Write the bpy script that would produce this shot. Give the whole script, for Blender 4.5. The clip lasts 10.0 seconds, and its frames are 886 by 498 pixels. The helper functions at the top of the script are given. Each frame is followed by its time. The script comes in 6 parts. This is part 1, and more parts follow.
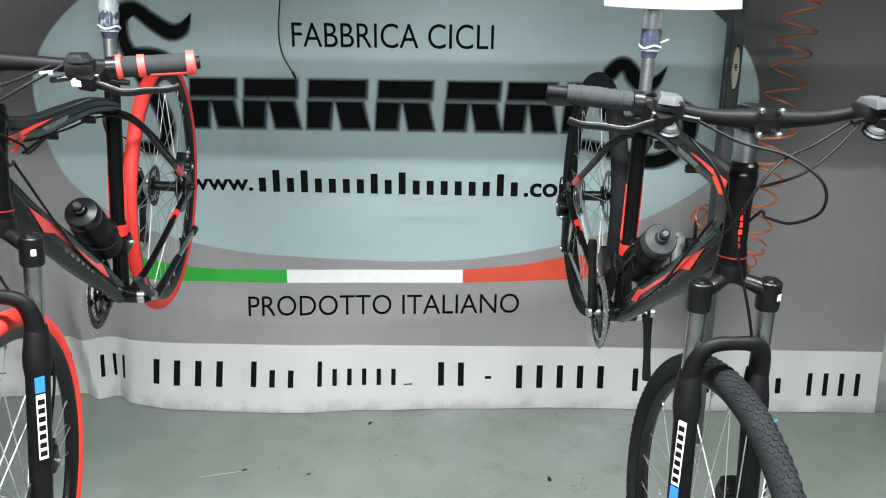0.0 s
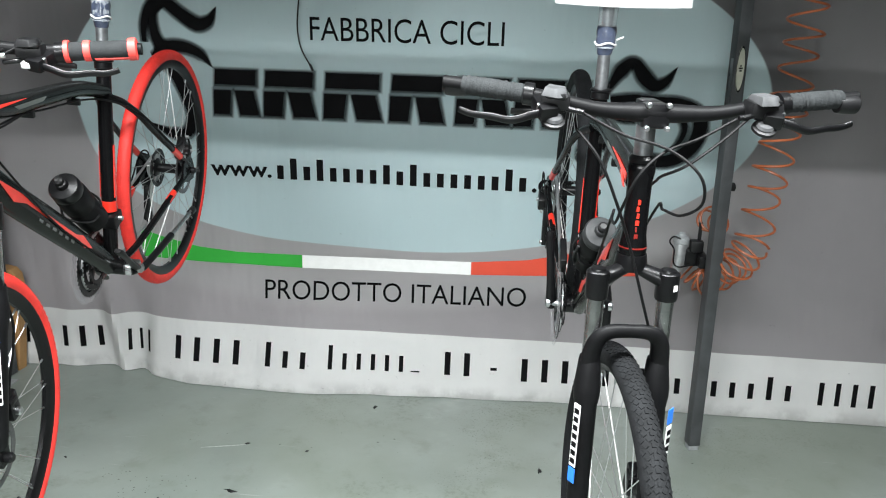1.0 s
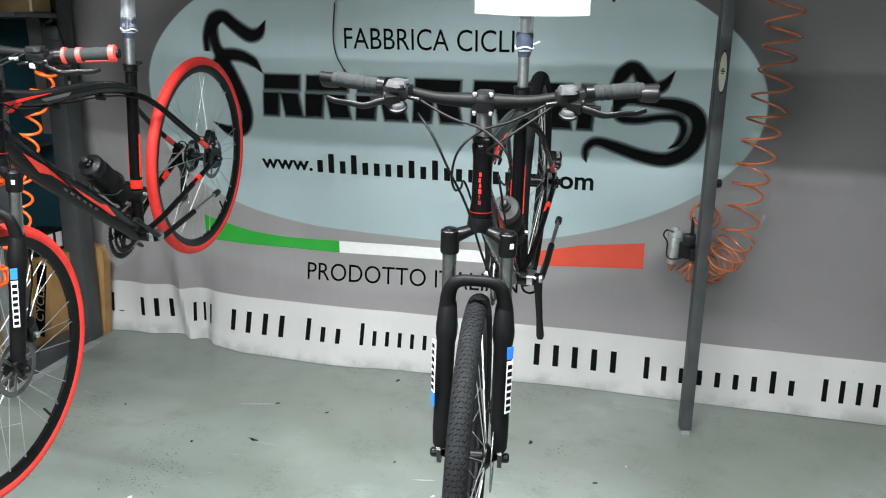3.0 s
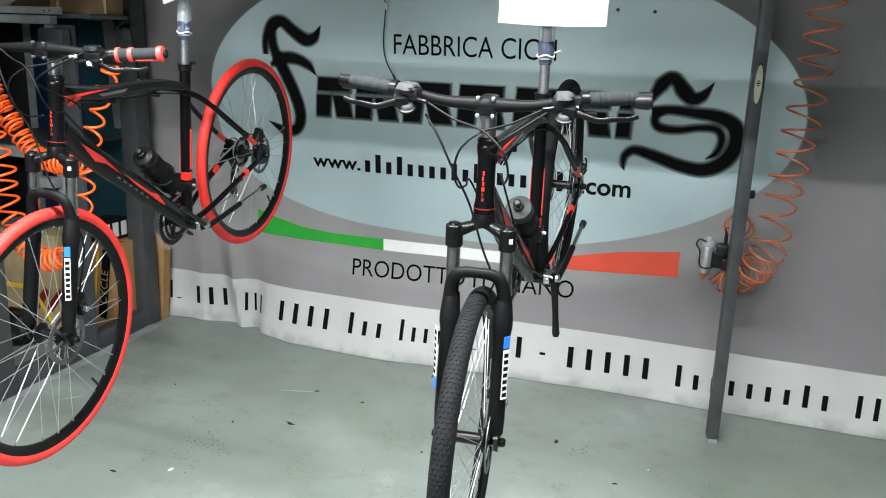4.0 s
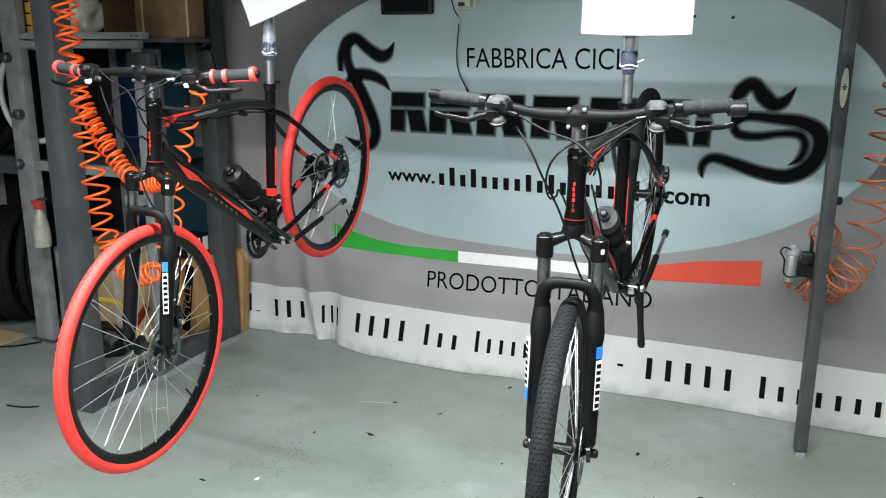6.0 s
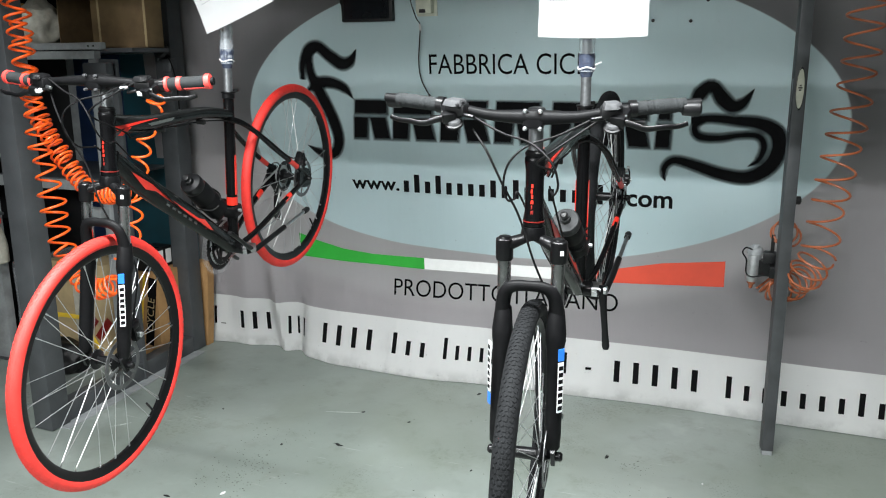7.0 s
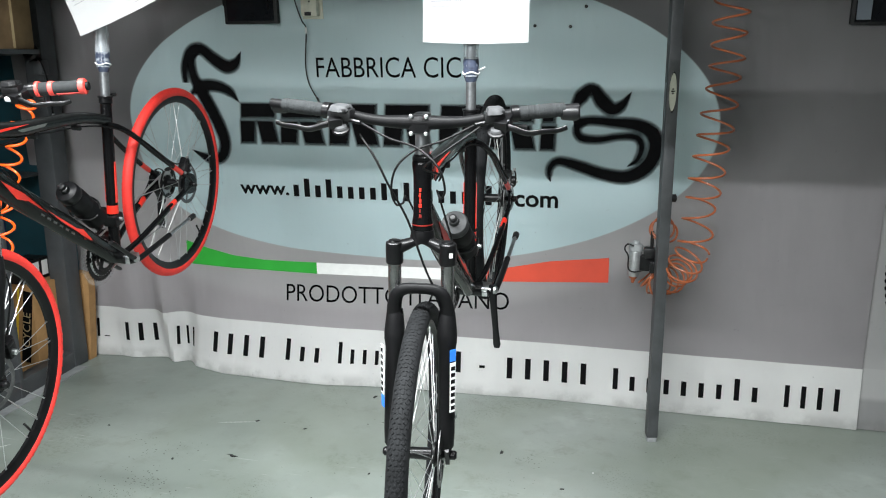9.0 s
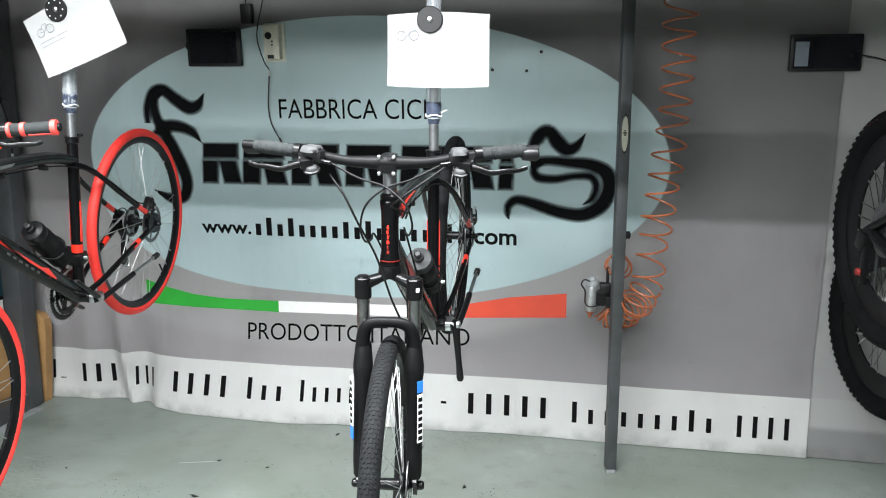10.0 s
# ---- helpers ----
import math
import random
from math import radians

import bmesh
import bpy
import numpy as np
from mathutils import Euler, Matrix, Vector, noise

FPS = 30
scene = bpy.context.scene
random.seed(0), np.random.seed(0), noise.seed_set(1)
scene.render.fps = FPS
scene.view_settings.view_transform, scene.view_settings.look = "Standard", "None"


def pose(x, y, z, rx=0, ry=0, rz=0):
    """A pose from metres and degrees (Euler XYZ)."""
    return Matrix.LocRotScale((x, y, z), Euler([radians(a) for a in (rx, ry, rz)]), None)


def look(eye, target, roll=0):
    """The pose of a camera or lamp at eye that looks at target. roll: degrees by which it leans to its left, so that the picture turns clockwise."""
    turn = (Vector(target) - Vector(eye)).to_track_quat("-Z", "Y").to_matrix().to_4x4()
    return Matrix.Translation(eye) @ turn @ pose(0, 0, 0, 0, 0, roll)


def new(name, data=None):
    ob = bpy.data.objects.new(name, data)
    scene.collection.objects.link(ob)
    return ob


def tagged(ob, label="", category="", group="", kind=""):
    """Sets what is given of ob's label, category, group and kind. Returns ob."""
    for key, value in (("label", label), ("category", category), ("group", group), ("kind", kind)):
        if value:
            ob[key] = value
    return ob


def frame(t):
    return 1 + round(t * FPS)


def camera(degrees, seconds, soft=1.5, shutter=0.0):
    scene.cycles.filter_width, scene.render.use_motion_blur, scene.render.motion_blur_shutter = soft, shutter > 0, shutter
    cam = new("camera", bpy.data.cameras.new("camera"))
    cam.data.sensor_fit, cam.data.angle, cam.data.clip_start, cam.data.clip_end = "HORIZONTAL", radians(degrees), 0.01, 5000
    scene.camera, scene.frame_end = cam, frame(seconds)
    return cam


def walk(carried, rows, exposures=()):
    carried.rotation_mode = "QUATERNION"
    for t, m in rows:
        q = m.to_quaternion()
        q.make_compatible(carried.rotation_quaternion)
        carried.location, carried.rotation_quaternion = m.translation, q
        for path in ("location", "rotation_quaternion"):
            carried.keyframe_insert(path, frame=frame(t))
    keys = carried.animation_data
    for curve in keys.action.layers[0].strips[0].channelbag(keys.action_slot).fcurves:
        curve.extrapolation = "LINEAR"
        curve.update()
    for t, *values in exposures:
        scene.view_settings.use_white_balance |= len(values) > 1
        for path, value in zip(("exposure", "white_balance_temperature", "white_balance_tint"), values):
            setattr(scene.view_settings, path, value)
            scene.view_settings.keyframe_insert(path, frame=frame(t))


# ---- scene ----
cam = camera(56.9, 10.0, soft=1.1)
PATH = [
    (0, (0.6250, -3.2152, 1.5496), (0.5990, -1.2855, 1.0235), 0.76),
    (0.5, (0.7160, -3.2556, 1.5537), (0.6550, -1.3287, 1.0244), 0.94),
    (1, (0.8890, -3.2752, 1.5472), (0.6850, -1.3580, 1.0142), 1.67),
    (1.5, (1.0180, -3.3083, 1.5478), (0.6300, -1.4170, 1.0259), 1.59),
    (2, (1.1410, -3.4107, 1.5353), (0.6830, -1.5330, 1.0214), 2.15),
    (2.5, (1.2460, -3.4741, 1.5517), (0.7640, -1.6039, 1.0302), 1.01),
    (3.8, (1.5480, -3.5631, 1.5491), (0.9540, -1.7212, 1.0447), 2.46),
    (4, (1.5470, -3.5806, 1.5549), (0.8850, -1.7618, 1.0507), 2.01),
    (4.5, (1.5100, -3.6230, 1.5588), (0.7020, -1.8618, 1.0614), 0.94),
    (5, (1.4910, -3.6380, 1.5587), (0.6510, -1.8906, 1.0703), 0.61),
    (6.5, (1.5060, -3.6044, 1.5521), (0.7240, -1.8235, 1.0853), -0.13),
    (7, (1.5160, -3.5979, 1.5446), (0.7730, -1.7985, 1.0871), -0.42),
    (7.5, (1.5220, -3.5995, 1.5394), (0.8790, -1.7666, 1.0624), -0.14),
    (8, (1.5260, -3.6023, 1.5362), (0.8880, -1.7761, 1.0276), -0.34),
    (8.5, (1.5290, -3.5932, 1.5349), (0.9040, -1.7622, 1.0296), -0.67),
    (9, (1.5290, -3.6075, 1.5529), (1.0300, -1.7251, 1.0975), -0.17),
    (9.5, (1.5250, -3.6322, 1.5611), (1.0410, -1.7269, 1.1907), -0.13),
    (10, (1.5250, -3.6802, 1.5596), (1.1250, -1.7545, 1.1976), 0.08),
]
walk(cam, [(t, look(eye, target, roll)) for t, eye, target, roll in PATH],
     exposures=[(0, -0.08), (8.5, -0.08), (9.2, 0.0), (10, 0.14)])

# ---- light ----
world = bpy.data.worlds.new("world")
scene.world = world
world.use_nodes = True
world.node_tree.nodes["Background"].inputs[0].default_value = (0.5, 0.55, 0.6, 1)
world.node_tree.nodes["Background"].inputs[1].default_value = 0.01
LAMP_COLOR = (0.95, 0.99, 1.0)


def tube_or_fill_lamp(x, y, z, length, power, width=0.05, tilt=0.0, fan=180):
    lamp = bpy.data.lights.new("tube_or_fill_lamp", "AREA")
    lamp.shape, lamp.size, lamp.size_y, lamp.energy = "RECTANGLE", length, width, power
    lamp.color = LAMP_COLOR
    lamp.spread = radians(fan)
    ob = new("tube_or_fill_lamp", lamp)
    ob.matrix_world = pose(x, y, z, tilt)
    return ob


# one row over the bicycles, one added behind the camera to light the banner
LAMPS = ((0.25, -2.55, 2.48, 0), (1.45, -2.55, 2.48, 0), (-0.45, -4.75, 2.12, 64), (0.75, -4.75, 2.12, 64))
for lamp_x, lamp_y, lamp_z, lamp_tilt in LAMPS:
    tube_or_fill_lamp(lamp_x, lamp_y, lamp_z, 1.2, 22 if lamp_tilt else 98, 0.26 if lamp_tilt else 0.05, lamp_tilt, 98 if lamp_tilt else 145)


# ---- helpers of this scene ----
def mat(name, color, rough=0.5, metal=0.0, coat=0.0, vary=0.0, scale=20.0, bump=0.0, bump_scale=200.0, rough_vary=0.0, dirt=None, alpha=1.0, transmission=0.0, spec=None):
    """Principled surface with two scales of noise in colour, gloss and relief."""
    m = bpy.data.materials.new(name)
    m.use_nodes = True
    nt = m.node_tree
    b = nt.nodes["Principled BSDF"]
    b.inputs["Base Color"].default_value = (*color, 1)
    b.inputs["Roughness"].default_value = rough
    b.inputs["Metallic"].default_value = metal
    b.inputs["Coat Weight"].default_value = coat
    b.inputs["Alpha"].default_value = alpha
    b.inputs["Transmission Weight"].default_value = transmission
    if max(color) < 0.03:
        b.inputs["Specular IOR Level"].default_value = 0.2 if rough > 0.6 else 0.3
    if spec is not None:
        b.inputs["Specular IOR Level"].default_value = spec
    tc = nt.nodes.new("ShaderNodeTexCoord")
    if vary or rough_vary or dirt:
        n1 = nt.nodes.new("ShaderNodeTexNoise")
        n1.inputs["Scale"].default_value = scale
        n1.inputs["Detail"].default_value = 6
        n1.inputs["Roughness"].default_value = 0.62
        nt.links.new(tc.outputs["Object"], n1.inputs["Vector"])
        ramp = nt.nodes.new("ShaderNodeValToRGB")
        lo = tuple(max(0.0, c * (1 - vary)) for c in color) if dirt is None else dirt
        hi = tuple(min(1.0, c * (1 + vary)) for c in color)
        ramp.color_ramp.elements[0].position, ramp.color_ramp.elements[0].color = 0.3, (*lo, 1)
        ramp.color_ramp.elements[1].position, ramp.color_ramp.elements[1].color = 0.66, (*hi, 1)
        nt.links.new(n1.outputs["Fac"], ramp.inputs["Fac"])
        nt.links.new(ramp.outputs["Color"], b.inputs["Base Color"])
        if rough_vary:
            mr = nt.nodes.new("ShaderNodeMapRange")
            mr.inputs["To Min"].default_value = max(0.02, rough - rough_vary)
            mr.inputs["To Max"].default_value = min(1.0, rough + rough_vary)
            nt.links.new(n1.outputs["Fac"], mr.inputs["Value"])
            nt.links.new(mr.outputs["Result"], b.inputs["Roughness"])
    if bump:
        n2 = nt.nodes.new("ShaderNodeTexNoise")
        n2.inputs["Scale"].default_value = bump_scale
        n2.inputs["Detail"].default_value = 4
        nt.links.new(tc.outputs["Object"], n2.inputs["Vector"])
        bp = nt.nodes.new("ShaderNodeBump")
        bp.inputs["Strength"].default_value = bump
        bp.inputs["Distance"].default_value = 0.004
        nt.links.new(n2.outputs["Fac"], bp.inputs["Height"])
        nt.links.new(bp.outputs["Normal"], b.inputs["Normal"])
    return m


class Nodes:
    """Small helper to write node arithmetic."""

    def __init__(self, m):
        self.nt = m.node_tree

    def put(self, a, socket):
        if isinstance(a, (int, float)):
            socket.default_value = a
        else:
            self.nt.links.new(a, socket)

    def math(self, op, a, b=0.0, clamp=False):
        n = self.nt.nodes.new("ShaderNodeMath")
        n.operation, n.use_clamp = op, clamp
        self.put(a, n.inputs[0])
        self.put(b, n.inputs[1])
        return n.outputs[0]

    def step(self, v, lo, hi):
        n = self.nt.nodes.new("ShaderNodeMapRange")
        n.interpolation_type = "SMOOTHSTEP"
        self.put(v, n.inputs["Value"])
        n.inputs["From Min"].default_value, n.inputs["From Max"].default_value = lo, hi
        return n.outputs["Result"]

    def mix(self, f, a, b):
        n = self.nt.nodes.new("ShaderNodeMix")
        n.data_type = "RGBA"
        self.put(f, n.inputs["Factor"])
        for v, s in ((a, n.inputs[6]), (b, n.inputs[7])):
            if isinstance(v, tuple):
                s.default_value = (*v, 1)
            else:
                self.nt.links.new(v, s)
        return n.outputs[2]

    def noise(self, vec, scale, detail=4, rough=0.6):
        n = self.nt.nodes.new("ShaderNodeTexNoise")
        n.inputs["Scale"].default_value, n.inputs["Detail"].default_value, n.inputs["Roughness"].default_value = scale, detail, rough
        self.nt.links.new(vec, n.inputs["Vector"])
        return n.outputs["Fac"]

    def bump(self, h, strength, dist):
        n = self.nt.nodes.new("ShaderNodeBump")
        n.inputs["Strength"].default_value, n.inputs["Distance"].default_value = strength, dist
        self.nt.links.new(h, n.inputs["Height"])
        return n.outputs["Normal"]


def empty(name, m=None):
    ob = new(name)
    ob.empty_display_size = 0.1
    if m is not None:
        ob.matrix_world = m
    return ob


def part(name, bm, material, parent=None, label="", smooth=False, angle=35, normals=True):
    me = bpy.data.meshes.new(name)
    if normals:
        bmesh.ops.recalc_face_normals(bm, faces=bm.faces)
    if smooth:
        for e in bm.edges:
            e.smooth = len(e.link_faces) != 2 or e.calc_face_angle(0) < radians(angle)
        for f in bm.faces:
            f.smooth = True
    bm.to_mesh(me)
    bm.free()
    me.materials.append(material)
    ob = new(name, me)
    if parent is not None:
        ob.parent = parent
    if label:
        ob["label"] = label
    return ob


def add_box(bm, lo, hi, m=None, bevel=0.0):
    lo, hi = Vector(lo), Vector(hi)
    t = Matrix.Translation((lo + hi) / 2) @ Matrix.Diagonal((*(hi - lo), 1))
    if m is not None:
        t = m @ t
    r = bmesh.ops.create_cube(bm, size=1, matrix=t)
    if bevel > 0:
        edges = list({e for v in r["verts"] for e in v.link_edges})
        bmesh.ops.bevel(bm, geom=edges, offset=bevel, segments=2, profile=0.6, affect="EDGES")
    return bm


def box(name, lo, hi, material, parent=None, label="", bevel=0.0, m=None):
    return part(name, add_box(bmesh.new(), lo, hi, m, bevel), material, parent, label, smooth=bevel > 0)


def add_sweep(bm, pts, radius, seg=10, closed=False, flat=1.0, up=None, caps=True):
    """A tube along pts; radius is one number or one a point; flat squeezes it sideways to 'up'."""
    pts = [Vector(p) for p in pts]
    n = len(pts)
    rad = list(radius) if hasattr(radius, "__len__") else [radius] * n
    flats = list(flat) if hasattr(flat, "__len__") else [flat] * n
    tangents = []
    for i in range(n):
        a = pts[(i - 1) % n] if closed or i > 0 else pts[i]
        b = pts[(i + 1) % n] if closed or i < n - 1 else pts[i]
        tangents.append((b - a).normalized())
    ref = Vector(up) if up is not None else (Vector((0, 0, 1)) if abs(tangents[0].z) < 0.9 else Vector((1, 0, 0)))
    nrm = (ref - tangents[0] * ref.dot(tangents[0])).normalized()
    rings = []
    for i in range(n):
        if up is not None:
            q = Vector(up) - tangents[i] * Vector(up).dot(tangents[i])
            nrm = q.normalized() if q.length > 1e-4 else nrm
        else:
            nrm = (nrm - tangents[i] * nrm.dot(tangents[i])).normalized()
        bi = tangents[i].cross(nrm)
        rings.append([bm.verts.new(pts[i] + rad[i] * (math.cos(a) * nrm + flats[i] * math.sin(a) * bi))
                      for a in (2 * math.pi * k / seg for k in range(seg))])
    for i in range(n if closed else n - 1):
        p, q = rings[i], rings[(i + 1) % n]
        for k in range(seg):
            bm.faces.new((p[k], p[(k + 1) % seg], q[(k + 1) % seg], q[k]))
    if caps and not closed:
        bm.faces.new(rings[0][::-1])
        bm.faces.new(rings[-1])
    return bm


def sweep(name, pts, radius, material, parent=None, label="", **kw):
    return part(name, add_sweep(bmesh.new(), pts, radius, **kw), material, parent, label, smooth=True, angle=50)


def smooth_path(pts, steps=6, closed=False):
    """A Catmull-Rom line through pts."""
    pts = [Vector(p) for p in pts]
    n = len(pts)
    out = []
    for i in range(n if closed else n - 1):
        p0 = pts[(i - 1) % n] if closed or i > 0 else pts[i] * 2 - pts[i + 1]
        p1, p2 = pts[i], pts[(i + 1) % n]
        p3 = pts[(i + 2) % n] if closed or i < n - 2 else p2 * 2 - p1
        for s in range(steps):
            t = s / steps
            out.append(0.5 * (2 * p1 + (p2 - p0) * t + (2 * p0 - 5 * p1 + 4 * p2 - p3) * t * t + (3 * p1 - p0 - 3 * p2 + p3) * t ** 3))
    if not closed:
        out.append(pts[-1])
    return out


def add_lathe(bm, profile, seg=24, m=None, closed=False):
    """profile: (radius, height) along local z."""
    m = m or Matrix()
    rings = []
    for r, h in profile:
        rings.append([bm.verts.new(m @ Vector((r * math.cos(a), r * math.sin(a), h))) for a in (2 * math.pi * k / seg for k in range(seg))])
    n = len(rings)
    for i in range(n if closed else n - 1):
        p, q = rings[i], rings[(i + 1) % n]
        for k in range(seg):
            bm.faces.new((p[k], p[(k + 1) % seg], q[(k + 1) % seg], q[k]))
    if not closed:
        if profile[0][0] > 1e-6:
            bm.faces.new(rings[0][::-1])
        if profile[-1][0] > 1e-6:
            bm.faces.new(rings[-1])
    return bm


def lathe(name, profile, material, parent=None, label="", seg=24, m=None, closed=False):
    return part(name, add_lathe(bmesh.new(), profile, seg, m, closed), material, parent, label, smooth=True)


def axis_matrix(a, b):
    """z runs from a to b, origin at a."""
    a, b = Vector(a), Vector(b)
    return Matrix.Translation(a) @ (b - a).to_track_quat("Z", "Y").to_matrix().to_4x4()


def rod(name, a, b, r, material, parent=None, label="", seg=12, bevel=0.0):
    a, b = Vector(a), Vector(b)
    h = (b - a).length
    bv = min(bevel, h / 3)
    prof = [(r, 0), (r, h)] if bv <= 0 else [(r - bv, 0), (r, bv), (r, h - bv), (r - bv, h)]
    return lathe(name, prof, material, parent, label, seg, axis_matrix(a, b))


def add_plate(bm, poly, y0, y1, m=None):
    """A flat outline in x, z, thick from y0 to y1."""
    m = m or Matrix()
    a = [bm.verts.new(m @ Vector((x, y0, z))) for x, z in poly]
    b = [bm.verts.new(m @ Vector((x, y1, z))) for x, z in poly]
    bm.faces.new(a)
    bm.faces.new(b[::-1])
    n = len(poly)
    for i in range(n):
        bm.faces.new((a[i], b[i], b[(i + 1) % n], a[(i + 1) % n]))
    return bm


def coil_path(axis_pts, radius, turns, per_turn=14, seed=1, rvar=0.25):
    """A spring along a line, with uneven turns."""
    rng = random.Random(seed)
    line = smooth_path(axis_pts, 12)
    total = turns * per_turn
    ph = [rng.uniform(-1, 1) for _ in range(int(turns) + 3)]
    out = []
    for i in range(total + 1):
        f = i / total * (len(line) - 1)
        k = min(int(f), len(line) - 2)
        c = line[k].lerp(line[k + 1], f - k)
        t = (line[k + 1] - line[k]).normalized()
        e1 = t.cross(Vector((0, 1, 0.05))).normalized()
        e2 = t.cross(e1)
        turn = i / per_turn
        j = int(turn)
        w = ph[j] + (ph[j + 1] - ph[j]) * (turn - j)
        a = 2 * math.pi * turn
        r = radius * (1 + rvar * w)
        out.append(c + r * (math.cos(a) * e1 + math.sin(a) * e2) + t * (0.25 * radius * w))
    return out


# ---- materials ----
M_WALL = mat("wall_paint", (0.52, 0.52, 0.51), 0.7, vary=0.15, scale=3, bump=0.15, bump_scale=90)
M_CEIL = mat("ceiling_paint", (0.60, 0.60, 0.59), 0.8, vary=0.12, scale=2)
# near-black colour stands in for shade at the left end
M_SHADEWALL = mat("shade_black_wall", (0.014, 0.014, 0.015), 0.7, vary=0.3, scale=4)
M_STEEL = mat("grey_painted_steel", (0.066, 0.070, 0.075), 0.45, 0.2, vary=0.18, scale=9, bump=0.08, bump_scale=160, rough_vary=0.12)
M_POST = mat("dark_grey_post_paint", (0.049, 0.052, 0.055), 0.5, 0.1, vary=0.25, scale=11, bump=0.08, bump_scale=160, rough_vary=0.12)
M_STEEL_L = mat("light_grey_shelf_steel", (0.28, 0.292, 0.298), 0.5, 0.1, vary=0.25, scale=12, bump=0.06, rough_vary=0.1)
M_BLACK = mat("black_frame_paint", (0.003, 0.003, 0.0033), 0.22, 0.0, 0.0, vary=0.25, scale=40, spec=0.22)
M_BLACKM = mat("black_anodised", (0.004, 0.004, 0.0044), 0.32, 0.0, vary=0.25, scale=60, rough_vary=0.06, spec=0.22)
M_BARMATT = mat("matt_black_anodised", (0.004, 0.004, 0.0044), 0.5, vary=0.25, scale=60, spec=0.12)
M_CABLE = mat("black_cable_sheath", (0.004, 0.004, 0.0043), 0.55, vary=0.2, scale=60, spec=0.15)
M_PLASTIC = mat("black_plastic", (0.006, 0.006, 0.0065), 0.42, vary=0.2, scale=60, bump=0.06)
M_RUBBER = mat("black_tyre_rubber", (0.006, 0.0066, 0.0074), 0.8, vary=0.3, scale=40, bump=0.25, bump_scale=420)
M_FATRUB = mat("deep_black_rubber", (0.0035, 0.0036, 0.004), 0.8, vary=0.3, scale=40, bump=0.2, bump_scale=300, spec=0.08)
M_TREAD = mat("dusty_tyre_rubber", (0.0068, 0.0073, 0.0080), 0.8, vary=0.35, scale=30, bump=0.25, bump_scale=420, spec=0.15)
M_REDRUB = mat("red_tyre_rubber", (0.66, 0.030, 0.022), 0.6, vary=0.12, scale=30, bump=0.3, bump_scale=380)
M_REDPAINT = mat("red_frame_paint", (0.62, 0.024, 0.012), 0.35, 0, 0.4, vary=0.12, scale=40)
M_REDDIM = mat("dark_red_decal", (0.17, 0.011, 0.008), 0.35, 0, 0.2, vary=0.2, scale=60)
M_GREYCAP = mat("grey_plastic_cap", (0.026, 0.027, 0.028), 0.5, vary=0.25, scale=60, spec=0.2)
M_DISC = mat("ground_steel_disc", (0.15, 0.152, 0.155), 0.40, 0.85, vary=0.3, scale=50)
M_STANCHION = mat("dark_chrome", (0.48, 0.485, 0.49), 0.24, 1.0, vary=0.2, scale=40, rough_vary=0.08)
M_POLE = mat("worn_steel_tube", (0.22, 0.23, 0.24), 0.3, 0.9, vary=0.25, scale=30, rough_vary=0.1)
M_GREYPAINT = mat("dark_grey_frame_paint", (0.06, 0.065, 0.06), 0.35, 0, 0.4, vary=0.2, scale=40)
M_GRIP = mat("grey_grip_rubber", (0.017, 0.0187, 0.0195), 0.8, vary=0.2, scale=70, bump=0.3, bump_scale=500)
M_GRIPRED = mat("red_grip_rubber", (0.62, 0.05, 0.04), 0.55, vary=0.1, scale=60)
M_CHROME = mat("chrome", (0.62, 0.62, 0.63), 0.16, 1.0, vary=0.12, scale=50, rough_vary=0.08)
M_ALU = mat("brushed_aluminium", (0.5, 0.51, 0.52), 0.32, 1.0, vary=0.2, scale=80, rough_vary=0.1)
M_SPOKE = mat("steel_spoke", (0.55, 0.56, 0.57), 0.34, 0.85)
M_SATIN = mat("satin_steel_tube", (0.27, 0.28, 0.29), 0.34, 0.85, vary=0.2, scale=60, rough_vary=0.08)
M_FRAME = mat("dark_grey_frame_lacquer", (0.0045, 0.005, 0.005), 0.22, 0, 0.0, vary=0.25, scale=40, spec=0.26)
M_REFLECT = mat("white_reflector_stick", (0.62, 0.62, 0.61), 0.4, vary=0.05, scale=60)
M_WHITE = mat("white_print", (0.78, 0.78, 0.77), 0.45, vary=0.04, scale=30)
M_INK = mat("black_print", (0.004, 0.004, 0.0045), 0.85, vary=0.3, scale=12, spec=0.08)
M_SOFTINK = mat("thin_black_print", (0.01, 0.011, 0.012), 0.8, alpha=0.26, spec=0.1)
M_BLUE = mat("blue_print", (0.02, 0.16, 0.62), 0.4, vary=0.1, scale=50)
M_GREEN = mat("green_print", (0.025, 0.33, 0.035), 0.42, vary=0.08, scale=6)
M_RED = mat("red_print", (0.60, 0.062, 0.030), 0.42, vary=0.08, scale=6)
M_ORANGE = mat("orange_hose", (0.85, 0.10, 0.008), 0.35, 0, 0.3, vary=0.1, scale=30)
M_COPPER = mat("dull_orange_hose", (0.31, 0.083, 0.029), 0.42, 0, 0.15, vary=0.25, scale=14)
M_PAPER = mat("white_paper", (0.60, 0.60, 0.60), 0.75, vary=0.02, scale=9)
M_PENCIL = mat("pale_grey_print", (0.26, 0.265, 0.28), 0.7)
M_CARD = mat("cardboard", (0.38, 0.285, 0.155), 0.75, vary=0.18, scale=8, bump=0.1, bump_scale=60)
M_CARD3 = mat("orange_cardboard", (0.34, 0.19, 0.075), 0.75, vary=0.2, scale=9, bump=0.12, bump_scale=60)
M_CARD2 = mat("brown_carton", (0.14, 0.09, 0.042), 0.75, vary=0.3, scale=8)
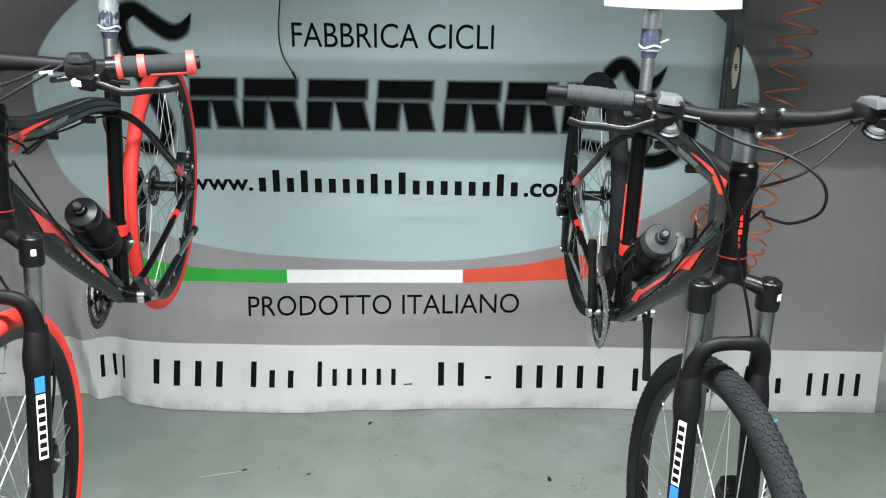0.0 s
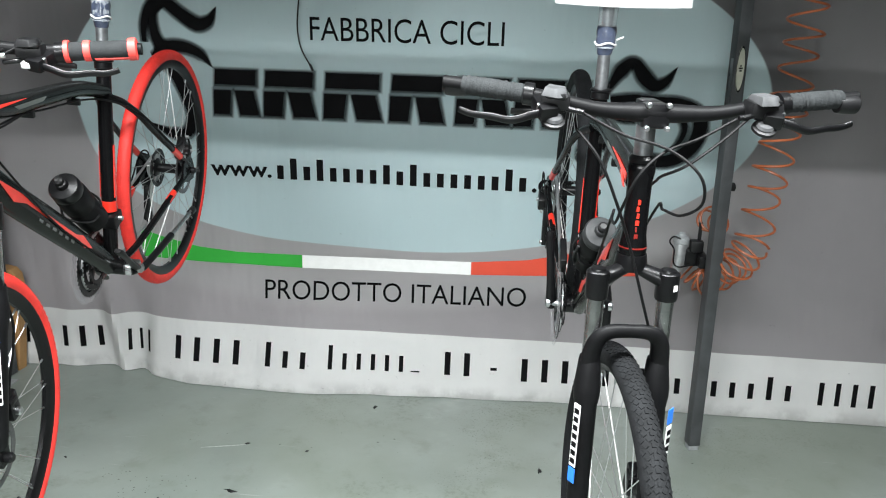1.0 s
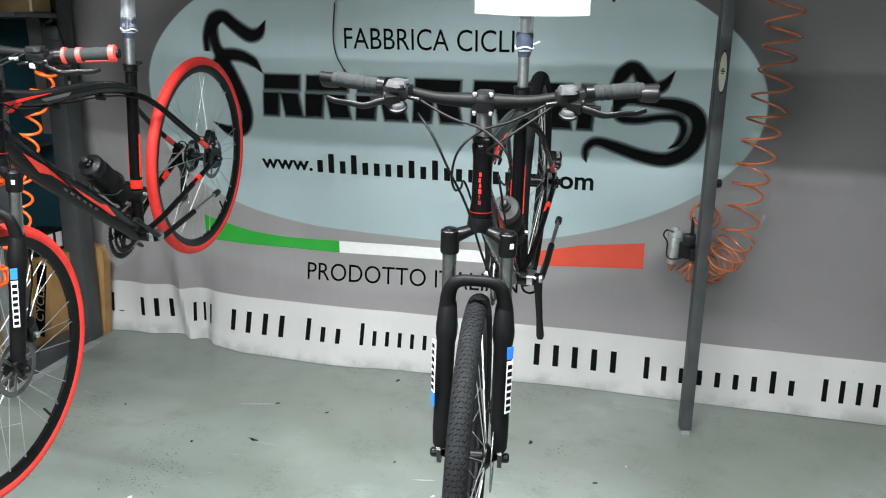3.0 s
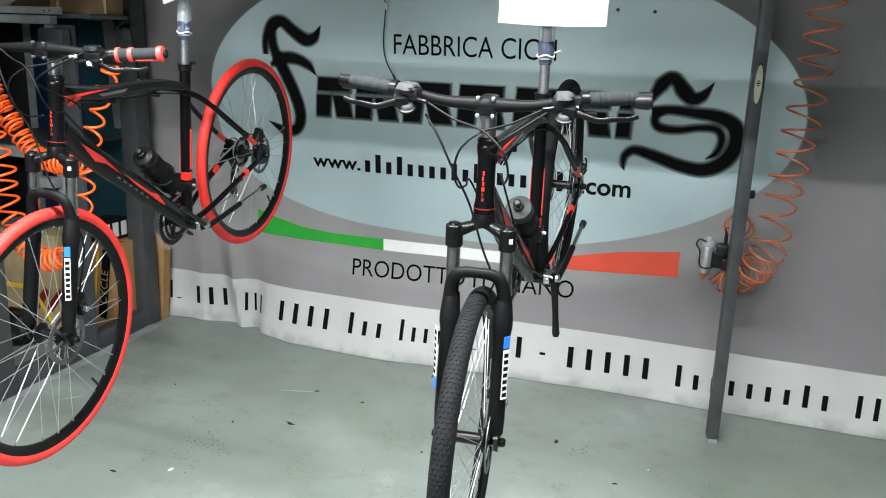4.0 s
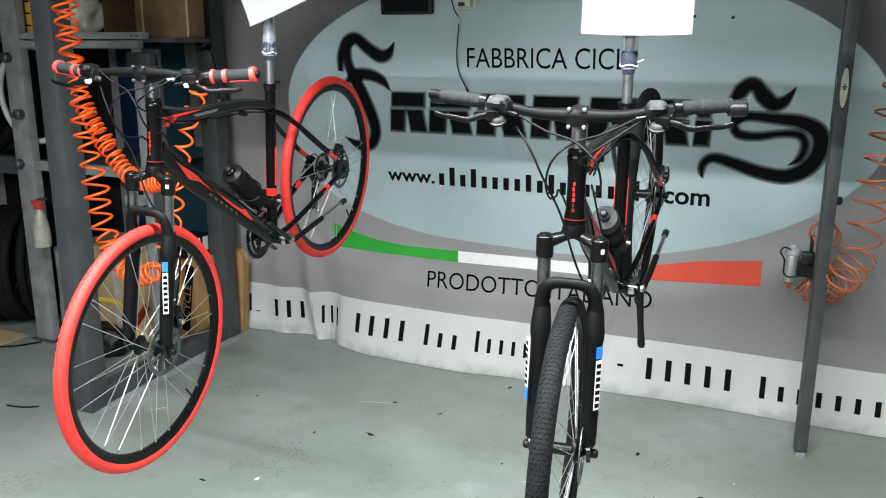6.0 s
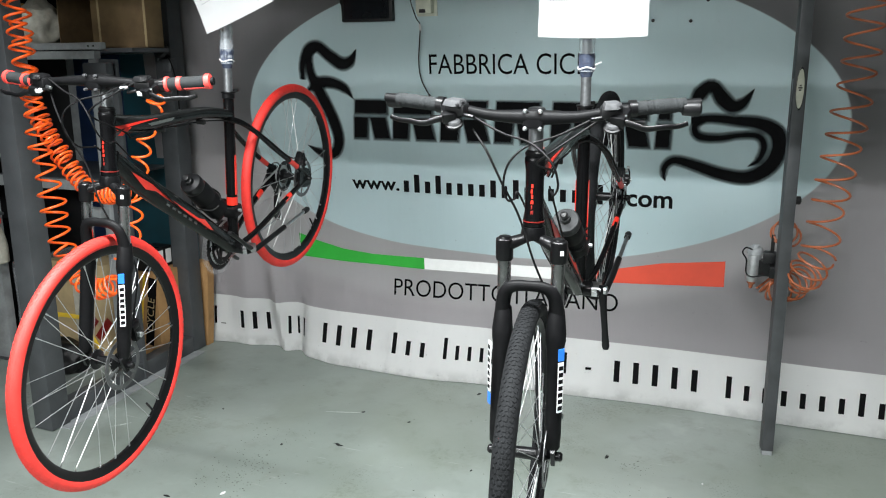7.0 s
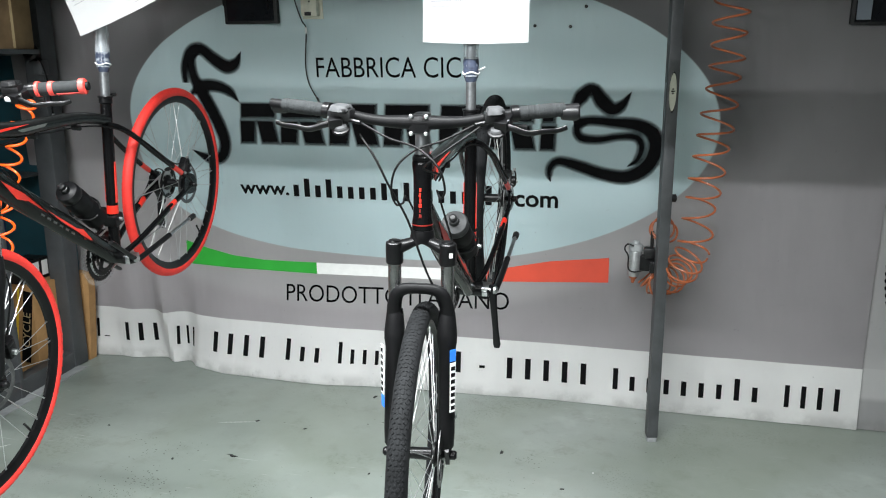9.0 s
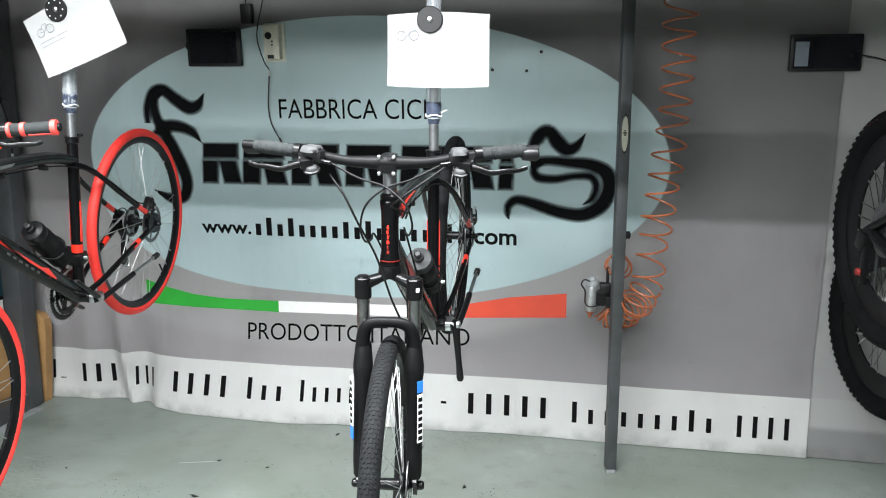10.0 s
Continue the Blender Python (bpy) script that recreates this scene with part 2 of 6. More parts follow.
M_CRATE = mat("yellow_wood", (0.50, 0.28, 0.06), 0.6, vary=0.2, scale=12)
M_BAG = mat("pale_plastic_bag", (0.42, 0.40, 0.34), 0.35, vary=0.25, scale=18, bump=0.5, bump_scale=30)
M_TAPE = mat("blue_tape", (0.040, 0.050, 0.082), 0.28, vary=0.5, scale=55, bump=0.6, bump_scale=90, alpha=0.8)
M_TEAL = mat("teal_panel", (0.009, 0.052, 0.070), 0.5, vary=0.25, scale=4)
M_NAVY = mat("navy_panel", (0.005, 0.017, 0.055), 0.5, vary=0.3, scale=4)
M_YELLOW = mat("yellow_strap", (0.75, 0.50, 0.03), 0.5, vary=0.1)
M_COVER = mat("silver_lacquer", (0.042, 0.043, 0.045), 0.62, 0.0, vary=0.3, scale=60, spec=0.25)
M_BOWL = mat("dull_cast_metal", (0.36, 0.37, 0.375), 0.42, 0.6, vary=0.2, scale=60, rough_vary=0.1)
M_CREAM = mat("cream_plastic", (0.46, 0.46, 0.38), 0.45, vary=0.15, scale=30)
M_CLEAR = mat("clear_plastic", (0.62, 0.66, 0.70), 0.22, alpha=0.30, bump=0.6, bump_scale=60)
M_GUARD = mat("clear_guard", (0.6, 0.62, 0.63), 0.15, alpha=0.10)
M_SCREEN = mat("black_glass", (0.008, 0.009, 0.011), 0.12, vary=0.3, scale=6)
# paler grey for the glare painted on the monitor
M_GLARE = mat("glare_patch", (0.16, 0.18, 0.21), 0.3)


def floor_material():
    m = bpy.data.materials.new("painted_concrete")
    m.use_nodes = True
    k = Nodes(m)
    b = m.node_tree.nodes["Principled BSDF"]
    tc = m.node_tree.nodes.new("ShaderNodeTexCoord").outputs["Object"]
    big = k.noise(tc, 1.1, 5, 0.55)
    mid = k.noise(tc, 7.0, 6, 0.65)
    fine = k.noise(tc, 55.0, 4, 0.6)
    c = k.mix(k.step(big, 0.35, 0.65), (0.190, 0.219, 0.197), (0.244, 0.274, 0.253))
    c = k.mix(k.math("MULTIPLY", k.step(mid, 0.53, 0.70), 0.45), c, (0.155, 0.172, 0.145))
    c = k.mix(k.math("MULTIPLY", k.step(fine, 0.60, 0.72), 0.25), c, (0.15, 0.165, 0.155))
    blot = k.noise(tc, 3.1, 3, 0.5)
    c = k.mix(k.math("MULTIPLY", k.math("MULTIPLY", k.step(blot, 0.56, 0.68), k.step(fine, 0.46, 0.62)), 0.42), c, (0.085, 0.09, 0.075))
    speck = k.noise(tc, 120.0, 2, 0.5)
    patch = k.noise(tc, 1.7, 4, 0.6)
    c = k.mix(k.math("MULTIPLY", k.math("MULTIPLY", k.step(speck, 0.60, 0.66), k.step(patch, 0.52, 0.64)), 0.65), c, (0.06, 0.062, 0.055))
    drag = m.node_tree.nodes.new("ShaderNodeMapping")
    drag.inputs["Rotation"].default_value = (0, 0, 0.5)
    drag.inputs["Scale"].default_value = (2.2, 26.0, 1.0)
    m.node_tree.links.new(tc, drag.inputs["Vector"])
    line = k.noise(drag.outputs[0], 2.2, 3, 0.5)
    c = k.mix(k.math("MULTIPLY", k.math("MULTIPLY", k.step(line, 0.66, 0.72), k.step(mid, 0.42, 0.56)), 0.45), c, (0.38, 0.40, 0.38))
    pale = k.noise(tc, 2.3, 4, 0.7)
    c = k.mix(k.math("MULTIPLY", k.step(pale, 0.56, 0.74), 0.4), c, (0.35, 0.38, 0.36))
    drab = k.noise(tc, 0.75, 4, 0.6)
    c = k.mix(k.math("MULTIPLY", k.step(drab, 0.48, 0.66), 0.5), c, (0.165, 0.190, 0.150))
    m.node_tree.links.new(c, b.inputs["Base Color"])
    r = m.node_tree.nodes.new("ShaderNodeMapRange")
    r.inputs["To Min"].default_value, r.inputs["To Max"].default_value = 0.26, 0.55
    m.node_tree.links.new(mid, r.inputs["Value"])
    m.node_tree.links.new(r.outputs["Result"], b.inputs["Roughness"])
    m.node_tree.links.new(k.bump(mid, 0.12, 0.006), b.inputs["Normal"])
    return m


def banner_material(name, plain=False):
    """Printed vinyl: pale blue oval and white foot strip on a grey ground."""
    m = bpy.data.materials.new(name)
    m.use_nodes = True
    k = Nodes(m)
    nt = m.node_tree
    b = nt.nodes["Principled BSDF"]
    tc = nt.nodes.new("ShaderNodeTexCoord").outputs["Object"]
    sep = nt.nodes.new("ShaderNodeSeparateXYZ")
    nt.links.new(tc, sep.inputs[0])
    x, z = sep.outputs[0], sep.outputs[2]
    soft = k.noise(tc, 1.6, 5, 0.6)
    fine = k.noise(tc, 38.0, 5, 0.65)
    grey = k.mix(k.step(soft, 0.3, 0.7), (0.372, 0.352, 0.362), (0.410, 0.390, 0.400))
    # shade on the upper banner painted in: grey darkens from 1.0 to 1.4
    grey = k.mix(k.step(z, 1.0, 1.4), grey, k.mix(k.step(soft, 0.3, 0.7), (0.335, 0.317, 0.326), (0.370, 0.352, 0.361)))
    if plain:
        grey = k.mix(k.step(soft, 0.3, 0.7), (0.52, 0.515, 0.515), (0.56, 0.555, 0.55))
    else:
        # uneven light put into the grey: paler towards the west end
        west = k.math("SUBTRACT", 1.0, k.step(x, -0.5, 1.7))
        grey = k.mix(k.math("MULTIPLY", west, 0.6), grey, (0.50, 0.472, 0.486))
        # weaker light at the far upper corners painted as darker grey
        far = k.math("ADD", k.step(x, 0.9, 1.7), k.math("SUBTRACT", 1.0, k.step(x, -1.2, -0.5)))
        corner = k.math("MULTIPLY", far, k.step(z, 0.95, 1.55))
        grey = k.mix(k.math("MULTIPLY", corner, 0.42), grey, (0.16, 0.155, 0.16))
        dx = k.math("DIVIDE", k.math("SUBTRACT", x, 0.39), 1.372)
        dz = k.math("DIVIDE", k.math("SUBTRACT", z, 1.25), 0.645)
        full = k.math("MULTIPLY", k.step(k.math("MULTIPLY", dx, -1.0), 0.0, 0.45), k.step(k.math("MULTIPLY", dz, -1.0), 0.0, 0.5))
        power = k.math("ADD", 2.0, k.math("MULTIPLY", full, 0.65))
        d = k.math("ADD", k.math("POWER", k.math("ABSOLUTE", dx), power), k.math("POWER", k.math("ABSOLUTE", dz), power))
        d = k.math("POWER", d, k.math("DIVIDE", 1.0, power))
        # the grey ground: a paler sweep under the oval, darker print round its upper right
        dz2 = k.math("DIVIDE", k.math("SUBTRACT", z, 1.10), 0.78)
        dx2 = k.math("DIVIDE", k.math("SUBTRACT", x, 0.10), 1.75)
        d2 = k.math("SQRT", k.math("ADD", k.math("MULTIPLY", dx2, dx2), k.math("MULTIPLY", dz2, dz2)))
        pale = k.math("MULTIPLY", k.math("SUBTRACT", 1.0, k.step(d2, 0.92, 1.02)), k.math("SUBTRACT", 1.0, k.step(z, 0.7, 1.3)))
        grey = k.mix(k.math("MULTIPLY", pale, 0.75), grey, (0.53, 0.515, 0.52))
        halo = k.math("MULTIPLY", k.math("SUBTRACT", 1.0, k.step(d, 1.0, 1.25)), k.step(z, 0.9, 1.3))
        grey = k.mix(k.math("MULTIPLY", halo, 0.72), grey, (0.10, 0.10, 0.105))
        # oval blue a little darker towards its top
        blue = k.mix(k.step(z, 0.7, 1.8), (0.640, 0.765, 0.79), (0.60, 0.715, 0.735))
        blue = k.mix(k.math("MULTIPLY", k.step(soft, 0.5, 0.75), 0.25), blue, (0.58, 0.68, 0.705))
        grey = k.mix(k.math("SUBTRACT", 1.0, k.step(d, 0.995, 1.003)), grey, blue)
    strip = k.math("SUBTRACT", 1.0, k.step(z, 0.2475, 0.2505))
    white = k.mix(k.math("MULTIPLY", k.step(soft, 0.52, 0.72), 0.35), (0.84, 0.84, 0.83), (0.70, 0.70, 0.69))
    if plain:
        # shade near the floor painted into the strip as darker grey
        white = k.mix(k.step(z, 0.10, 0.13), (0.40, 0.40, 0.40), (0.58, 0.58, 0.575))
    col = k.mix(strip, grey, white)
    col = k.mix(k.math("MULTIPLY", k.step(fine, 0.66, 0.76), 0.35), col, (0.12, 0.12, 0.12))
    grime = k.math("MULTIPLY", k.math("SUBTRACT", 1.0, k.step(z, 0.0, 0.05)), k.step(k.noise(tc, 9.0, 4), 0.4, 0.65))
    col = k.mix(k.math("MULTIPLY", grime, 0.28), col, (0.22, 0.22, 0.20))
    nt.links.new(col, b.inputs["Base Color"])
    b.inputs["Roughness"].default_value = 0.5
    b.inputs["Specular IOR Level"].default_value = 0.35
    stretch = nt.nodes.new("ShaderNodeMapping")
    stretch.inputs["Scale"].default_value = (1.0, 1.0, 0.25)
    nt.links.new(tc, stretch.inputs["Vector"])
    nt.links.new(k.bump(k.noise(stretch.outputs[0], 5.0, 3), 0.5, 0.02), b.inputs["Normal"])
    return m


M_FLOOR = floor_material()
M_BANNER = banner_material("printed_vinyl")
M_BANNER2 = banner_material("plain_vinyl", True)

# ---- setting ----
def structure(ob, label, cat):
    return tagged(ob, label, cat, kind="structure")


structure(box("floor", (-6, -7, -0.1), (7, 0.6, 0), M_FLOOR), "worn grey-green painted concrete workshop floor", "floor")
structure(box("wall_north", (-6, 0.3, 0), (7, 0.5, 3.2), M_WALL), "plain grey wall behind the hanging banner", "wall")
structure(box("wall_south", (-6, -7.2, 0), (7, -7, 3.2), M_WALL), "plain grey workshop wall behind the camera", "wall")
structure(box("wall_west", (-4.2, -7, 0), (-4.0, 0.3, 3.2), M_SHADEWALL), "workshop wall beyond the shelving, near-black to stand in for shade", "wall")
structure(box("wall_east", (6.0, -7, 0), (6.2, 0.3, 3.2), M_WALL), "plain grey workshop side wall", "wall")
structure(box("ceiling", (-6, -7, 3.2), (7, 0.6, 3.3), M_CEIL), "plain grey workshop ceiling", "ceiling")

# overhead beam that carries the hanging poles
beam = structure(empty("beam"), "grey steel overhead beam carrying the hanging poles", "beam")
# out of view; web height follows the shade band on the banner
box("web", (-4.0, -1.475, 1.89), (6.0, -1.465, 1.985), M_STEEL, beam)
box("flange", (-4.0, -1.515, 1.985), (6.0, -1.425, 1.995), M_STEEL, beam)
box("flange", (-4.0, -1.515, 1.88), (6.0, -1.425, 1.89), M_STEEL, beam)
for beam_x in (-3.0, -1.0, 1.0, 3.0, 5.0):
    rod("hanger", (beam_x, -1.47, 1.995), (beam_x, -1.47, 3.2), 0.012, M_STEEL, beam)

# ---- banner, in its own leaning frame ----
SLOPE = Matrix.Translation((0, 0, 0.026)) @ Matrix.Rotation(radians(4.2), 4, "X")


def ease(t):
    t = min(1.0, max(0.0, t))
    return t * t * (3 - 2 * t)


def kick(x):
    """How far the banner's foot stands out from its hanging plane."""
    keys = ((-1.7, 0.07), (-1.37, 0.065), (-1.1, 0.03), (-0.92, 0.0), (-0.82, 0.02), (-0.72, 0.10), (-0.5, 0.145), (-0.05, 0.155), (0.3, 0.115), (0.65, 0.085), (1.1, 0.055), (1.6, 0.06), (2.5, 0.05))
    for (x0, k0), (x1, k1) in zip(keys, keys[1:]):
        if x <= x1:
            return k0 + (k1 - k0) * ease((x - x0) / (x1 - x0))
    return keys[-1][1]


def banner_y(x, z):
    f = max(0.0, 1 - max(z, 0) / 0.55) ** 1.7
    y = -kick(x) * f
    y -= 0.050 * math.exp(-((x + 0.88 + 0.12 * z) / 0.045) ** 2) * ease((0.62 - z) / 0.4)
    y += 0.020 * math.exp(-((x + 0.76) / 0.05) ** 2) * ease((0.45 - z) / 0.3)
    y -= 0.018 * math.exp(-((x + 1.12) / 0.06) ** 2) * ease((0.8 - z) / 0.5)
    for fx0, lean, deep, wide in ((-0.95, 0.30, 0.010, 0.07), (-0.72, 0.42, 0.008, 0.05), (-1.22, 0.18, 0.012, 0.09), (-0.40, 0.55, 0.004, 0.05)):
        y -= deep * math.exp(-((x - fx0 - lean * (z - 1.7)) / wide) ** 2) * ease((z - 0.85) / 0.6)
    y += 0.006 * noise.noise(Vector((x * 1.6, z * 0.8, 3.0))) + 0.003 * noise.noise(Vector((x * 5, z * 2.0, 7.0)))
    return y


def banner_foot(x):
    y = banner_y(x, 0.0)
    return (-0.023 - y * 0.0732) / 0.9973


def hang(name, x0, x1, top, material, nx, nz, shift=0.0):
    bm = bmesh.new()
    grid = []
    for i in range(nx + 1):
        x = x0 + (x1 - x0) * i / nx
        z0 = banner_foot(x)
        grid.append([bm.verts.new((x, banner_y(x, z0 + (top - z0) * (j / nz) ** 1.5) + shift, z0 + (top - z0) * (j / nz) ** 1.5)) for j in range(nz + 1)])
    for i in range(nx):
        for j in range(nz):
            bm.faces.new((grid[i][j], grid[i + 1][j], grid[i + 1][j + 1], grid[i][j + 1]))
    bmesh.ops.solidify(bm, geom=bm.faces[:], thickness=0.0015)
    return part(name, bm, material, None, smooth=True)


banner = empty("advertising_banner", SLOPE)
tagged(banner, "grey vinyl banner with pale blue oval and bicycle maker lettering", "banner")
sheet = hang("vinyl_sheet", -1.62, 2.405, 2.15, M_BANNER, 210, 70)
sheet.parent = banner
other = empty("plain_banner", SLOPE)
tagged(other, "pale grey plain vinyl banner hung beside the printed one", "banner")
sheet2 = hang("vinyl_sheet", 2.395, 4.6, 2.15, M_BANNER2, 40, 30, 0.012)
sheet2.parent = other
for who, xa, xb in ((banner, -1.62, 2.405), (other, 2.395, 4.6)):
    rod("top_bar", (xa, 0.004, 2.16), (xb, 0.004, 2.16), 0.014, M_STEEL, who)
box("bracket", (-1.6, 0.0, 2.14), (-1.56, 0.5, 2.18), M_STEEL, banner)
box("bracket", (2.34, 0.0, 2.14), (2.38, 0.5, 2.18), M_STEEL, banner)
box("bracket", (4.5, 0.0, 2.14), (4.54, 0.5, 2.18), M_STEEL, other)


def on_banner(x, z, lift):
    return Vector((x, banner_y(x, z) - lift, z))


def print_text(text, x0, x1, z0, z1, material, name="letter", tilt=0.0, lift=0.0022, bold=0.0):
    curve = bpy.data.curves.new("text", "FONT")
    curve.body = text
    curve.resolution_u = 4
    curve.offset = bold
    tmp = new("text_tmp", curve)
    me = bpy.data.meshes.new_from_object(tmp.evaluated_get(bpy.context.evaluated_depsgraph_get()))
    bpy.data.objects.remove(tmp)
    bm = bmesh.new()
    bm.from_mesh(me)
    bpy.data.meshes.remove(me)
    xs, ys = [v.co.x for v in bm.verts], [v.co.y for v in bm.verts]
    a, c, b, d = min(xs), min(ys), max(xs), max(ys)
    for v in bm.verts:
        x = x0 + (x1 - x0) * (v.co.x - a) / (b - a)
        z = z0 + (z1 - z0) * (v.co.y - c) / (d - c) + tilt * (x - x0)
        v.co = on_banner(x, z, lift)
    left = set(bm.verts)
    while left:
        todo, island = [left.pop()], []
        while todo:
            v = todo.pop()
            island.append(v)
            for e in v.link_edges:
                w = e.other_vert(v)
                if w in left:
                    left.discard(w)
                    todo.append(w)
        keep = set(island)
        one = bmesh.new()
        pair = {v: one.verts.new(v.co) for v in island}
        for f in bm.faces:
            if f.verts[0] in keep:
                one.faces.new([pair[v] for v in f.verts])
        part(name, one, material, banner, normals=False)
    bm.free()


def add_stroke(bm, pts, widths, lift, steps=5):
    """A brush stroke laid on the banner."""
    line = smooth_path([(x, 0, z) for x, z in pts], steps)
    n = len(line)
    left, right = [], []
    for i, p in enumerate(line):
        t = (line[min(i + 1, n - 1)] - line[max(i - 1, 0)]).normalized()
        f = i / (n - 1) * (len(widths) - 1)
        k = min(int(f), len(widths) - 2)
        w = widths[k] + (widths[k + 1] - widths[k]) * (f - k)
        q = Vector((-t.z, 0, t.x)) * w / 2
        left.append(bm.verts.new(on_banner(p.x + q.x, p.z + q.z, lift)))
        right.append(bm.verts.new(on_banner(p.x - q.x, p.z - q.z, lift)))
    for i in range(n - 1):
        bm.faces.new((left[i], right[i], right[i + 1], left[i + 1]))
    return bm


def add_patch(bm, poly, lift):
    bm.faces.new([bm.verts.new(on_banner(x, z, lift)) for x, z in poly])
    return bm


def slab(poly, name="logo_slab"):
    """One plain slab of the logo, with its soft printed shade."""
    bm = bmesh.new()
    c = (sum(p[0] for p in poly) / len(poly), sum(p[1] for p in poly) / len(poly))
    add_patch(bm, poly, 0.0034)
    part(name, bm, M_INK, banner, normals=False)
    for k, grow in enumerate((0.003, 0.006, 0.009, 0.013)):
        bm = bmesh.new()
        add_patch(bm, [(x + math.copysign(grow, x - c[0]) + 0.003, z + math.copysign(grow, z - c[1]) - 0.003) for x, z in poly], 0.0031 - 0.0004 * k)
        part("logo_shade", bm, M_SOFTINK, banner, normals=False)


print_text("FABBRICA CICLI", 0.015, 0.760, 1.446, 1.535, M_INK, tilt=0.0)
print_text("PRODOTTO ITALIANO", -0.215, 0.897, 0.362, 0.446, M_INK, tilt=0.028)

# the maker's name: plain slabs in two tiers
for xa, xb in ((-0.385, -0.205), (-0.180, 0.025), (0.062, 0.288), (0.325, 0.535), (0.585, 0.790), (0.812, 1.000)):
    w = xb - xa
    slab([(xa + 0.006, 1.266), (xa + 0.012, 1.325), (xb - 0.004, 1.325), (xb - 0.008, 1.266)])
    slab([(xa - 0.004, 1.148), (xa + 0.002, 1.244), (xa + 0.40 * w, 1.244), (xa + 0.34 * w, 1.148)])
    slab([(xb - 0.42 * w, 1.148), (xb - 0.52 * w, 1.244), (xb - 0.10 * w, 1.244), (xb + 0.002, 1.148)])
slab([(1.041, 1.266), (1.047, 1.325), (1.088, 1.325), (1.084, 1.266)])
slab([(1.031, 1.148), (1.037, 1.244), (1.090, 1.244), (1.084, 1.148)])


def swoosh(pts, widths):
    part("logo_swoosh", add_stroke(bmesh.new(), pts, [max(0.002, w - 0.006) for w in widths], 0.0036), M_INK, banner, normals=False)
    for k, grow in enumerate((0.001, 0.008, 0.015, 0.022)):
        part("logo_shade", add_stroke(bmesh.new(), pts, [w + grow if w > 0.004 else w for w in widths], 0.0031 - 0.0004 * k), M_SOFTINK, banner, normals=False)


swoosh([(-0.350, 1.562), (-0.385, 1.508), (-0.435, 1.495), (-0.50, 1.535), (-0.56, 1.575), (-0.615, 1.560), (-0.650, 1.49), (-0.655, 1.42)], (0.002, 0.04, 0.055, 0.05, 0.045, 0.04, 0.03, 0.02))
swoosh([(-0.56, 1.560), (-0.607, 1.53), (-0.610, 1.46), (-0.585, 1.40), (-0.54, 1.31), (-0.495, 1.21), (-0.478, 1.13), (-0.505, 1.07), (-0.57, 1.06), (-0.66, 1.10)], (0.002, 0.03, 0.04, 0.05, 0.055, 0.055, 0.05, 0.045, 0.04, 0.002))
swoosh([(-0.382, 1.330), (-0.425, 1.378), (-0.49, 1.405), (-0.56, 1.405), (-0.63, 1.37)], (0.002, 0.035, 0.045, 0.05, 0.01))
swoosh([(1.150, 1.285), (1.20, 1.37), (1.245, 1.405), (1.285, 1.355), (1.325, 1.322), (1.365, 1.335), (1.405, 1.392)], (0.01, 0.05, 0.035, 0.055, 0.05, 0.035, 0.002))
swoosh([(1.17, 1.262), (1.25, 1.272), (1.34, 1.265), (1.43, 1.256), (1.497, 1.222), (1.512, 1.155), (1.478, 1.080), (1.40, 1.035), (1.30, 1.045), (1.20, 1.075), (1.115, 1.095), (1.076, 1.07), (1.070, 1.03), (1.078, 1.004)],
       (0.03, 0.03, 0.035, 0.045, 0.055, 0.055, 0.055, 0.05, 0.045, 0.04, 0.03, 0.025, 0.015, 0.003))
swoosh([(1.215, 1.268), (1.185, 1.235), (1.205, 1.198), (1.28, 1.192), (1.36, 1.206), (1.43, 1.205), (1.456, 1.165), (1.440, 1.110), (1.40, 1.08)], (0.02, 0.025, 0.03, 0.025, 0.02, 0.025, 0.025, 0.02, 0.003))


def tricolour(name, keys, ink):
    bm = bmesh.new()
    prev = None
    for i in range(len(keys) - 1):
        (xa, la, ua), (xb, lb, ub) = keys[i], keys[i + 1]
        for s in range(8 if i < len(keys) - 2 else 9):
            t = s / 8
            x, lo, hi = xa + (xb - xa) * t, la + (lb - la) * t, ua + (ub - ua) * t
            cur = (bm.verts.new(on_banner(x, lo, 0.0024)), bm.verts.new(on_banner(x, hi, 0.0024)))
            if prev:
                bm.faces.new((prev[0], cur[0], cur[1], prev[1]))
            prev = cur
    return part(name, bm, ink, banner, normals=False)


tricolour("green_band", [(-0.755, 0.517, 0.640), (-0.64, 0.512, 0.605), (-0.50, 0.508, 0.575), (-0.33, 0.507, 0.560), (-0.052, 0.505, 0.562)], M_GREEN)
tricolour("white_band", [(-0.052, 0.505, 0.562), (0.3, 0.512, 0.568), (0.664, 0.520, 0.576)], M_WHITE)
tricolour("red_band", [(0.664, 0.520, 0.576), (0.893, 0.530, 0.598), (1.078, 0.540, 0.638), (1.341, 0.556, 0.671)], M_RED)


def bars(x0, x1, heights, z0, share, tilt=0.0):
    """Characters that are not spelled out: one plain upright bar each."""
    pitch = (x1 - x0) / len(heights)
    for i, h in enumerate(heights):
        bm = bmesh.new()
        w = (0.6 if h < 0.02 else share) * pitch
        xa = x0 + pitch * (i + 0.5) - w / 2
        zb = z0 + tilt * (xa - x0) + (0.036 if 0.01 < h < 0.02 else 0)
        add_patch(bm, [(xa, zb), (xa + w, zb), (xa + w, zb + h), (xa, zb + h)], 0.0024)
        part("print_bar", bm, M_INK, banner, normals=False)


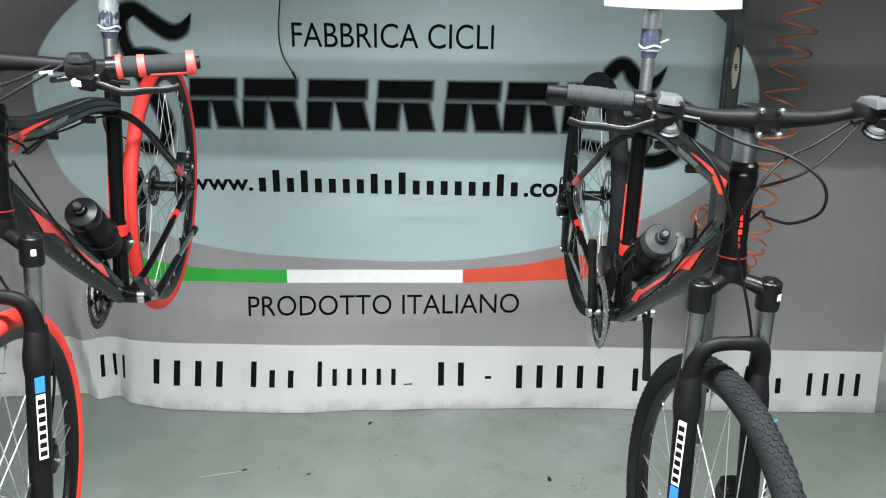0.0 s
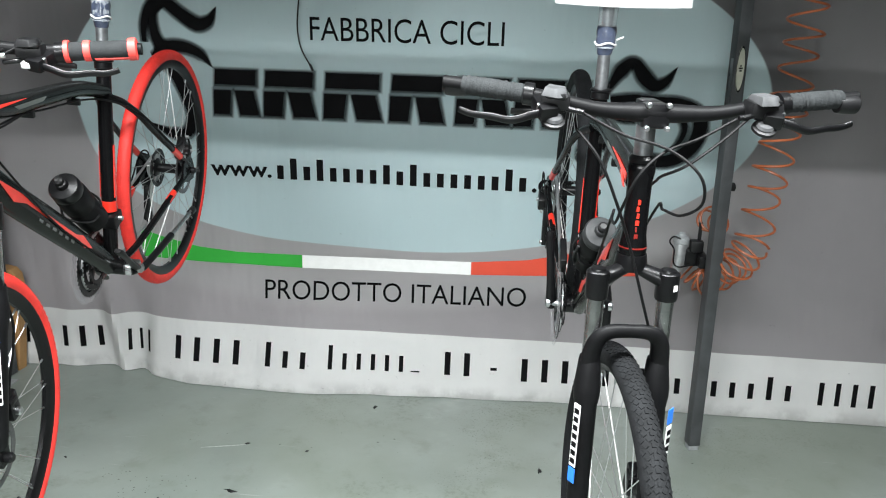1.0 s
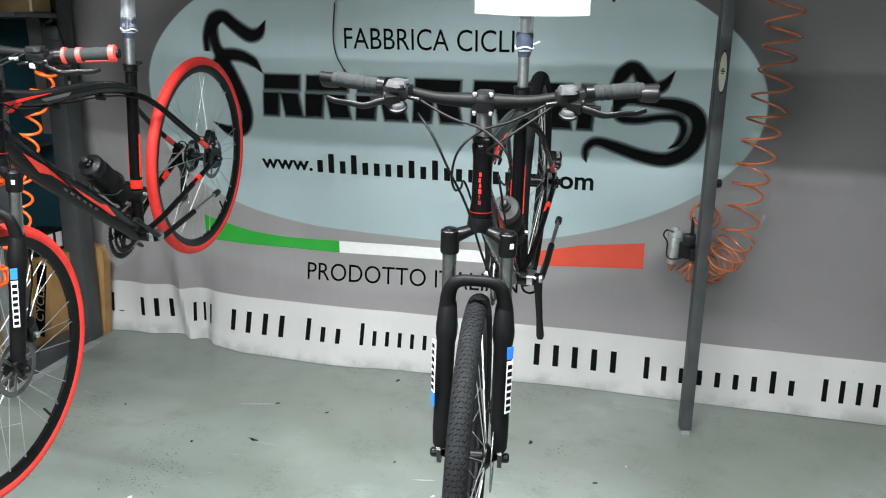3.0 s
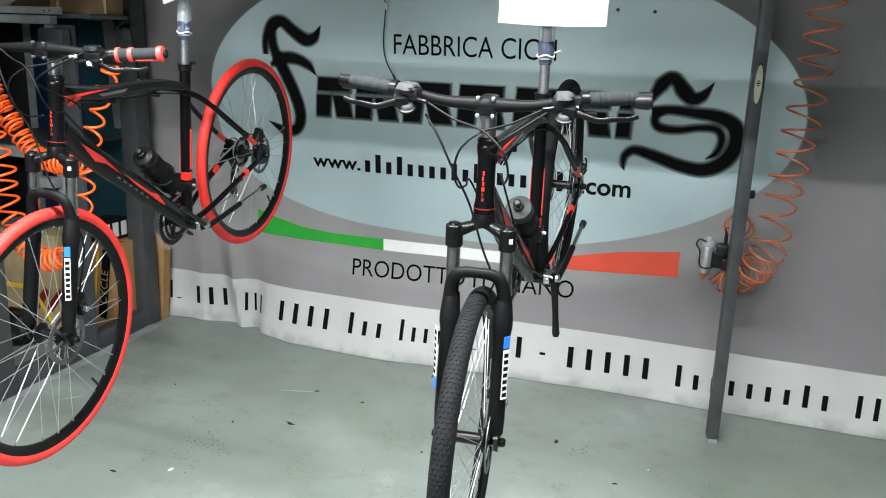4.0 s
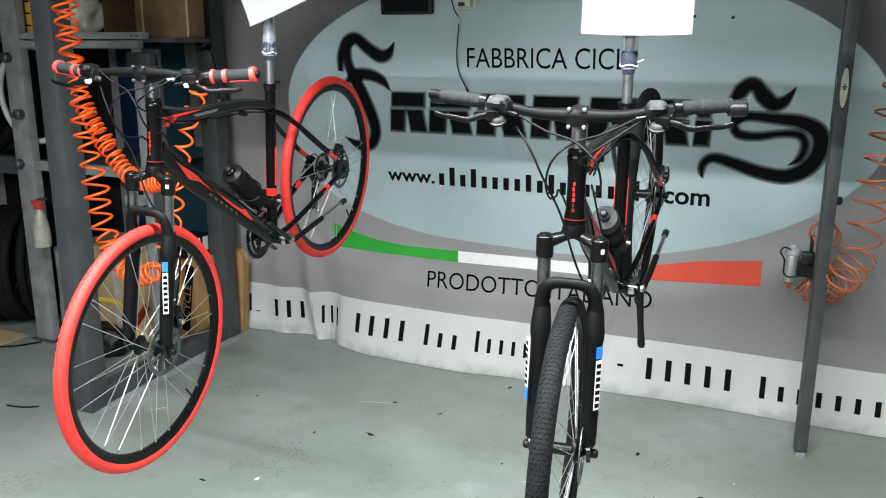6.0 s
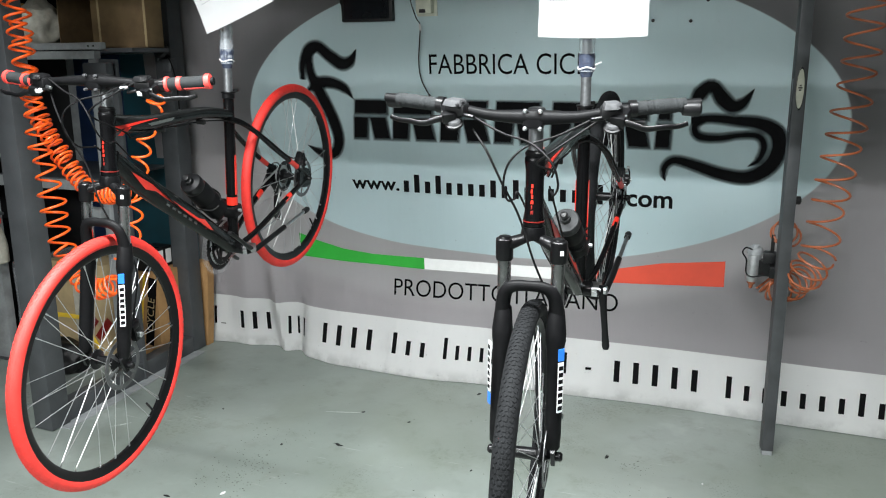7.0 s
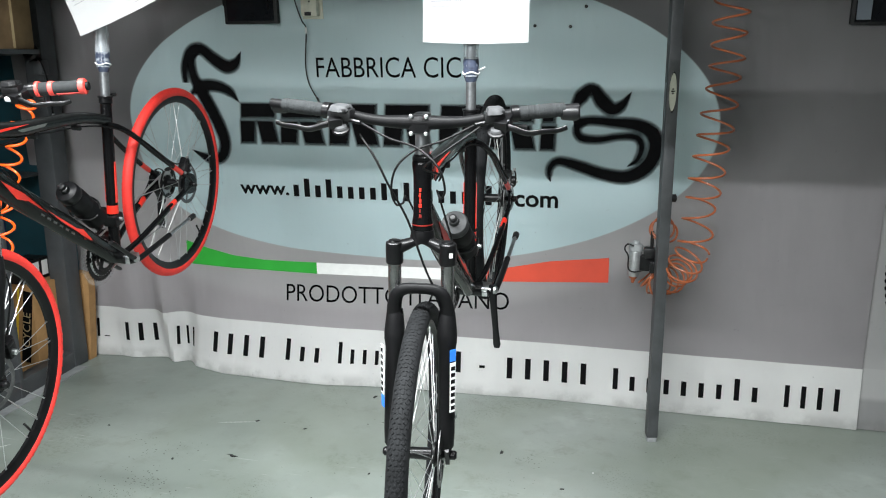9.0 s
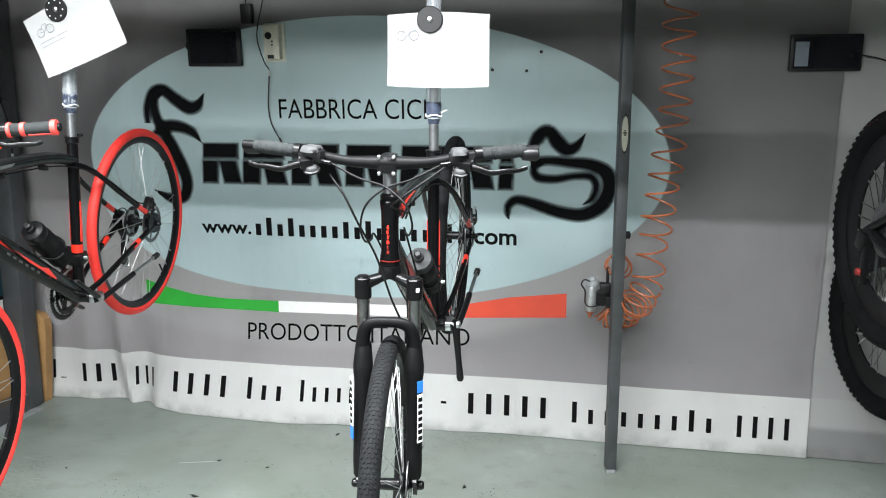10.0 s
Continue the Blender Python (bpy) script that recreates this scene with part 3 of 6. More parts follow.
T, S, D = 0.098, 0.066, 0.012
for xa, xb, zz, hs in ((-1.44, -1.25, 0.085, (S, T, T, 0.005)), (-1.185, -0.955, 0.075, (T, T, T)), (-0.870, -0.735, 0.075, (T, T, T)), (-0.645, -0.290, 0.082, (T, T, T, T)),
                       (-0.230, 0.0, 0.085, (T, S, S)), (0.05, 0.475, 0.088, (T, S, S, S, S, S, 0.005)), (0.540, 0.705, 0.082, (T, T)), (0.755, 0.80, 0.075, (D,)),
                       (0.865, 1.290, 0.070, (T, T, T, T, T)), (1.355, 2.025, 0.063, (T, S, S, S, S, S, S, T, S)), (2.085, 2.350, 0.055, (T, T, T, T))):
    bars(xa, xb, hs, zz, 0.30)

# the web address: its ends can be read, its middle is the maker's name
print_text("www.", -0.422, -0.165, 0.892, 0.938, M_INK, bold=0.022)
print_text(".com", 0.895, 1.112, 0.884, 0.940, M_INK, bold=0.022)
bars(-0.155, 0.885, (S * 0.86, 0.088, S * 0.86, 0.088, S * 0.86, S * 0.86, S * 0.86, S * 0.86, 0.08, S * 0.86, 0.088, S * 0.86, S * 0.86, S * 0.86, S * 0.86, S * 0.86, S * 0.86, 0.088, S * 0.86), 0.890, 0.5, -0.004)

# ---- bicycles ----
HEAD = radians(70.5)
UP = Vector((-math.cos(HEAD), 0, math.sin(HEAD)))      # along the steering axis
FWD = Vector((math.sin(HEAD), 0, math.cos(HEAD)))
HUB_Z, BASE = 0.345, 1.108
FRONT_HUB = Vector((BASE, 0, HUB_Z))
LOWER_HEAD = FRONT_HUB + 0.500 * UP - 0.045 * FWD
BB = Vector((0.445, 0, 0.305))
CLAMP = Vector((0.299, 0, 0.786))
POST_DIR = (CLAMP - BB).normalized()


def wheel(b, hub, m, radius, rubber, front, knobs, rim_mat, width=0.0215, depth=0.018, spoke_mat=M_SPOKE):
    """Tyre, rim, hub and spokes under the bicycle b; m turns the wheel with the steering."""
    frame_m = m @ Matrix.Translation(hub) @ pose(0, 0, 0, 90)
    w = empty("front_wheel" if front else "rear_wheel")
    w.parent = b
    w.matrix_parent_inverse = Matrix()
    tr = width
    sticks = (26, 27, 10, 11) if front else (26, 27, 12)
    core = radius - tr
    prof = [(core + tr * math.cos(a), tr * math.sin(a)) for a in (2 * math.pi * k / 18 for k in range(18))]
    tyre = lathe("tyre", prof, rubber, w, "", 96, frame_m, True)
    bm = bmesh.new()
    n = 112 if knobs else 110
    size = (0.0036, 0.0030, 0.0010) if knobs else (0.0042, 0.0030, 0.0004)
    if knobs == 2:
        n, size = 76, (0.0062, 0.0066, 0.0045)
    for i in range(n):
        for row in ((-3, -2, -1, 0, 1, 2, 3) if knobs == 1 else (-2, -1, 0, 1, 2)):
            a = 2 * math.pi * (i + (0.5 if row % 2 else 0)) / n
            lat = row * (0.27 if knobs == 1 else 0.36)
            r = core + tr * math.cos(lat)
            q = frame_m @ Matrix.Rotation(a, 4, "Z") @ Matrix.Translation((r, 0, tr * math.sin(lat))) @ Matrix.Rotation(-lat, 4, "Y") @ Matrix.Rotation(0.5 * (1 if row > 0 else -1 if row < 0 else 0), 4, "X")
            bmesh.ops.create_cube(bm, size=1, matrix=q @ Matrix.Diagonal((size[2] * 2, size[0] * 2, size[1] * 2, 1)))
    tread = part("tread", bm, rubber, tyre)
    tagged(tread, kind="stuff")
    ri = core - tr * 0.55
    lathe("rim", [(ri, -0.012), (ri + 0.004, -0.0125), (ri + 0.006, 0), (ri + 0.004, 0.0125), (ri, 0.012), (ri - depth * 0.66, 0.0105), (ri - depth, 0.004), (ri - depth, -0.004), (ri - depth * 0.66, -0.0105)], rim_mat, w, "", 96, frame_m, True)
    lathe("hub", [(0.006, -0.058), (0.010, -0.05), (0.028, -0.036), (0.028, -0.031), (0.014, -0.026), (0.013, 0.026), (0.028, 0.031), (0.028, 0.036), (0.010, 0.05), (0.006, 0.058)], M_BLACKM, w, "", 24, frame_m)
    rng = random.Random(5 if front else 8)
    for i in range(32):
        side = 1 if i % 2 else -1
        a0 = 2 * math.pi * (i // 2) / 16 + (0.19 if side > 0 else 0)
        lean = (1 if (i // 2) % 2 else -1) * 1.15
        p = frame_m @ Vector((0.025 * math.cos(a0), 0.025 * math.sin(a0), side * 0.033))
        q = frame_m @ Vector(((ri - depth + 0.002) * math.cos(a0 + lean * 0.42), (ri - depth + 0.002) * math.sin(a0 + lean * 0.42), side * 0.002))
        stick = i in sticks
        rod("spoke", p, q, 0.0010, spoke_mat, w, "", 5)
        if stick:
            rod("spoke_reflector", p.lerp(q, 0.10), p.lerp(q, 0.97), 0.0014, M_REFLECT, w, "white spoke reflector stick", 8)
        lathe("nipple", [(0.0024, -0.001), (0.0024, 0.011), (0.0014, 0.014)], M_ALU, w, "", 6, axis_matrix(q, p))
    va = 4.35
    p = frame_m @ Vector(((ri - depth + 0.002) * math.cos(va), (ri - depth + 0.002) * math.sin(va), 0))
    q = frame_m @ Vector(((ri - depth - 0.044) * math.cos(va), (ri - depth - 0.044) * math.sin(va), 0))
    rod("valve", p, q, 0.0035, M_PLASTIC, w, "", 8)
    # brake disc on the left side
    disc_z = -0.048
    bm = bmesh.new()
    add_lathe(bm, [(0.058, -0.001), (0.071, -0.001), (0.071, 0.001), (0.058, 0.001)], 48, frame_m @ Matrix.Translation((0, 0, disc_z)), True)
    part("brake_disc", bm, M_DISC, w, "perforated steel brake disc")
    for i in range(6):
        a = 2 * math.pi * i / 6
        part("disc_arm", add_box(bmesh.new(), (0.018, -0.004, -0.001), (0.0585, 0.004, 0.001), frame_m @ Matrix.Translation((0, 0, disc_z)) @ Matrix.Rotation(a, 4, "Z")), M_DISC, w)
    return w


def flat_decal(name, poly, y, material, parent, thick=0.0012):
    s = 1 if y > 0 else -1
    return part(name, add_plate(bmesh.new(), poly, y, y + s * thick), material, parent)


def tube_strip(poly2, along_a, along_b, y, s):
    """Maps (along, across) pairs onto the side of a straight tube in the x, z plane."""
    a, b = Vector(along_a), Vector(along_b)
    d = b - a
    n = Vector((-d.z, 0, d.x)).normalized()
    return [((a + d * u + n * v).x, (a + d * u + n * v).z) for u, v in poly2]


def bicycle(m, steer, tyre_radius, tyre_width, rim_depth, rubber, knobs, grips, rise, name_label, crank_turn, accents=M_REDPAINT):
    b = empty("bicycle", m)
    tagged(b, name_label, "bicycle", "bicycles hung on poles")
    S = Matrix.Translation(LOWER_HEAD) @ Matrix.Rotation(steer, 4, UP) @ Matrix.Translation(-LOWER_HEAD)
    st = lambda p: S @ Vector(p)
    wheel(b, Vector((0, 0, HUB_Z)), Matrix(), tyre_radius, rubber, False, knobs, M_BLACKM, tyre_width, rim_depth)
    wheel(b, FRONT_HUB, S, tyre_radius, rubber, True, knobs, M_BLACKM, tyre_width, rim_depth)

    # frame
    fr = empty("frame")
    fr.parent = b
    bar_up, end_up, head_long, cant = rise
    top_head = LOWER_HEAD + head_long * UP
    lathe("head_tube", [(0.021, -0.004), (0.0225, 0), (0.0225, 0.012), (0.0196, 0.03), (0.0188, 0.08), (0.0194, head_long - 0.028), (0.0218, head_long - 0.013), (0.0218, head_long - 0.005), (0.019, head_long)], M_BLACK, fr, "", 24, axis_matrix(LOWER_HEAD, top_head))
    dt = [LOWER_HEAD + 0.040 * UP - 0.012 * FWD, Vector((0.80, 0, 0.727)), Vector((0.62, 0, 0.514)), BB + Vector((0.012, 0, 0.012))]
    sweep("down_tube", smooth_path(dt, 5), [0.026 + 0.006 * math.sin(math.pi * min(1, k / 15)) for k in range(16)], M_FRAME, fr, "", seg=20, flat=0.74, up=(0, 0, 1))
    tt = [CLAMP - 0.062 * POST_DIR, Vector((0.45, 0, 0.788)), Vector((0.60, 0, 0.834)), Vector((0.73, 0, 0.872)), LOWER_HEAD + (head_long - 0.031) * UP - 0.006 * FWD]
    sweep("top_tube", smooth_path(tt, 6), [0.0165 + 0.0075 * (k / 24) for k in range(25)], M_FRAME, fr, "", seg=18, flat=[1.05 - 0.2 * k / 24 for k in range(25)], up=(0, 0, 1))
    lathe("seat_tube", [(0.0175, 0), (0.0175, 0.30), (0.0168, 0.44), (0.0168, 0.492)], M_BLACK, fr, "", 20, axis_matrix(BB, CLAMP))
    lathe("seat_clamp", [(0.0175, -0.010), (0.0205, -0.008), (0.0205, 0.006), (0.0235, 0.008), (0.0235, 0.012), (0.016, 0.013)], M_BLACKM, fr, "black seat clamp collar", 20, axis_matrix(CLAMP, CLAMP + POST_DIR))
    rod("clamp_lever", CLAMP + Vector((-0.018, -0.012, 0.006)), CLAMP + Vector((-0.03, 0.022, 0.008)), 0.005, M_BLACKM, fr, "", 10, 0.002)
    lathe("bottom_bracket", [(0.019, -0.037), (0.021, -0.035), (0.021, 0.035), (0.019, 0.037)], M_BLACK, fr, "", 24, Matrix.Translation(BB) @ pose(0, 0, 0, 90))
    rod("seatpost", CLAMP, CLAMP + 0.095 * POST_DIR, 0.0138, M_SATIN, b, "satin steel seatpost held by the pole", 20)
    for s in (1, -1):
        stay = [(0.335, s * 0.012, 0.722), (0.292, s * 0.030, 0.688), (0.245, s * 0.045, 0.635), (0.19, s * 0.052, 0.568), (0.10, s * 0.060, 0.468), (0.02, s * 0.064, 0.385), (-0.002, s * 0.066, 0.345)]
        sweep("seat_stay", smooth_path(stay, 5), 0.0092, M_BLACK, fr, "", seg=10, flat=0.8, up=(0, 0, 1))
        chain = [(0.425, s * 0.020, 0.309), (0.36, s * 0.036, 0.316), (0.25, s * 0.050, 0.330), (0.12, s * 0.060, 0.342), (0.0, s * 0.066, 0.346)]
        sweep("chain_stay", smooth_path(chain, 5), 0.0105, M_BLACK, fr, "", seg=10, flat=0.75, up=(0, 0, 1))
        part("dropout", add_plate(bmesh.new(), [(0.050, 0.392), (0.012, 0.398), (-0.020, 0.376), (-0.030, 0.345), (-0.016, 0.312), (0.030, 0.322), (0.070, 0.344)], s * 0.062, s * 0.069), M_BLACK, fr)
        lathe("axle_nut", [(0.010, 0), (0.011, 0.003), (0.009, 0.011), (0.006, 0.014)], M_BLACKM, fr, "", 12, Matrix.Translation((0, s * 0.069, HUB_Z)) @ pose(0, 0, 0, -90 * s))
        # painted accents
        sweep("stay_accent", [Vector(stay[4]).lerp(Vector(stay[5]), t) for t in (0.05, 0.5, 0.6)], 0.0099, accents, fr, "red painted band", seg=10, flat=0.8, up=(0, 0, 1))
        sweep("stay_accent", [Vector(chain[3]).lerp(Vector(chain[2]), t) for t in (0.05, 0.25, 0.40)], 0.0112, accents, fr, "red painted band", seg=10, flat=0.75, up=(0, 0, 1))
        da, db = (0.855, 0, 0.792), (0.50, 0, 0.372)
        flat_decal("frame_decal", tube_strip([(0.02, -0.004), (0.16, 0.016), (0.24, 0.004), (0.70, 0.006), (0.76, 0.014), (0.83, 0.004), (0.72, -0.010), (0.66, -0.002), (0.30, -0.002), (0.20, -0.008)], da, db, 0, s), s * 0.0226, accents, fr, 0.0010)
        for k in range(6):
            u0 = 0.36 + 0.055 * k
            flat_decal("frame_bar", tube_strip([(u0, 0.006 + 0.004), (u0 + 0.03, 0.010), (u0 + 0.03, 0.019), (u0, 0.019)], da, db, 0, s), s * 0.0202, M_GREYPAINT, fr, 0.0012)
        ta, tb = (0.86, 0, 0.905), (0.60, 0, 0.834)
        flat_decal("frame_decal", tube_strip([(0.01, -0.014), (0.03, -0.003), (0.28, -0.008), (0.66, -0.0135), (0.40, -0.0150)], ta, tb, 0, s), s * 0.0200, accents, fr, 0.0012)
        flat_decal("frame_decal", tube_strip([(0.03, 0.010), (0.10, 0.013), (0.24, -0.004), (0.16, -0.006)], ta, tb, 0, s), s * 0.0205, accents, fr, 0.0012)
        flat_decal("frame_bar", tube_strip([(0.50, -0.004), (0.95, -0.006), (0.90, 0.002), (0.56, 0.004)], ta, tb, 0, s), s * 0.0192, M_GREYPAINT, fr, 0.0012)
        flat_decal("frame_decal", tube_strip([(0.36, -0.007), (0.62, -0.004), (0.62, 0.004), (0.36, 0.006)], BB, CLAMP, 0, s), s * 0.0166, accents, fr, 0.0016)
    lathe("seat_tube_band", [(0.0182, 0.145), (0.0182, 0.172)], accents, fr, "red painted band", 20, axis_matrix(BB, CLAMP))
    lathe("head_band", [(0.0229, 0.009), (0.0228, 0.0115)], M_REDDIM, fr, "red painted band", 24, axis_matrix(LOWER_HEAD, top_head))
    for k in range(6):
        c = LOWER_HEAD + (0.030 + 0.0110 * k) * UP + 0.0186 * FWD
        half = 0.0022 if k % 2 else 0.0032
        part("head_mark", add_box(bmesh.new(), (-0.0012, -half, -0.0040), (0.0014, half * (0.2 if k in (1, 4) else 0.8), 0.0040), Matrix.Translation(c) @ Matrix.Rotation(math.pi / 2 - HEAD, 4, "Y").inverted()), M_REDDIM if k < 2 else accents, fr)

    # fork, turned with the bars
    fk = empty("suspension_fork")
    fk.parent = b
    yv = lambda s, d=0.056: Vector((0, s * d, 0))
    off = 0.040 * FWD
    crown = LOWER_HEAD - 0.030 * UP
    lathe("crown_race", [(0.026, 0), (0.027, 0.006), (0.024, 0.026)], M_BLACKM, fk, "", 24, S @ axis_matrix(crown + 0.002 * UP, LOWER_HEAD))
    cr = [crown + yv(1, 0.056) + off * 0.58 - 0.013 * UP, crown + yv(1, 0.036) + off * 0.48 - 0.003 * UP, crown + off * 0.15 + 0.006 * UP, crown + yv(-1, 0.036) + off * 0.48 - 0.003 * UP, crown + yv(-1, 0.056) + off * 0.58 - 0.013 * UP]
    sweep("crown", [st(p) for p in smooth_path(cr, 6)], [0.0085 + 0.006 * abs(math.cos(math.pi * k / 24)) for k in range(25)], M_BLACKM, fk, "black forged fork crown", seg=16, flat=1.1)
    for s in (1, -1):
        top = crown + yv(s) + off * 0.6 - 0.001 * UP
        lathe("crown_cap", [(0.0172, -0.040), (0.0186, -0.036), (0.0186, 0.004), (0.0170, 0.006), (0.013, 0.007), (0.012, 0.010), (0.009, 0.011)], M_BLACKM, fk, "black fork leg cap with adjuster", 20, S @ axis_matrix(top, top + UP))
        if s > 0:
            cap_m = S @ Matrix.Translation(top - 0.016 * UP) @ Matrix.Rotation(-(math.pi / 2 - HEAD), 4, "Y") @ Matrix.Rotation(-radians(62), 4, "Z")
            part("cap_mark", add_box(bmesh.new(), (-0.0038, 0.0178, -0.0050), (0.0038, 0.0192, 0.0050), cap_m), M_REFLECT, fk)
        lower = top - 0.141 * UP
        rod("stanchion", st(lower), st(top - 0.03 * UP), 0.0140, M_STANCHION, fk, "chrome fork stanchion", 20)
        end = FRONT_HUB + yv(s, 0.060) + 0.02 * UP + off * 0.25
        tall = (st(lower) - st(end)).length
        lathe("fork_leg", [(0.012, 0.0), (0.0165, 0.008), (0.0180, 0.04), (0.0188, tall - 0.085), (0.0218, tall - 0.066), (0.0222, tall - 0.050), (0.0178, tall - 0.006), (0.0165, tall)], M_BARMATT, fk, "", 20, axis_matrix(st(end), st(lower)))
        part("fork_dropout", add_plate(bmesh.new(), [(BASE - 0.022, HUB_Z + 0.045), (BASE + 0.02, HUB_Z + 0.03), (BASE + 0.014, HUB_Z - 0.016), (BASE - 0.014, HUB_Z - 0.016)], s * 0.058, s * 0.067, S), M_BLACKM, fk)
        lathe("fork_axle_nut", [(0.006, 0), (0.0105, 0.001), (0.0105, 0.012), (0.007, 0.016)], M_BLACKM, fk, "", 14, S @ Matrix.Translation(FRONT_HUB + yv(s, 0.066)) @ pose(0, 0, 0, -90 * s))
        if s < 0 and grips == "red":
            continue
        # leg label: white plate with dark bars and a blue foot
        q = S @ Matrix.Translation(end + (0.158 if s > 0 else 0.19) * UP) @ Matrix.Rotation(-(math.pi / 2 - HEAD), 4, "Y") @ Matrix.Rotation(-s * radians(46 if s > 0 else 30), 4, "Z") @ Matrix.Translation((0, s * 0.0197, 0))
        part("leg_label", add_box(bmesh.new(), (-0.0070, -0.0008, -0.062), (0.0070, 0.0008, 0.050), q), M_WHITE, fk, "white fork label with dark bars")
        for k in range(7):
            zc = -0.052 + 0.0150 * k
            part("label_bar", add_box(bmesh.new(), (-0.0055, -0.0014 if s < 0 else 0.0, zc - 0.0046), (0.0055, 0.0014 if s > 0 else 0.0, zc + 0.0046), q), M_INK, fk)
        part("label_foot", add_box(bmesh.new(), (-0.0075, -0.0008, 0.054), (0.0075, 0.0008, 0.080), q) if s > 0 else add_box(bmesh.new(), (-0.0075, -0.0008, -0.092), (0.0075, 0.0008, -0.066), q), M_BLUE, fk, "bright blue label end")
    lw = crown + off * 0.6 - 0.140 * UP
    arch = [lw + yv(1, 0.057) - 0.035 * UP + 0.002 * FWD, lw + yv(1, 0.056) + 0.006 * UP + 0.008 * FWD, lw + yv(1, 0.048) + 0.036 * UP + 0.016 * FWD, lw + yv(1, 0.030) + 0.049 * UP + 0.020 * FWD, lw + 0.051 * UP + 0.021 * FWD]
    arch += [Vector((p.x, -p.y, p.z)) for p in arch[-2::-1]]
    sweep("brake_arch", [st(p) for p in smooth_path(arch, 5)], [0.0095 + 0.004 * abs(k / 20 - 1) for k in range(41)], M_BARMATT, fk, "black fork bridge", seg=12, flat=1.25)
    rod("front_axle", st(FRONT_HUB + yv(1, 0.068)), st(FRONT_HUB + yv(-1, 0.068)), 0.006, M_BLACKM, fk, "", 12)
    # front brake caliper, left leg
    cal = S @ Matrix.Translation(FRONT_HUB + Vector((-0.070, 0.052, 0.062)))
    part("front_caliper", add_box(add_box(bmesh.new(), (-0.018, -0.016, -0.03), (0.014, 0.014, 0.03), cal, 0.006), (-0.006, -0.02, 0.012), (0.02, 0.02, 0.026), cal, 0.004), M_BLACKM, fk, "", smooth=True)
    rod("caliper_bolt", cal @ Vector((0.0, 0.012, -0.012)), cal @ Vector((0.0, 0.024, -0.012)), 0.008, M_ALU, fk, "", 12, 0.002)
    hose = [FRONT_HUB + Vector((-0.075, 0.06, 0.10)), LOWER_HEAD - 0.25 * UP + Vector((0.000, 0.070, 0)), LOWER_HEAD - 0.15 * UP + Vector((0.030, 0.046, 0)), LOWER_HEAD - 0.05 * UP + Vector((0.058, 0.012, 0)), LOWER_HEAD + 0.05 * UP + Vector((0.062, -0.022, 0)), LOWER_HEAD + 0.13 * UP + Vector((0.085, -0.055, 0)), LOWER_HEAD + 0.19 * UP + Vector((0.085, -0.085, 0)), LOWER_HEAD + 0.222 * UP + Vector((0.062, -0.118, 0))]
    sweep("front_brake_cable", [st(p) for p in smooth_path(hose, 7)], 0.0024, M_CABLE, fk, "thin black brake cable", seg=7)

    # steering column, stem and bars
    ck = empty("cockpit")
    ck.parent = b
    bar = LOWER_HEAD + bar_up * UP + 0.040 * FWD
    rod("steerer", st(top_head), st(LOWER_HEAD + (bar_up - 0.016) * UP), 0.0150, M_SATIN, ck, "polished steel steering column", 20)
    lathe("headset", [(0.021, 0), (0.0215, 0.006), (0.017, 0.012)], M_BLACKM, ck, "", 20, S @ axis_matrix(top_head, top_head + UP))
    sm = S @ Matrix.Translation(LOWER_HEAD + (bar_up - 0.004) * UP) @ Matrix.Rotation(-(math.pi / 2 - HEAD), 4, "Y")
    bm = bmesh.new()
    add_box(bm, (-0.020, -0.017, -0.020), (0.026, 0.017, 0.020), sm, 0.008)
    add_box(bm, (0.022, -0.021, -0.019), (0.054, 0.021, 0.019), sm, 0.009)
    part("stem", bm, M_BLACKM, ck, "black handlebar stem", smooth=True)
    for sy in (-0.015, 0.015):
        for sz in (-0.017, 0.017):
            rod("stem_bolt", sm @ Vector((0.052, sy, sz)), sm @ Vector((0.062, sy, sz)), 0.0040, M_COVER if grips == "red" else M_ALU, ck, "silver stem bolt", 10, 0.0012)
    hb = []
    for y, dx, dz in ((-0.312, -0.040, end_up), (-0.25, -0.026, end_up), (-0.19, -0.014, end_up * 0.93), (-0.135, -0.004, end_up * 0.6), (-0.085, 0.0, end_up * 0.15), (-0.03, 0.0, 0.0)):
        hb.append(bar + Vector((dx, y, dz)))
    hb = hb + [Vector((p.x, -p.y, p.z)) for p in hb[::-1]]
    hb = [p + Vector((0, 0, cant * p.y)) for p in hb]
    line = smooth_path(hb, 5)
    sweep("handlebar", [st(p) for p in line], [0.0098 + 0.0050 * math.exp(-(p.y / 0.07) ** 2) for p in line], M_BARMATT, ck, "matt black riser handlebar", seg=16)
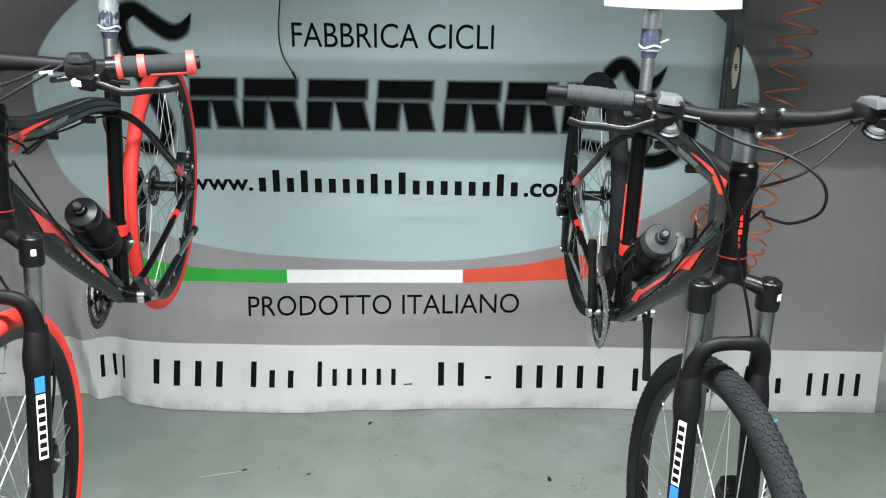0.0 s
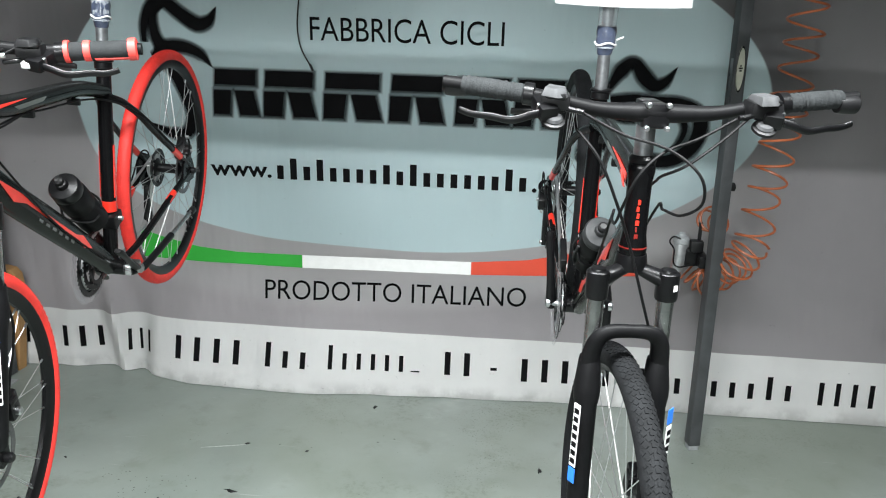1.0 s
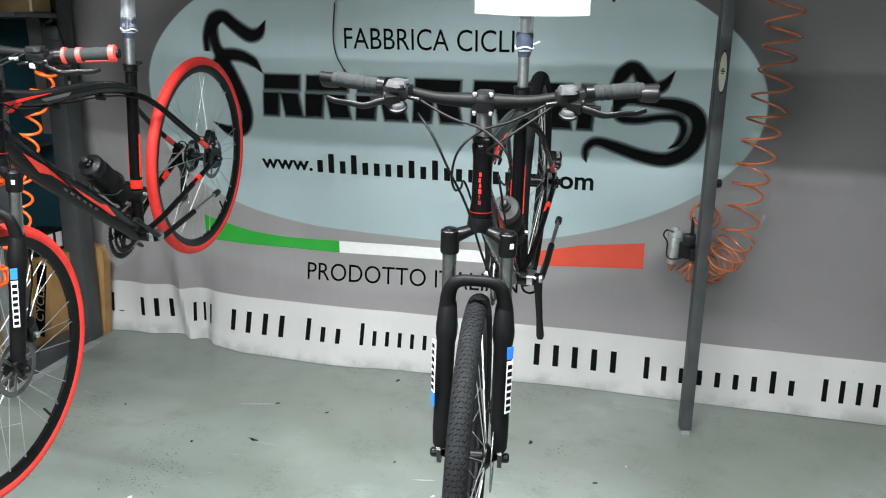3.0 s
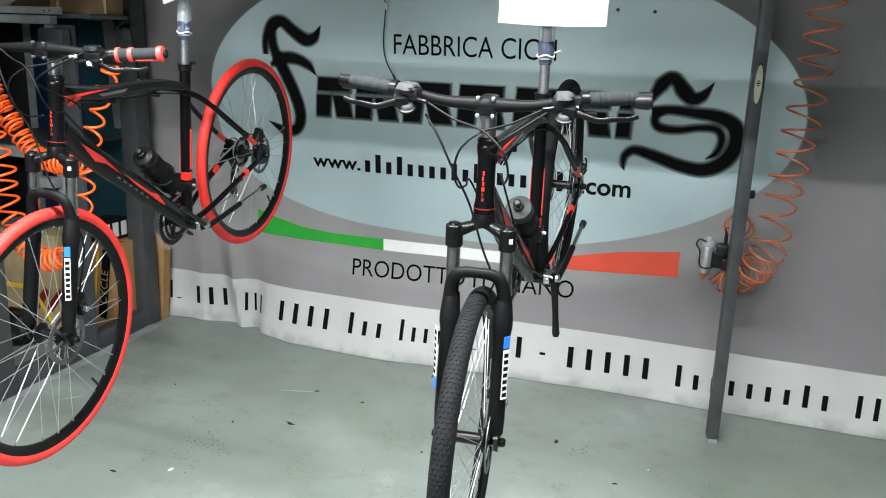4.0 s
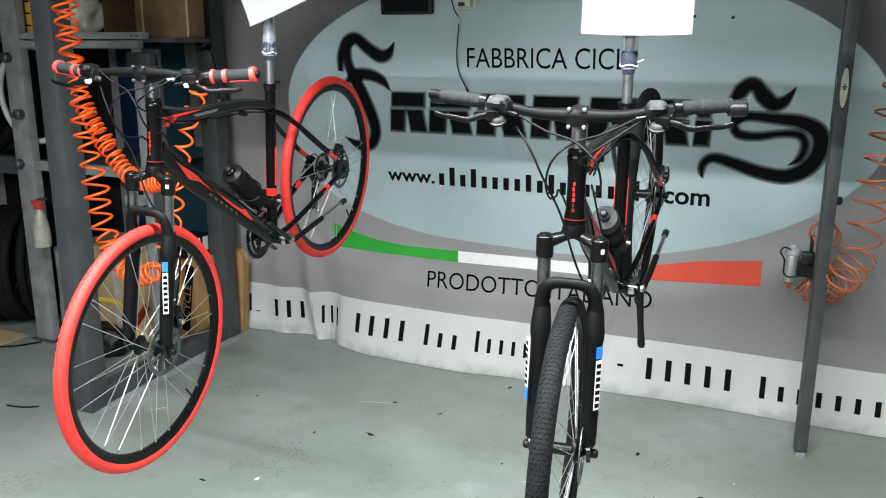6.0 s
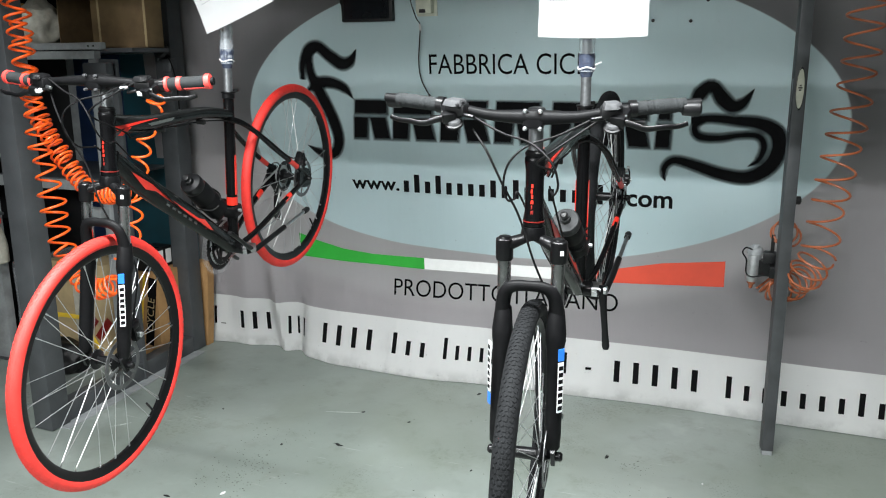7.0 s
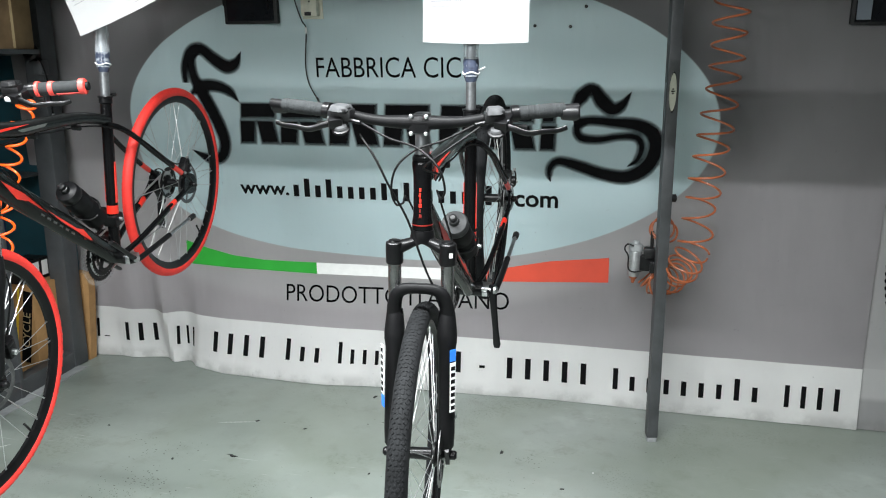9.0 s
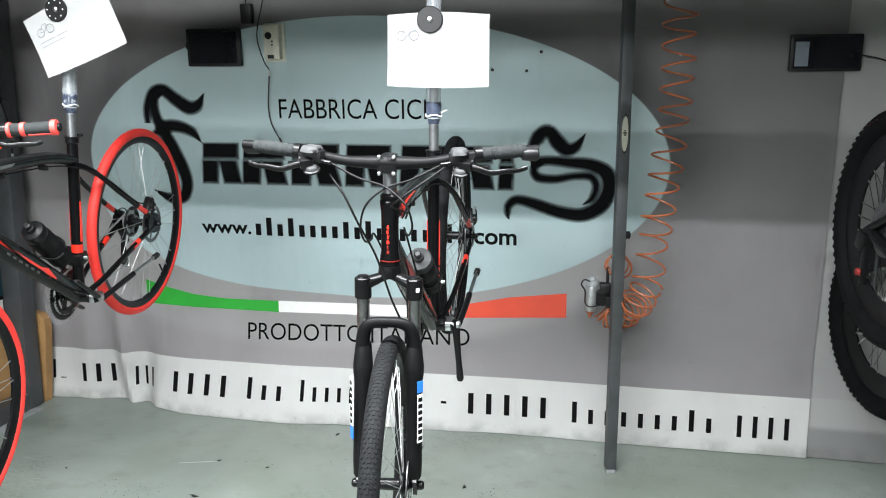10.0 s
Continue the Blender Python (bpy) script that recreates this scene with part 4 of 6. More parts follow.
    for s in (1, -1):
        at = lambda y, dx=0.0, dz=0.0: st(bar + Vector((dx - 0.040 + (0.312 - y) * 0.23 * (1 if y > 0.19 else 1.0), s * y, end_up + cant * s * y - (0.312 - y) * 0.008 + dz)))
        ax = axis_matrix(at(0.195), at(0.305))
        ln = 0.108
        if grips == "red":
            lathe("grip", [(0.0130, 0), (0.0156, 0.004), (0.0150, 0.05), (0.0154, ln - 0.016), (0.0150, ln)], M_GRIP, ck, "dark grey rubber grip with red rings", 20, ax)
            for h0, h1, r in ((0.0, 0.007, 0.0185), (0.030, 0.040, 0.0170), (ln - 0.008, ln + 0.004, 0.0185)):
                lathe("grip_ring", [(0.012, h0 - 0.001), (r, h0), (r, h1), (0.012, h1 + 0.002), (0.0, h1 + 0.002)], M_GRIPRED, ck, "red grip ring", 20, ax)
            low_front = ax.to_3x3().inverted() @ Vector((0.62, 0.0, -0.78))
            turn = math.atan2(low_front.y, low_front.x)
            part("grip_stripe", add_box(bmesh.new(), (0.010, -0.0045, 0.046), (0.0166, 0.0045, ln - 0.004), ax @ Matrix.Rotation(turn, 4, "Z"), 0.0015), M_GRIPRED, ck, "red strip along the grip")
        else:
            lathe("grip", [(0.0122, 0), (0.0142, 0.004), (0.0130, 0.022), (0.0146, 0.05), (0.0136, 0.078), (0.0132, ln - 0.016)], M_GRIP, ck, "dark grey rubber grip", 20, ax)
            lathe("grip_end", [(0.0128, ln - 0.022), (0.0140, ln - 0.014), (0.0150, ln), (0.0146, ln + 0.008), (0.011, ln + 0.012)], M_PLASTIC, ck, "black flared grip end", 20, ax @ pose(0, 0, 0, 4, -3, 0))
            for k in range(7):
                lathe("grip_rib", [(0.0138, 0.014 + 0.011 * k), (0.0146, 0.016 + 0.011 * k), (0.0146, 0.018 + 0.011 * k), (0.0138, 0.020 + 0.011 * k)], M_GRIP, ck, "", 20, ax, True)
        # brake lever
        cl = at(0.188)
        lathe("lever_clamp", [(0.0125, -0.008), (0.0165, -0.007), (0.0165, 0.007), (0.0125, 0.008)], M_BLACKM, ck, "", 18, axis_matrix(cl, at(0.2)))
        lv = [at(0.140, 0.022, -0.004), at(0.165, 0.034, -0.008), at(0.188, 0.046, -0.011), at(0.215, 0.054, -0.019), at(0.245, 0.052, -0.019), at(0.272, 0.047, -0.022), at(0.290, 0.046, -0.018)]
        sweep("brake_lever", smooth_path(lv, 5), [0.0072 - 0.0022 * k / 30 for k in range(31)], M_BLACKM, ck, "black brake lever", seg=10, flat=0.62, up=(0, 0, 1))
        part("lever_mount", add_box(bmesh.new(), (-0.004, -0.014, -0.016), (0.040, 0.014, 0.006), S @ Matrix.Translation(bar + Vector((0.0, s * 0.172, end_up + cant * s * 0.172))) @ pose(0, 0, 0, 0, 6, -16 * s), 0.005), M_BLACKM, ck, "black lever mount", smooth=True)
        rod("lever_pivot", at(0.176, 0.034, 0.004), at(0.176, 0.034, -0.016), 0.0040, M_ALU, ck, "", 10, 0.001)
        rod("cable_adjuster", at(0.146, 0.022, -0.003), at(0.112, 0.026, -0.004), 0.0042, M_BLACKM, ck, "", 10, 0.001)
        # shifter pod with its dome
        pm = S @ Matrix.Translation(bar + Vector((0.004, s * 0.150, end_up * 0.75 + cant * s * 0.150 + 0.004)))
        bm = bmesh.new()
        add_box(bm, (-0.014, -0.022, -0.012), (0.022, 0.020, 0.012), pm @ pose(0, 0, 0, 0, -14, 8 * s), 0.007)
        add_box(bm, (0.0, -0.016, 0.008), (0.030, 0.016, 0.017), pm @ pose(0, 0, 0, 0, -10, 14 * s), 0.004)
        part("shifter_body", bm, M_PLASTIC, ck, "black shifter pod", smooth=True)
        cover = bmesh.new()
        cm = pm @ pose(0, 0, 0, 0, -12, 14 * s)
        low = [cover.verts.new(cm @ Vector(q)) for q in ((-0.010, -0.017, 0.012), (0.032, -0.020, 0.010), (0.036, 0.004, 0.010), (0.026, 0.018, 0.011), (-0.012, 0.014, 0.012))]
        high = [cover.verts.new(cm @ Vector(q)) for q in ((-0.006, -0.013, 0.020), (0.026, -0.016, 0.022), (0.030, 0.002, 0.021), (0.020, 0.013, 0.021), (-0.008, 0.010, 0.019))]
        cover.faces.new(high)
        cover.faces.new(low[::-1])
        for q in range(5):
            cover.faces.new((low[q], low[(q + 1) % 5], high[(q + 1) % 5], high[q]))
        bmesh.ops.bevel(cover, geom=cover.edges[:], offset=0.0015, segments=2, profile=0.6, affect="EDGES")
        part("shifter_cover", cover, M_BARMATT if grips == "red" else M_COVER, ck, "black shifter cover" if grips == "red" else "grey metallic shifter cover", smooth=True)
        if grips == "red":
            rod("cable_ferrule", pm @ Vector((0.030, -s * 0.030, 0.000)), pm @ Vector((0.036, -s * 0.048, -0.001)), 0.0042, M_ALU, ck, "", 10, 0.001)
        if grips != "red":
            lathe("shifter_dome", [(0.012, -0.004), (0.0135, 0.0), (0.011, 0.004), (0.006, 0.0055), (0.0, 0.006)], M_COVER, ck, "silver shifter dome", 20, pm @ Matrix.Translation((0.026, s * 0.004, -0.017)) @ pose(0, 0, 0, 0, 12, 0))
            lathe("shifter_base", [(0.014, -0.010), (0.0180, -0.007), (0.0175, -0.003), (0.012, -0.001)], M_PLASTIC, ck, "", 20, pm @ Matrix.Translation((0.026, s * 0.004, -0.017)) @ pose(0, 0, 0, 0, 12, 0))
        else:
            part("cable_stop", add_box(bmesh.new(), (0.022, -0.007, -0.019), (0.034, 0.007, -0.009), pm, 0.002), M_REFLECT, ck, "pale plastic barrel adjuster", smooth=True)
        sweep("thumb_lever", smooth_path([pm @ Vector((-0.004, s * 0.010, -0.018)), pm @ Vector((-0.012, s * 0.035, -0.026)), pm @ Vector((-0.010, s * 0.062, -0.026))], 5), 0.0048, M_PLASTIC, ck, "", seg=8, flat=0.6)

    # cables from the bars to the frame
    def cable(pts, r=0.0023, mt=M_CABLE):
        sweep("cable", smooth_path(pts, 8), r, mt, b, "thin black control cable", seg=7)

    # right shifter to the left of the head, left shifter to the right of it, both on along the down tube
    cable([st(bar + Vector((0.026, -0.115, 0.010))), st(bar + Vector((0.052, -0.055, -0.010))), st(bar + Vector((0.080, 0.005, -0.016))), st(bar + Vector((0.110, 0.048, -0.040))), st(bar + Vector((0.112, 0.060, -0.085))), st(bar + Vector((0.075, 0.048, -0.130))), st(bar + Vector((0.030, 0.036, -0.150))), LOWER_HEAD + Vector((-0.035, 0.032, 0.060)), Vector((0.70, 0.026, 0.60)), Vector((0.52, 0.022, 0.38))])
    cable([st(bar + Vector((0.026, 0.115, 0.010))), st(bar + Vector((0.052, 0.055, -0.012))), st(bar + Vector((0.078, 0.000, -0.022))), st(bar + Vector((0.098, -0.035, -0.050))), st(bar + Vector((0.098, -0.048, -0.100))), st(bar + Vector((0.070, -0.046, -0.150))), st(bar + Vector((0.028, -0.040, -0.172))), LOWER_HEAD + Vector((-0.035, -0.034, 0.045)), Vector((0.70, -0.026, 0.585)), Vector((0.52, -0.022, 0.37))])
    # rear brake: left lever, a short loop before the head, then under the top tube
    cable([st(bar + Vector((0.020, 0.135, 0.012))), st(bar + Vector((0.060, 0.085, -0.010))), st(bar + Vector((0.082, 0.035, -0.040))), st(bar + Vector((0.055, 0.012, -0.075))), LOWER_HEAD + 0.100 * UP + Vector((-0.030, 0.030, 0)), Vector((0.80, 0.020, 0.862)), Vector((0.70, 0.012, 0.842))])
    cable([Vector((0.80, 0.012, 0.862)), Vector((0.70, 0.010, 0.842)), Vector((0.60, 0.010, 0.810)), Vector((0.45, 0.010, 0.763)), Vector((0.345, 0.022, 0.715)), Vector((0.25, 0.052, 0.642)), Vector((0.10, 0.066, 0.480)), Vector((0.02, 0.060, 0.45))])
    for x, z in ((0.66, 0.828), (0.47, 0.770)):
        part("cable_guide", add_box(bmesh.new(), (x - 0.005, -0.014, z - 0.010), (x + 0.005, 0.014, z + 0.004), None, 0.002), M_PLASTIC, fr, smooth=True)

    # drivetrain on the right
    ring_m = Matrix.Translation(BB) @ pose(0, 0, 0, 90)
    for r, h, teeth in ((0.083, 0.050, 42), (0.066, 0.043, 34), (0.050, 0.036, 26)):
        bm = bmesh.new()
        pts = []
        for k in range(teeth * 2):
            a = math.pi * k / teeth
            rr = r + (0.003 if k % 2 else -0.003)
            pts.append((rr, a))
        outer = [bm.verts.new(ring_m @ Vector((rr * math.cos(a), rr * math.sin(a), h - 0.0012))) for rr, a in pts]
        outer2 = [bm.verts.new(ring_m @ Vector((rr * math.cos(a), rr * math.sin(a), h + 0.0012))) for rr, a in pts]
        inner = [bm.verts.new(ring_m @ Vector((r * 0.80 * math.cos(a), r * 0.80 * math.sin(a), h - 0.0012))) for rr, a in pts]
        inner2 = [bm.verts.new(ring_m @ Vector((r * 0.80 * math.cos(a), r * 0.80 * math.sin(a), h + 0.0012))) for rr, a in pts]
        n = len(pts)
        for k in range(n):
            j = (k + 1) % n
            bm.faces.new((outer[k], outer[j], outer2[j], outer2[k]))
            bm.faces.new((inner[k], inner2[k], inner2[j], inner[j]))
            bm.faces.new((outer2[k], outer2[j], inner2[j], inner2[k]))
            bm.faces.new((outer[k], inner[k], inner[j], outer[j]))
        part("chainring", bm, M_BLACKM, b, "dark toothed chainring")
    bm = bmesh.new()
    for k in range(5):
        add_box(bm, (0.01, -0.009, 0.044), (0.072, 0.009, 0.050), ring_m @ Matrix.Rotation(2 * math.pi * k / 5 + 0.3, 4, "Z"), 0.003)
    part("spider", bm, M_BLACKM, b, "", smooth=True)
    lathe("chain_guard", [(0.076, 0.056), (0.102, 0.054), (0.1025, 0.0555), (0.076, 0.058)], M_GUARD, b, "clear plastic chain guard ring", 64, ring_m, True)
    rod("crank_axle", BB + Vector((0, 0.062, 0)), BB + Vector((0, -0.075, 0)), 0.008, M_ALU, b, "", 14)
    for s, turn in ((1, crank_turn), (-1, crank_turn + math.pi)):
        d = Vector((math.cos(turn), 0, math.sin(turn)))
        a0, a1 = BB + Vector((0, s * 0.066, 0)), BB + Vector((0, s * 0.082, 0)) + 0.170 * d
        sweep("crank_arm", [a0 - 0.014 * d, a0, a0.lerp(a1, 0.3), a0.lerp(a1, 0.7), a1, a1 + 0.010 * d], [0.009, 0.0135, 0.0102, 0.0090, 0.0112, 0.008], M_BLACKM, b, "black crank arm without pedal", seg=12, flat=0.6, up=(0, 1, 0) if abs(d.y) < 0.5 else None)
        lathe("crank_cap", [(0.012, 0), (0.012, 0.008), (0.008, 0.011)], M_ALU, b, "silver crank cap", 16, Matrix.Translation(a0 + Vector((0, s * 0.004, 0))) @ pose(0, 0, 0, -90 * s))
    hubm = Matrix.Translation((0, 0, HUB_Z)) @ pose(0, 0, 0, 90)
    for k in range(7):
        r = 0.026 + 0.0052 * k
        bm = bmesh.new()
        add_lathe(bm, [(r - 0.010, 0.052 - 0.004 * k), (r, 0.052 - 0.004 * k), (r, 0.0535 - 0.004 * k), (r - 0.010, 0.0535 - 0.004 * k)], 30, hubm, True)
        part("sprocket", bm, M_ALU if k < 5 else M_BLACKM, b, "", smooth=False)
    rd = Vector((0.006, -0.066, 0.318))
    bm = bmesh.new()
    add_box(bm, (-0.026, -0.022, -0.030), (0.018, 0.010, 0.022), Matrix.Translation(rd + Vector((-0.012, 0, -0.012))) @ pose(0, 0, 0, 0, 24, 0), 0.006)
    add_box(bm, (-0.012, -0.012, -0.115), (0.010, 0.004, -0.010), Matrix.Translation(rd + Vector((0.006, 0.006, -0.02))) @ pose(0, 0, 0, 0, -20, 0), 0.004)
    part("rear_derailleur", bm, M_BLACKM, b, "black rear derailleur", smooth=True)
    for q in (rd + Vector((0.008, 0.010, -0.038)), rd + Vector((0.045, 0.010, -0.118))):
        lathe("jockey_wheel", [(0.006, -0.003), (0.019, -0.003), (0.019, 0.003), (0.006, 0.003)], M_PLASTIC, b, "", 18, Matrix.Translation(q) @ pose(0, 0, 0, 90))
    yc = -0.047
    loop = []
    for k in range(11):
        a = math.pi / 2 - math.pi * k / 10
        loop.append(BB + Vector((0.066 * math.cos(a), yc - 0.0, 0.066 * math.sin(a))))
    loop += [Vector((0.25, yc, 0.225)), rd + Vector((0.060, 0.016, -0.122)), rd + Vector((0.045, 0.016, -0.139)), rd + Vector((0.028, 0.016, -0.122)), rd + Vector((0.026, 0.016, -0.05))]
    for k in range(9):
        a = -math.pi / 3 - (math.pi + 0.5) * k / 8
        loop.append(Vector((0.036 * math.cos(a), yc + 0.004, HUB_Z + 0.036 * math.sin(a))))
    sweep("chain", loop, 0.0042, M_SPOKE, b, "dark steel chain", seg=6, closed=True, flat=0.75, up=(0, 1, 0))
    # front derailleur and rear caliper
    fd = Matrix.Translation(BB + 0.125 * POST_DIR)
    bm = bmesh.new()
    add_box(bm, (-0.024, -0.024, -0.018), (0.024, 0.024, 0.018), fd, 0.006)
    add_box(bm, (-0.040, -0.056, -0.030), (0.032, -0.040, 0.014), fd @ pose(0, 0, 0, 0, 12, 0), 0.004)
    part("front_derailleur", bm, M_BLACKM, b, "black front derailleur", smooth=True)
    rod("derailleur_bolt", fd @ Vector((0.0, 0.022, 0.004)), fd @ Vector((0.0, 0.034, 0.004)), 0.006, M_ALU, b, "", 10, 0.0015)
    rc = Matrix.Translation((0.020, 0.056, 0.425)) @ pose(0, 0, 0, 0, 38, 0)
    bm = bmesh.new()
    add_box(bm, (-0.034, -0.014, -0.016), (0.030, 0.012, 0.014), rc, 0.005)
    add_box(bm, (-0.012, 0.008, -0.012), (0.020, 0.024, 0.012), rc, 0.004)
    add_lathe(bm, [(0.012, 0.0), (0.0165, 0.002), (0.0165, 0.014), (0.010, 0.017)], 16, rc @ Matrix.Translation((0.002, 0.012, 0.002)) @ pose(0, 0, 0, -90))
    part("rear_caliper", bm, M_BLACKM, b, "black rear disc brake caliper", smooth=True)
    sweep("caliper_arm", smooth_path([rc @ Vector((0.004, 0.026, 0.004)), rc @ Vector((-0.012, 0.027, 0.024)), rc @ Vector((-0.026, 0.022, 0.034))], 5), 0.0045, M_BLACKM, b, "black caliper arm", seg=8, flat=0.6)
    for bx0, by0, bz0 in ((-0.026, 0.013, 0.002), (0.024, 0.013, 0.004), (0.004, 0.028, 0.003), (-0.024, 0.022, 0.033)):
        rod("caliper_bolt", rc @ Vector((bx0, by0 - 0.004, bz0)), rc @ Vector((bx0, by0 + 0.005, bz0)), 0.0052, M_ALU, b, "", 10, 0.0012)
    # gear cable in its loop behind the derailleur, with a small silver adjuster
    cable([Vector((0.22, -0.064, 0.338)), Vector((0.10, -0.072, 0.350)), Vector((0.0, -0.078, 0.385)), Vector((-0.055, -0.078, 0.365)), Vector((-0.058, -0.076, 0.315)), Vector((-0.030, -0.074, 0.300))])
    rod("cable_stop", Vector((-0.034, -0.074, 0.302)), Vector((-0.020, -0.072, 0.298)), 0.005, M_ALU, b, "", 10, 0.001)
    for q in (rd + Vector((-0.012, -0.020, -0.010)), rd + Vector((0.008, -0.008, -0.038)), rd + Vector((0.045, -0.004, -0.118))):
        rod("derailleur_bolt", q, q + Vector((0, -0.007, 0)), 0.0055, M_ALU, b, "", 10, 0.0012)

    # kickstand folded back on the left
    ks = empty("kickstand")
    ks.parent = b
    sweep("stand_leg", [(0.452, 0.050, 0.298), (0.43, 0.074, 0.296), (0.34, 0.080, 0.287), (0.245, 0.083, 0.276)], [0.012, 0.0095, 0.0095, 0.0095], M_BLACKM, ks, "black kickstand leg", seg=12)
    rod("stand_foot", (0.25, 0.083, 0.2765), (0.095, 0.088, 0.259), 0.0062, M_ALU, ks, "grey telescopic stand foot", 12)
    lathe("stand_tip", [(0.007, 0), (0.010, 0.004), (0.0105, 0.030), (0.007, 0.036)], M_PLASTIC, ks, "black rubber tip", 14, axis_matrix((0.105, 0.088, 0.260), (0.07, 0.089, 0.256)))
    part("stand_plate", add_box(bmesh.new(), (0.400, -0.030, 0.285), (0.455, 0.058, 0.300), None, 0.004), M_ALU, ks, "silver stand mounting plate", smooth=True)

    # bottle in its cage
    bo = empty("water_bottle", None)
    bo.parent = b
    lo, hi = Vector((0.487, 0, 0.470)), Vector((0.602, 0, 0.640))
    bx = axis_matrix(lo, hi)
    lathe("bottle_body", [(0.030, 0), (0.0355, 0.004), (0.036, 0.075), (0.034, 0.082), (0.034, 0.090), (0.036, 0.098), (0.036, 0.140), (0.030, 0.158)], M_BARMATT, bo, "matt black bottle body", 28, bx)
    lathe("bottle_cap", [(0.0325, 0.152), (0.0345, 0.156), (0.0345, 0.176), (0.031, 0.182), (0.014, 0.186), (0.012, 0.198), (0.009, 0.200)], M_BLACKM if grips == "red" else M_GREYCAP, bo, "black screw cap with spout", 28, bx)
    lathe("spout", [(0.009, 0.198), (0.010, 0.202), (0.010, 0.212), (0.006, 0.215)], M_PLASTIC, bo, "", 16, bx)
    part("bottle_mark", add_box(bmesh.new(), (-0.011, 0.0346, 0.118), (0.011, 0.0366, 0.128), bx @ Matrix.Rotation(0.0, 4, "Z")), M_REFLECT, bo)
    for s in (1, -1):
        cg = [bx @ Vector((-0.036, s * 0.012, 0.10)), bx @ Vector((-0.028, s * 0.034, 0.085)), bx @ Vector((0.0, s * 0.039, 0.075)), bx @ Vector((0.026, s * 0.03, 0.062)), bx @ Vector((0.037, s * 0.010, 0.056))]
        sweep("bottle_cage_wire", smooth_path(cg, 5), 0.003, M_BLACKM, bo, "", seg=7)
        sweep("bottle_cage_wire", smooth_path([bx @ Vector((-0.037, s * 0.012, 0.12)), bx @ Vector((-0.039, s * 0.012, 0.05)), bx @ Vector((-0.02, s * 0.014, -0.005)), bx @ Vector((0.02, s * 0.014, -0.006))], 5), 0.003, M_BLACKM, bo, "", seg=7)
    return b


def bike_pose(x, y, z, yaw, pitch, lean, drop=0.0):
    return (Matrix.Translation((x, y, z)) @ Matrix.Rotation(yaw - math.pi / 2, 4, "Z") @ Matrix.Rotation(pitch, 4, "Y") @ Matrix.Rotation(lean, 4, "X")
            @ Matrix.Translation((-0.255, 0, -0.93 - drop)))


BIKE_A = bike_pose(-0.1227, -1.4025, 1.5772, 0.0664, 0.3255, -0.0564, -0.003)
BIKE_B = bike_pose(1.0326, -1.4402, 1.5679, 0.0461, 0.3687, -0.016, 0.013)
bicycle(BIKE_A, 0.0236, 0.343, 0.0162, 0.026, M_REDRUB, 0, "red", (0.240, -0.009, 0.164, 0.038), "black and red trekking bicycle with bright red tyres", 0.85)
bicycle(BIKE_B, 0.0897, 0.334, 0.0215, 0.018, M_TREAD, 1, "grey", (0.226, 0.018, 0.145, 0.0), "black and red trekking bicycle with black treaded tyres", -1.28)

# ---- poles that hold the bicycles ----
def hanging_pole(m, seed):
    a = m @ (CLAMP + 0.055 * POST_DIR)
    top = m @ (CLAMP + 0.60 * POST_DIR)
    d = (top - a).normalized()
    top = a + d * ((1.882 - a.z) / d.z)
    pole = tagged(empty("hanging_pole"), "steel hanging pole in clear plastic wrap, clamped to a seatpost", "pole", "poles that hold the bicycles")
    h = (top - a).length
    ax = axis_matrix(a, top)
    rod("pole_tube", a + d * 0.03, top, 0.0130, M_POLE, pole, "plain steel tube", 16)
    bm = bmesh.new()
    rng = random.Random(seed)
    rings = []
    for i in range(26):
        z = 0.045 + (h - 0.05) * i / 25
        rings.append((0.0205 + rng.uniform(-0.0012, 0.0012) + 0.002 * math.exp(-z * 14), z))
    add_lathe(bm, rings, 14, ax)
    part("plastic_wrap", bm, M_CLEAR, pole, "loose clear plastic wrap", smooth=True)
    bm = bmesh.new()
    add_lathe(bm, [(0.0142, 0.030), (0.0160, 0.034), (0.0172, 0.042), (0.0214, 0.050), (0.0216, 0.058), (0.0208, 0.068), (0.0214, 0.080), (0.0207, 0.090)], 18, ax)
    for v in bm.verts:
        v.co += 0.0012 * noise.noise_vector(v.co * 90)
    part("tape_wrap", bm, M_TAPE, pole, "creased translucent blue tape", smooth=True)
    tie = [ax @ Vector((0.0222 * math.cos(t), 0.0222 * math.sin(t), 0.054 + 0.003 * math.sin(3 * t))) for t in (2 * math.pi * k / 20 for k in range(20))]
    sweep("tie", tie, 0.0022, M_REFLECT, pole, "pale plastic tie", seg=6, closed=True)
    sweep("tie_end", [tie[3], tie[3] + Vector((0.012, -0.018, 0.004)), tie[3] + Vector((0.030, -0.020, 0.012))], 0.0022, M_REFLECT, pole, "", seg=6)


hanging_pole(BIKE_A, 3)
hanging_pole(BIKE_B, 4)


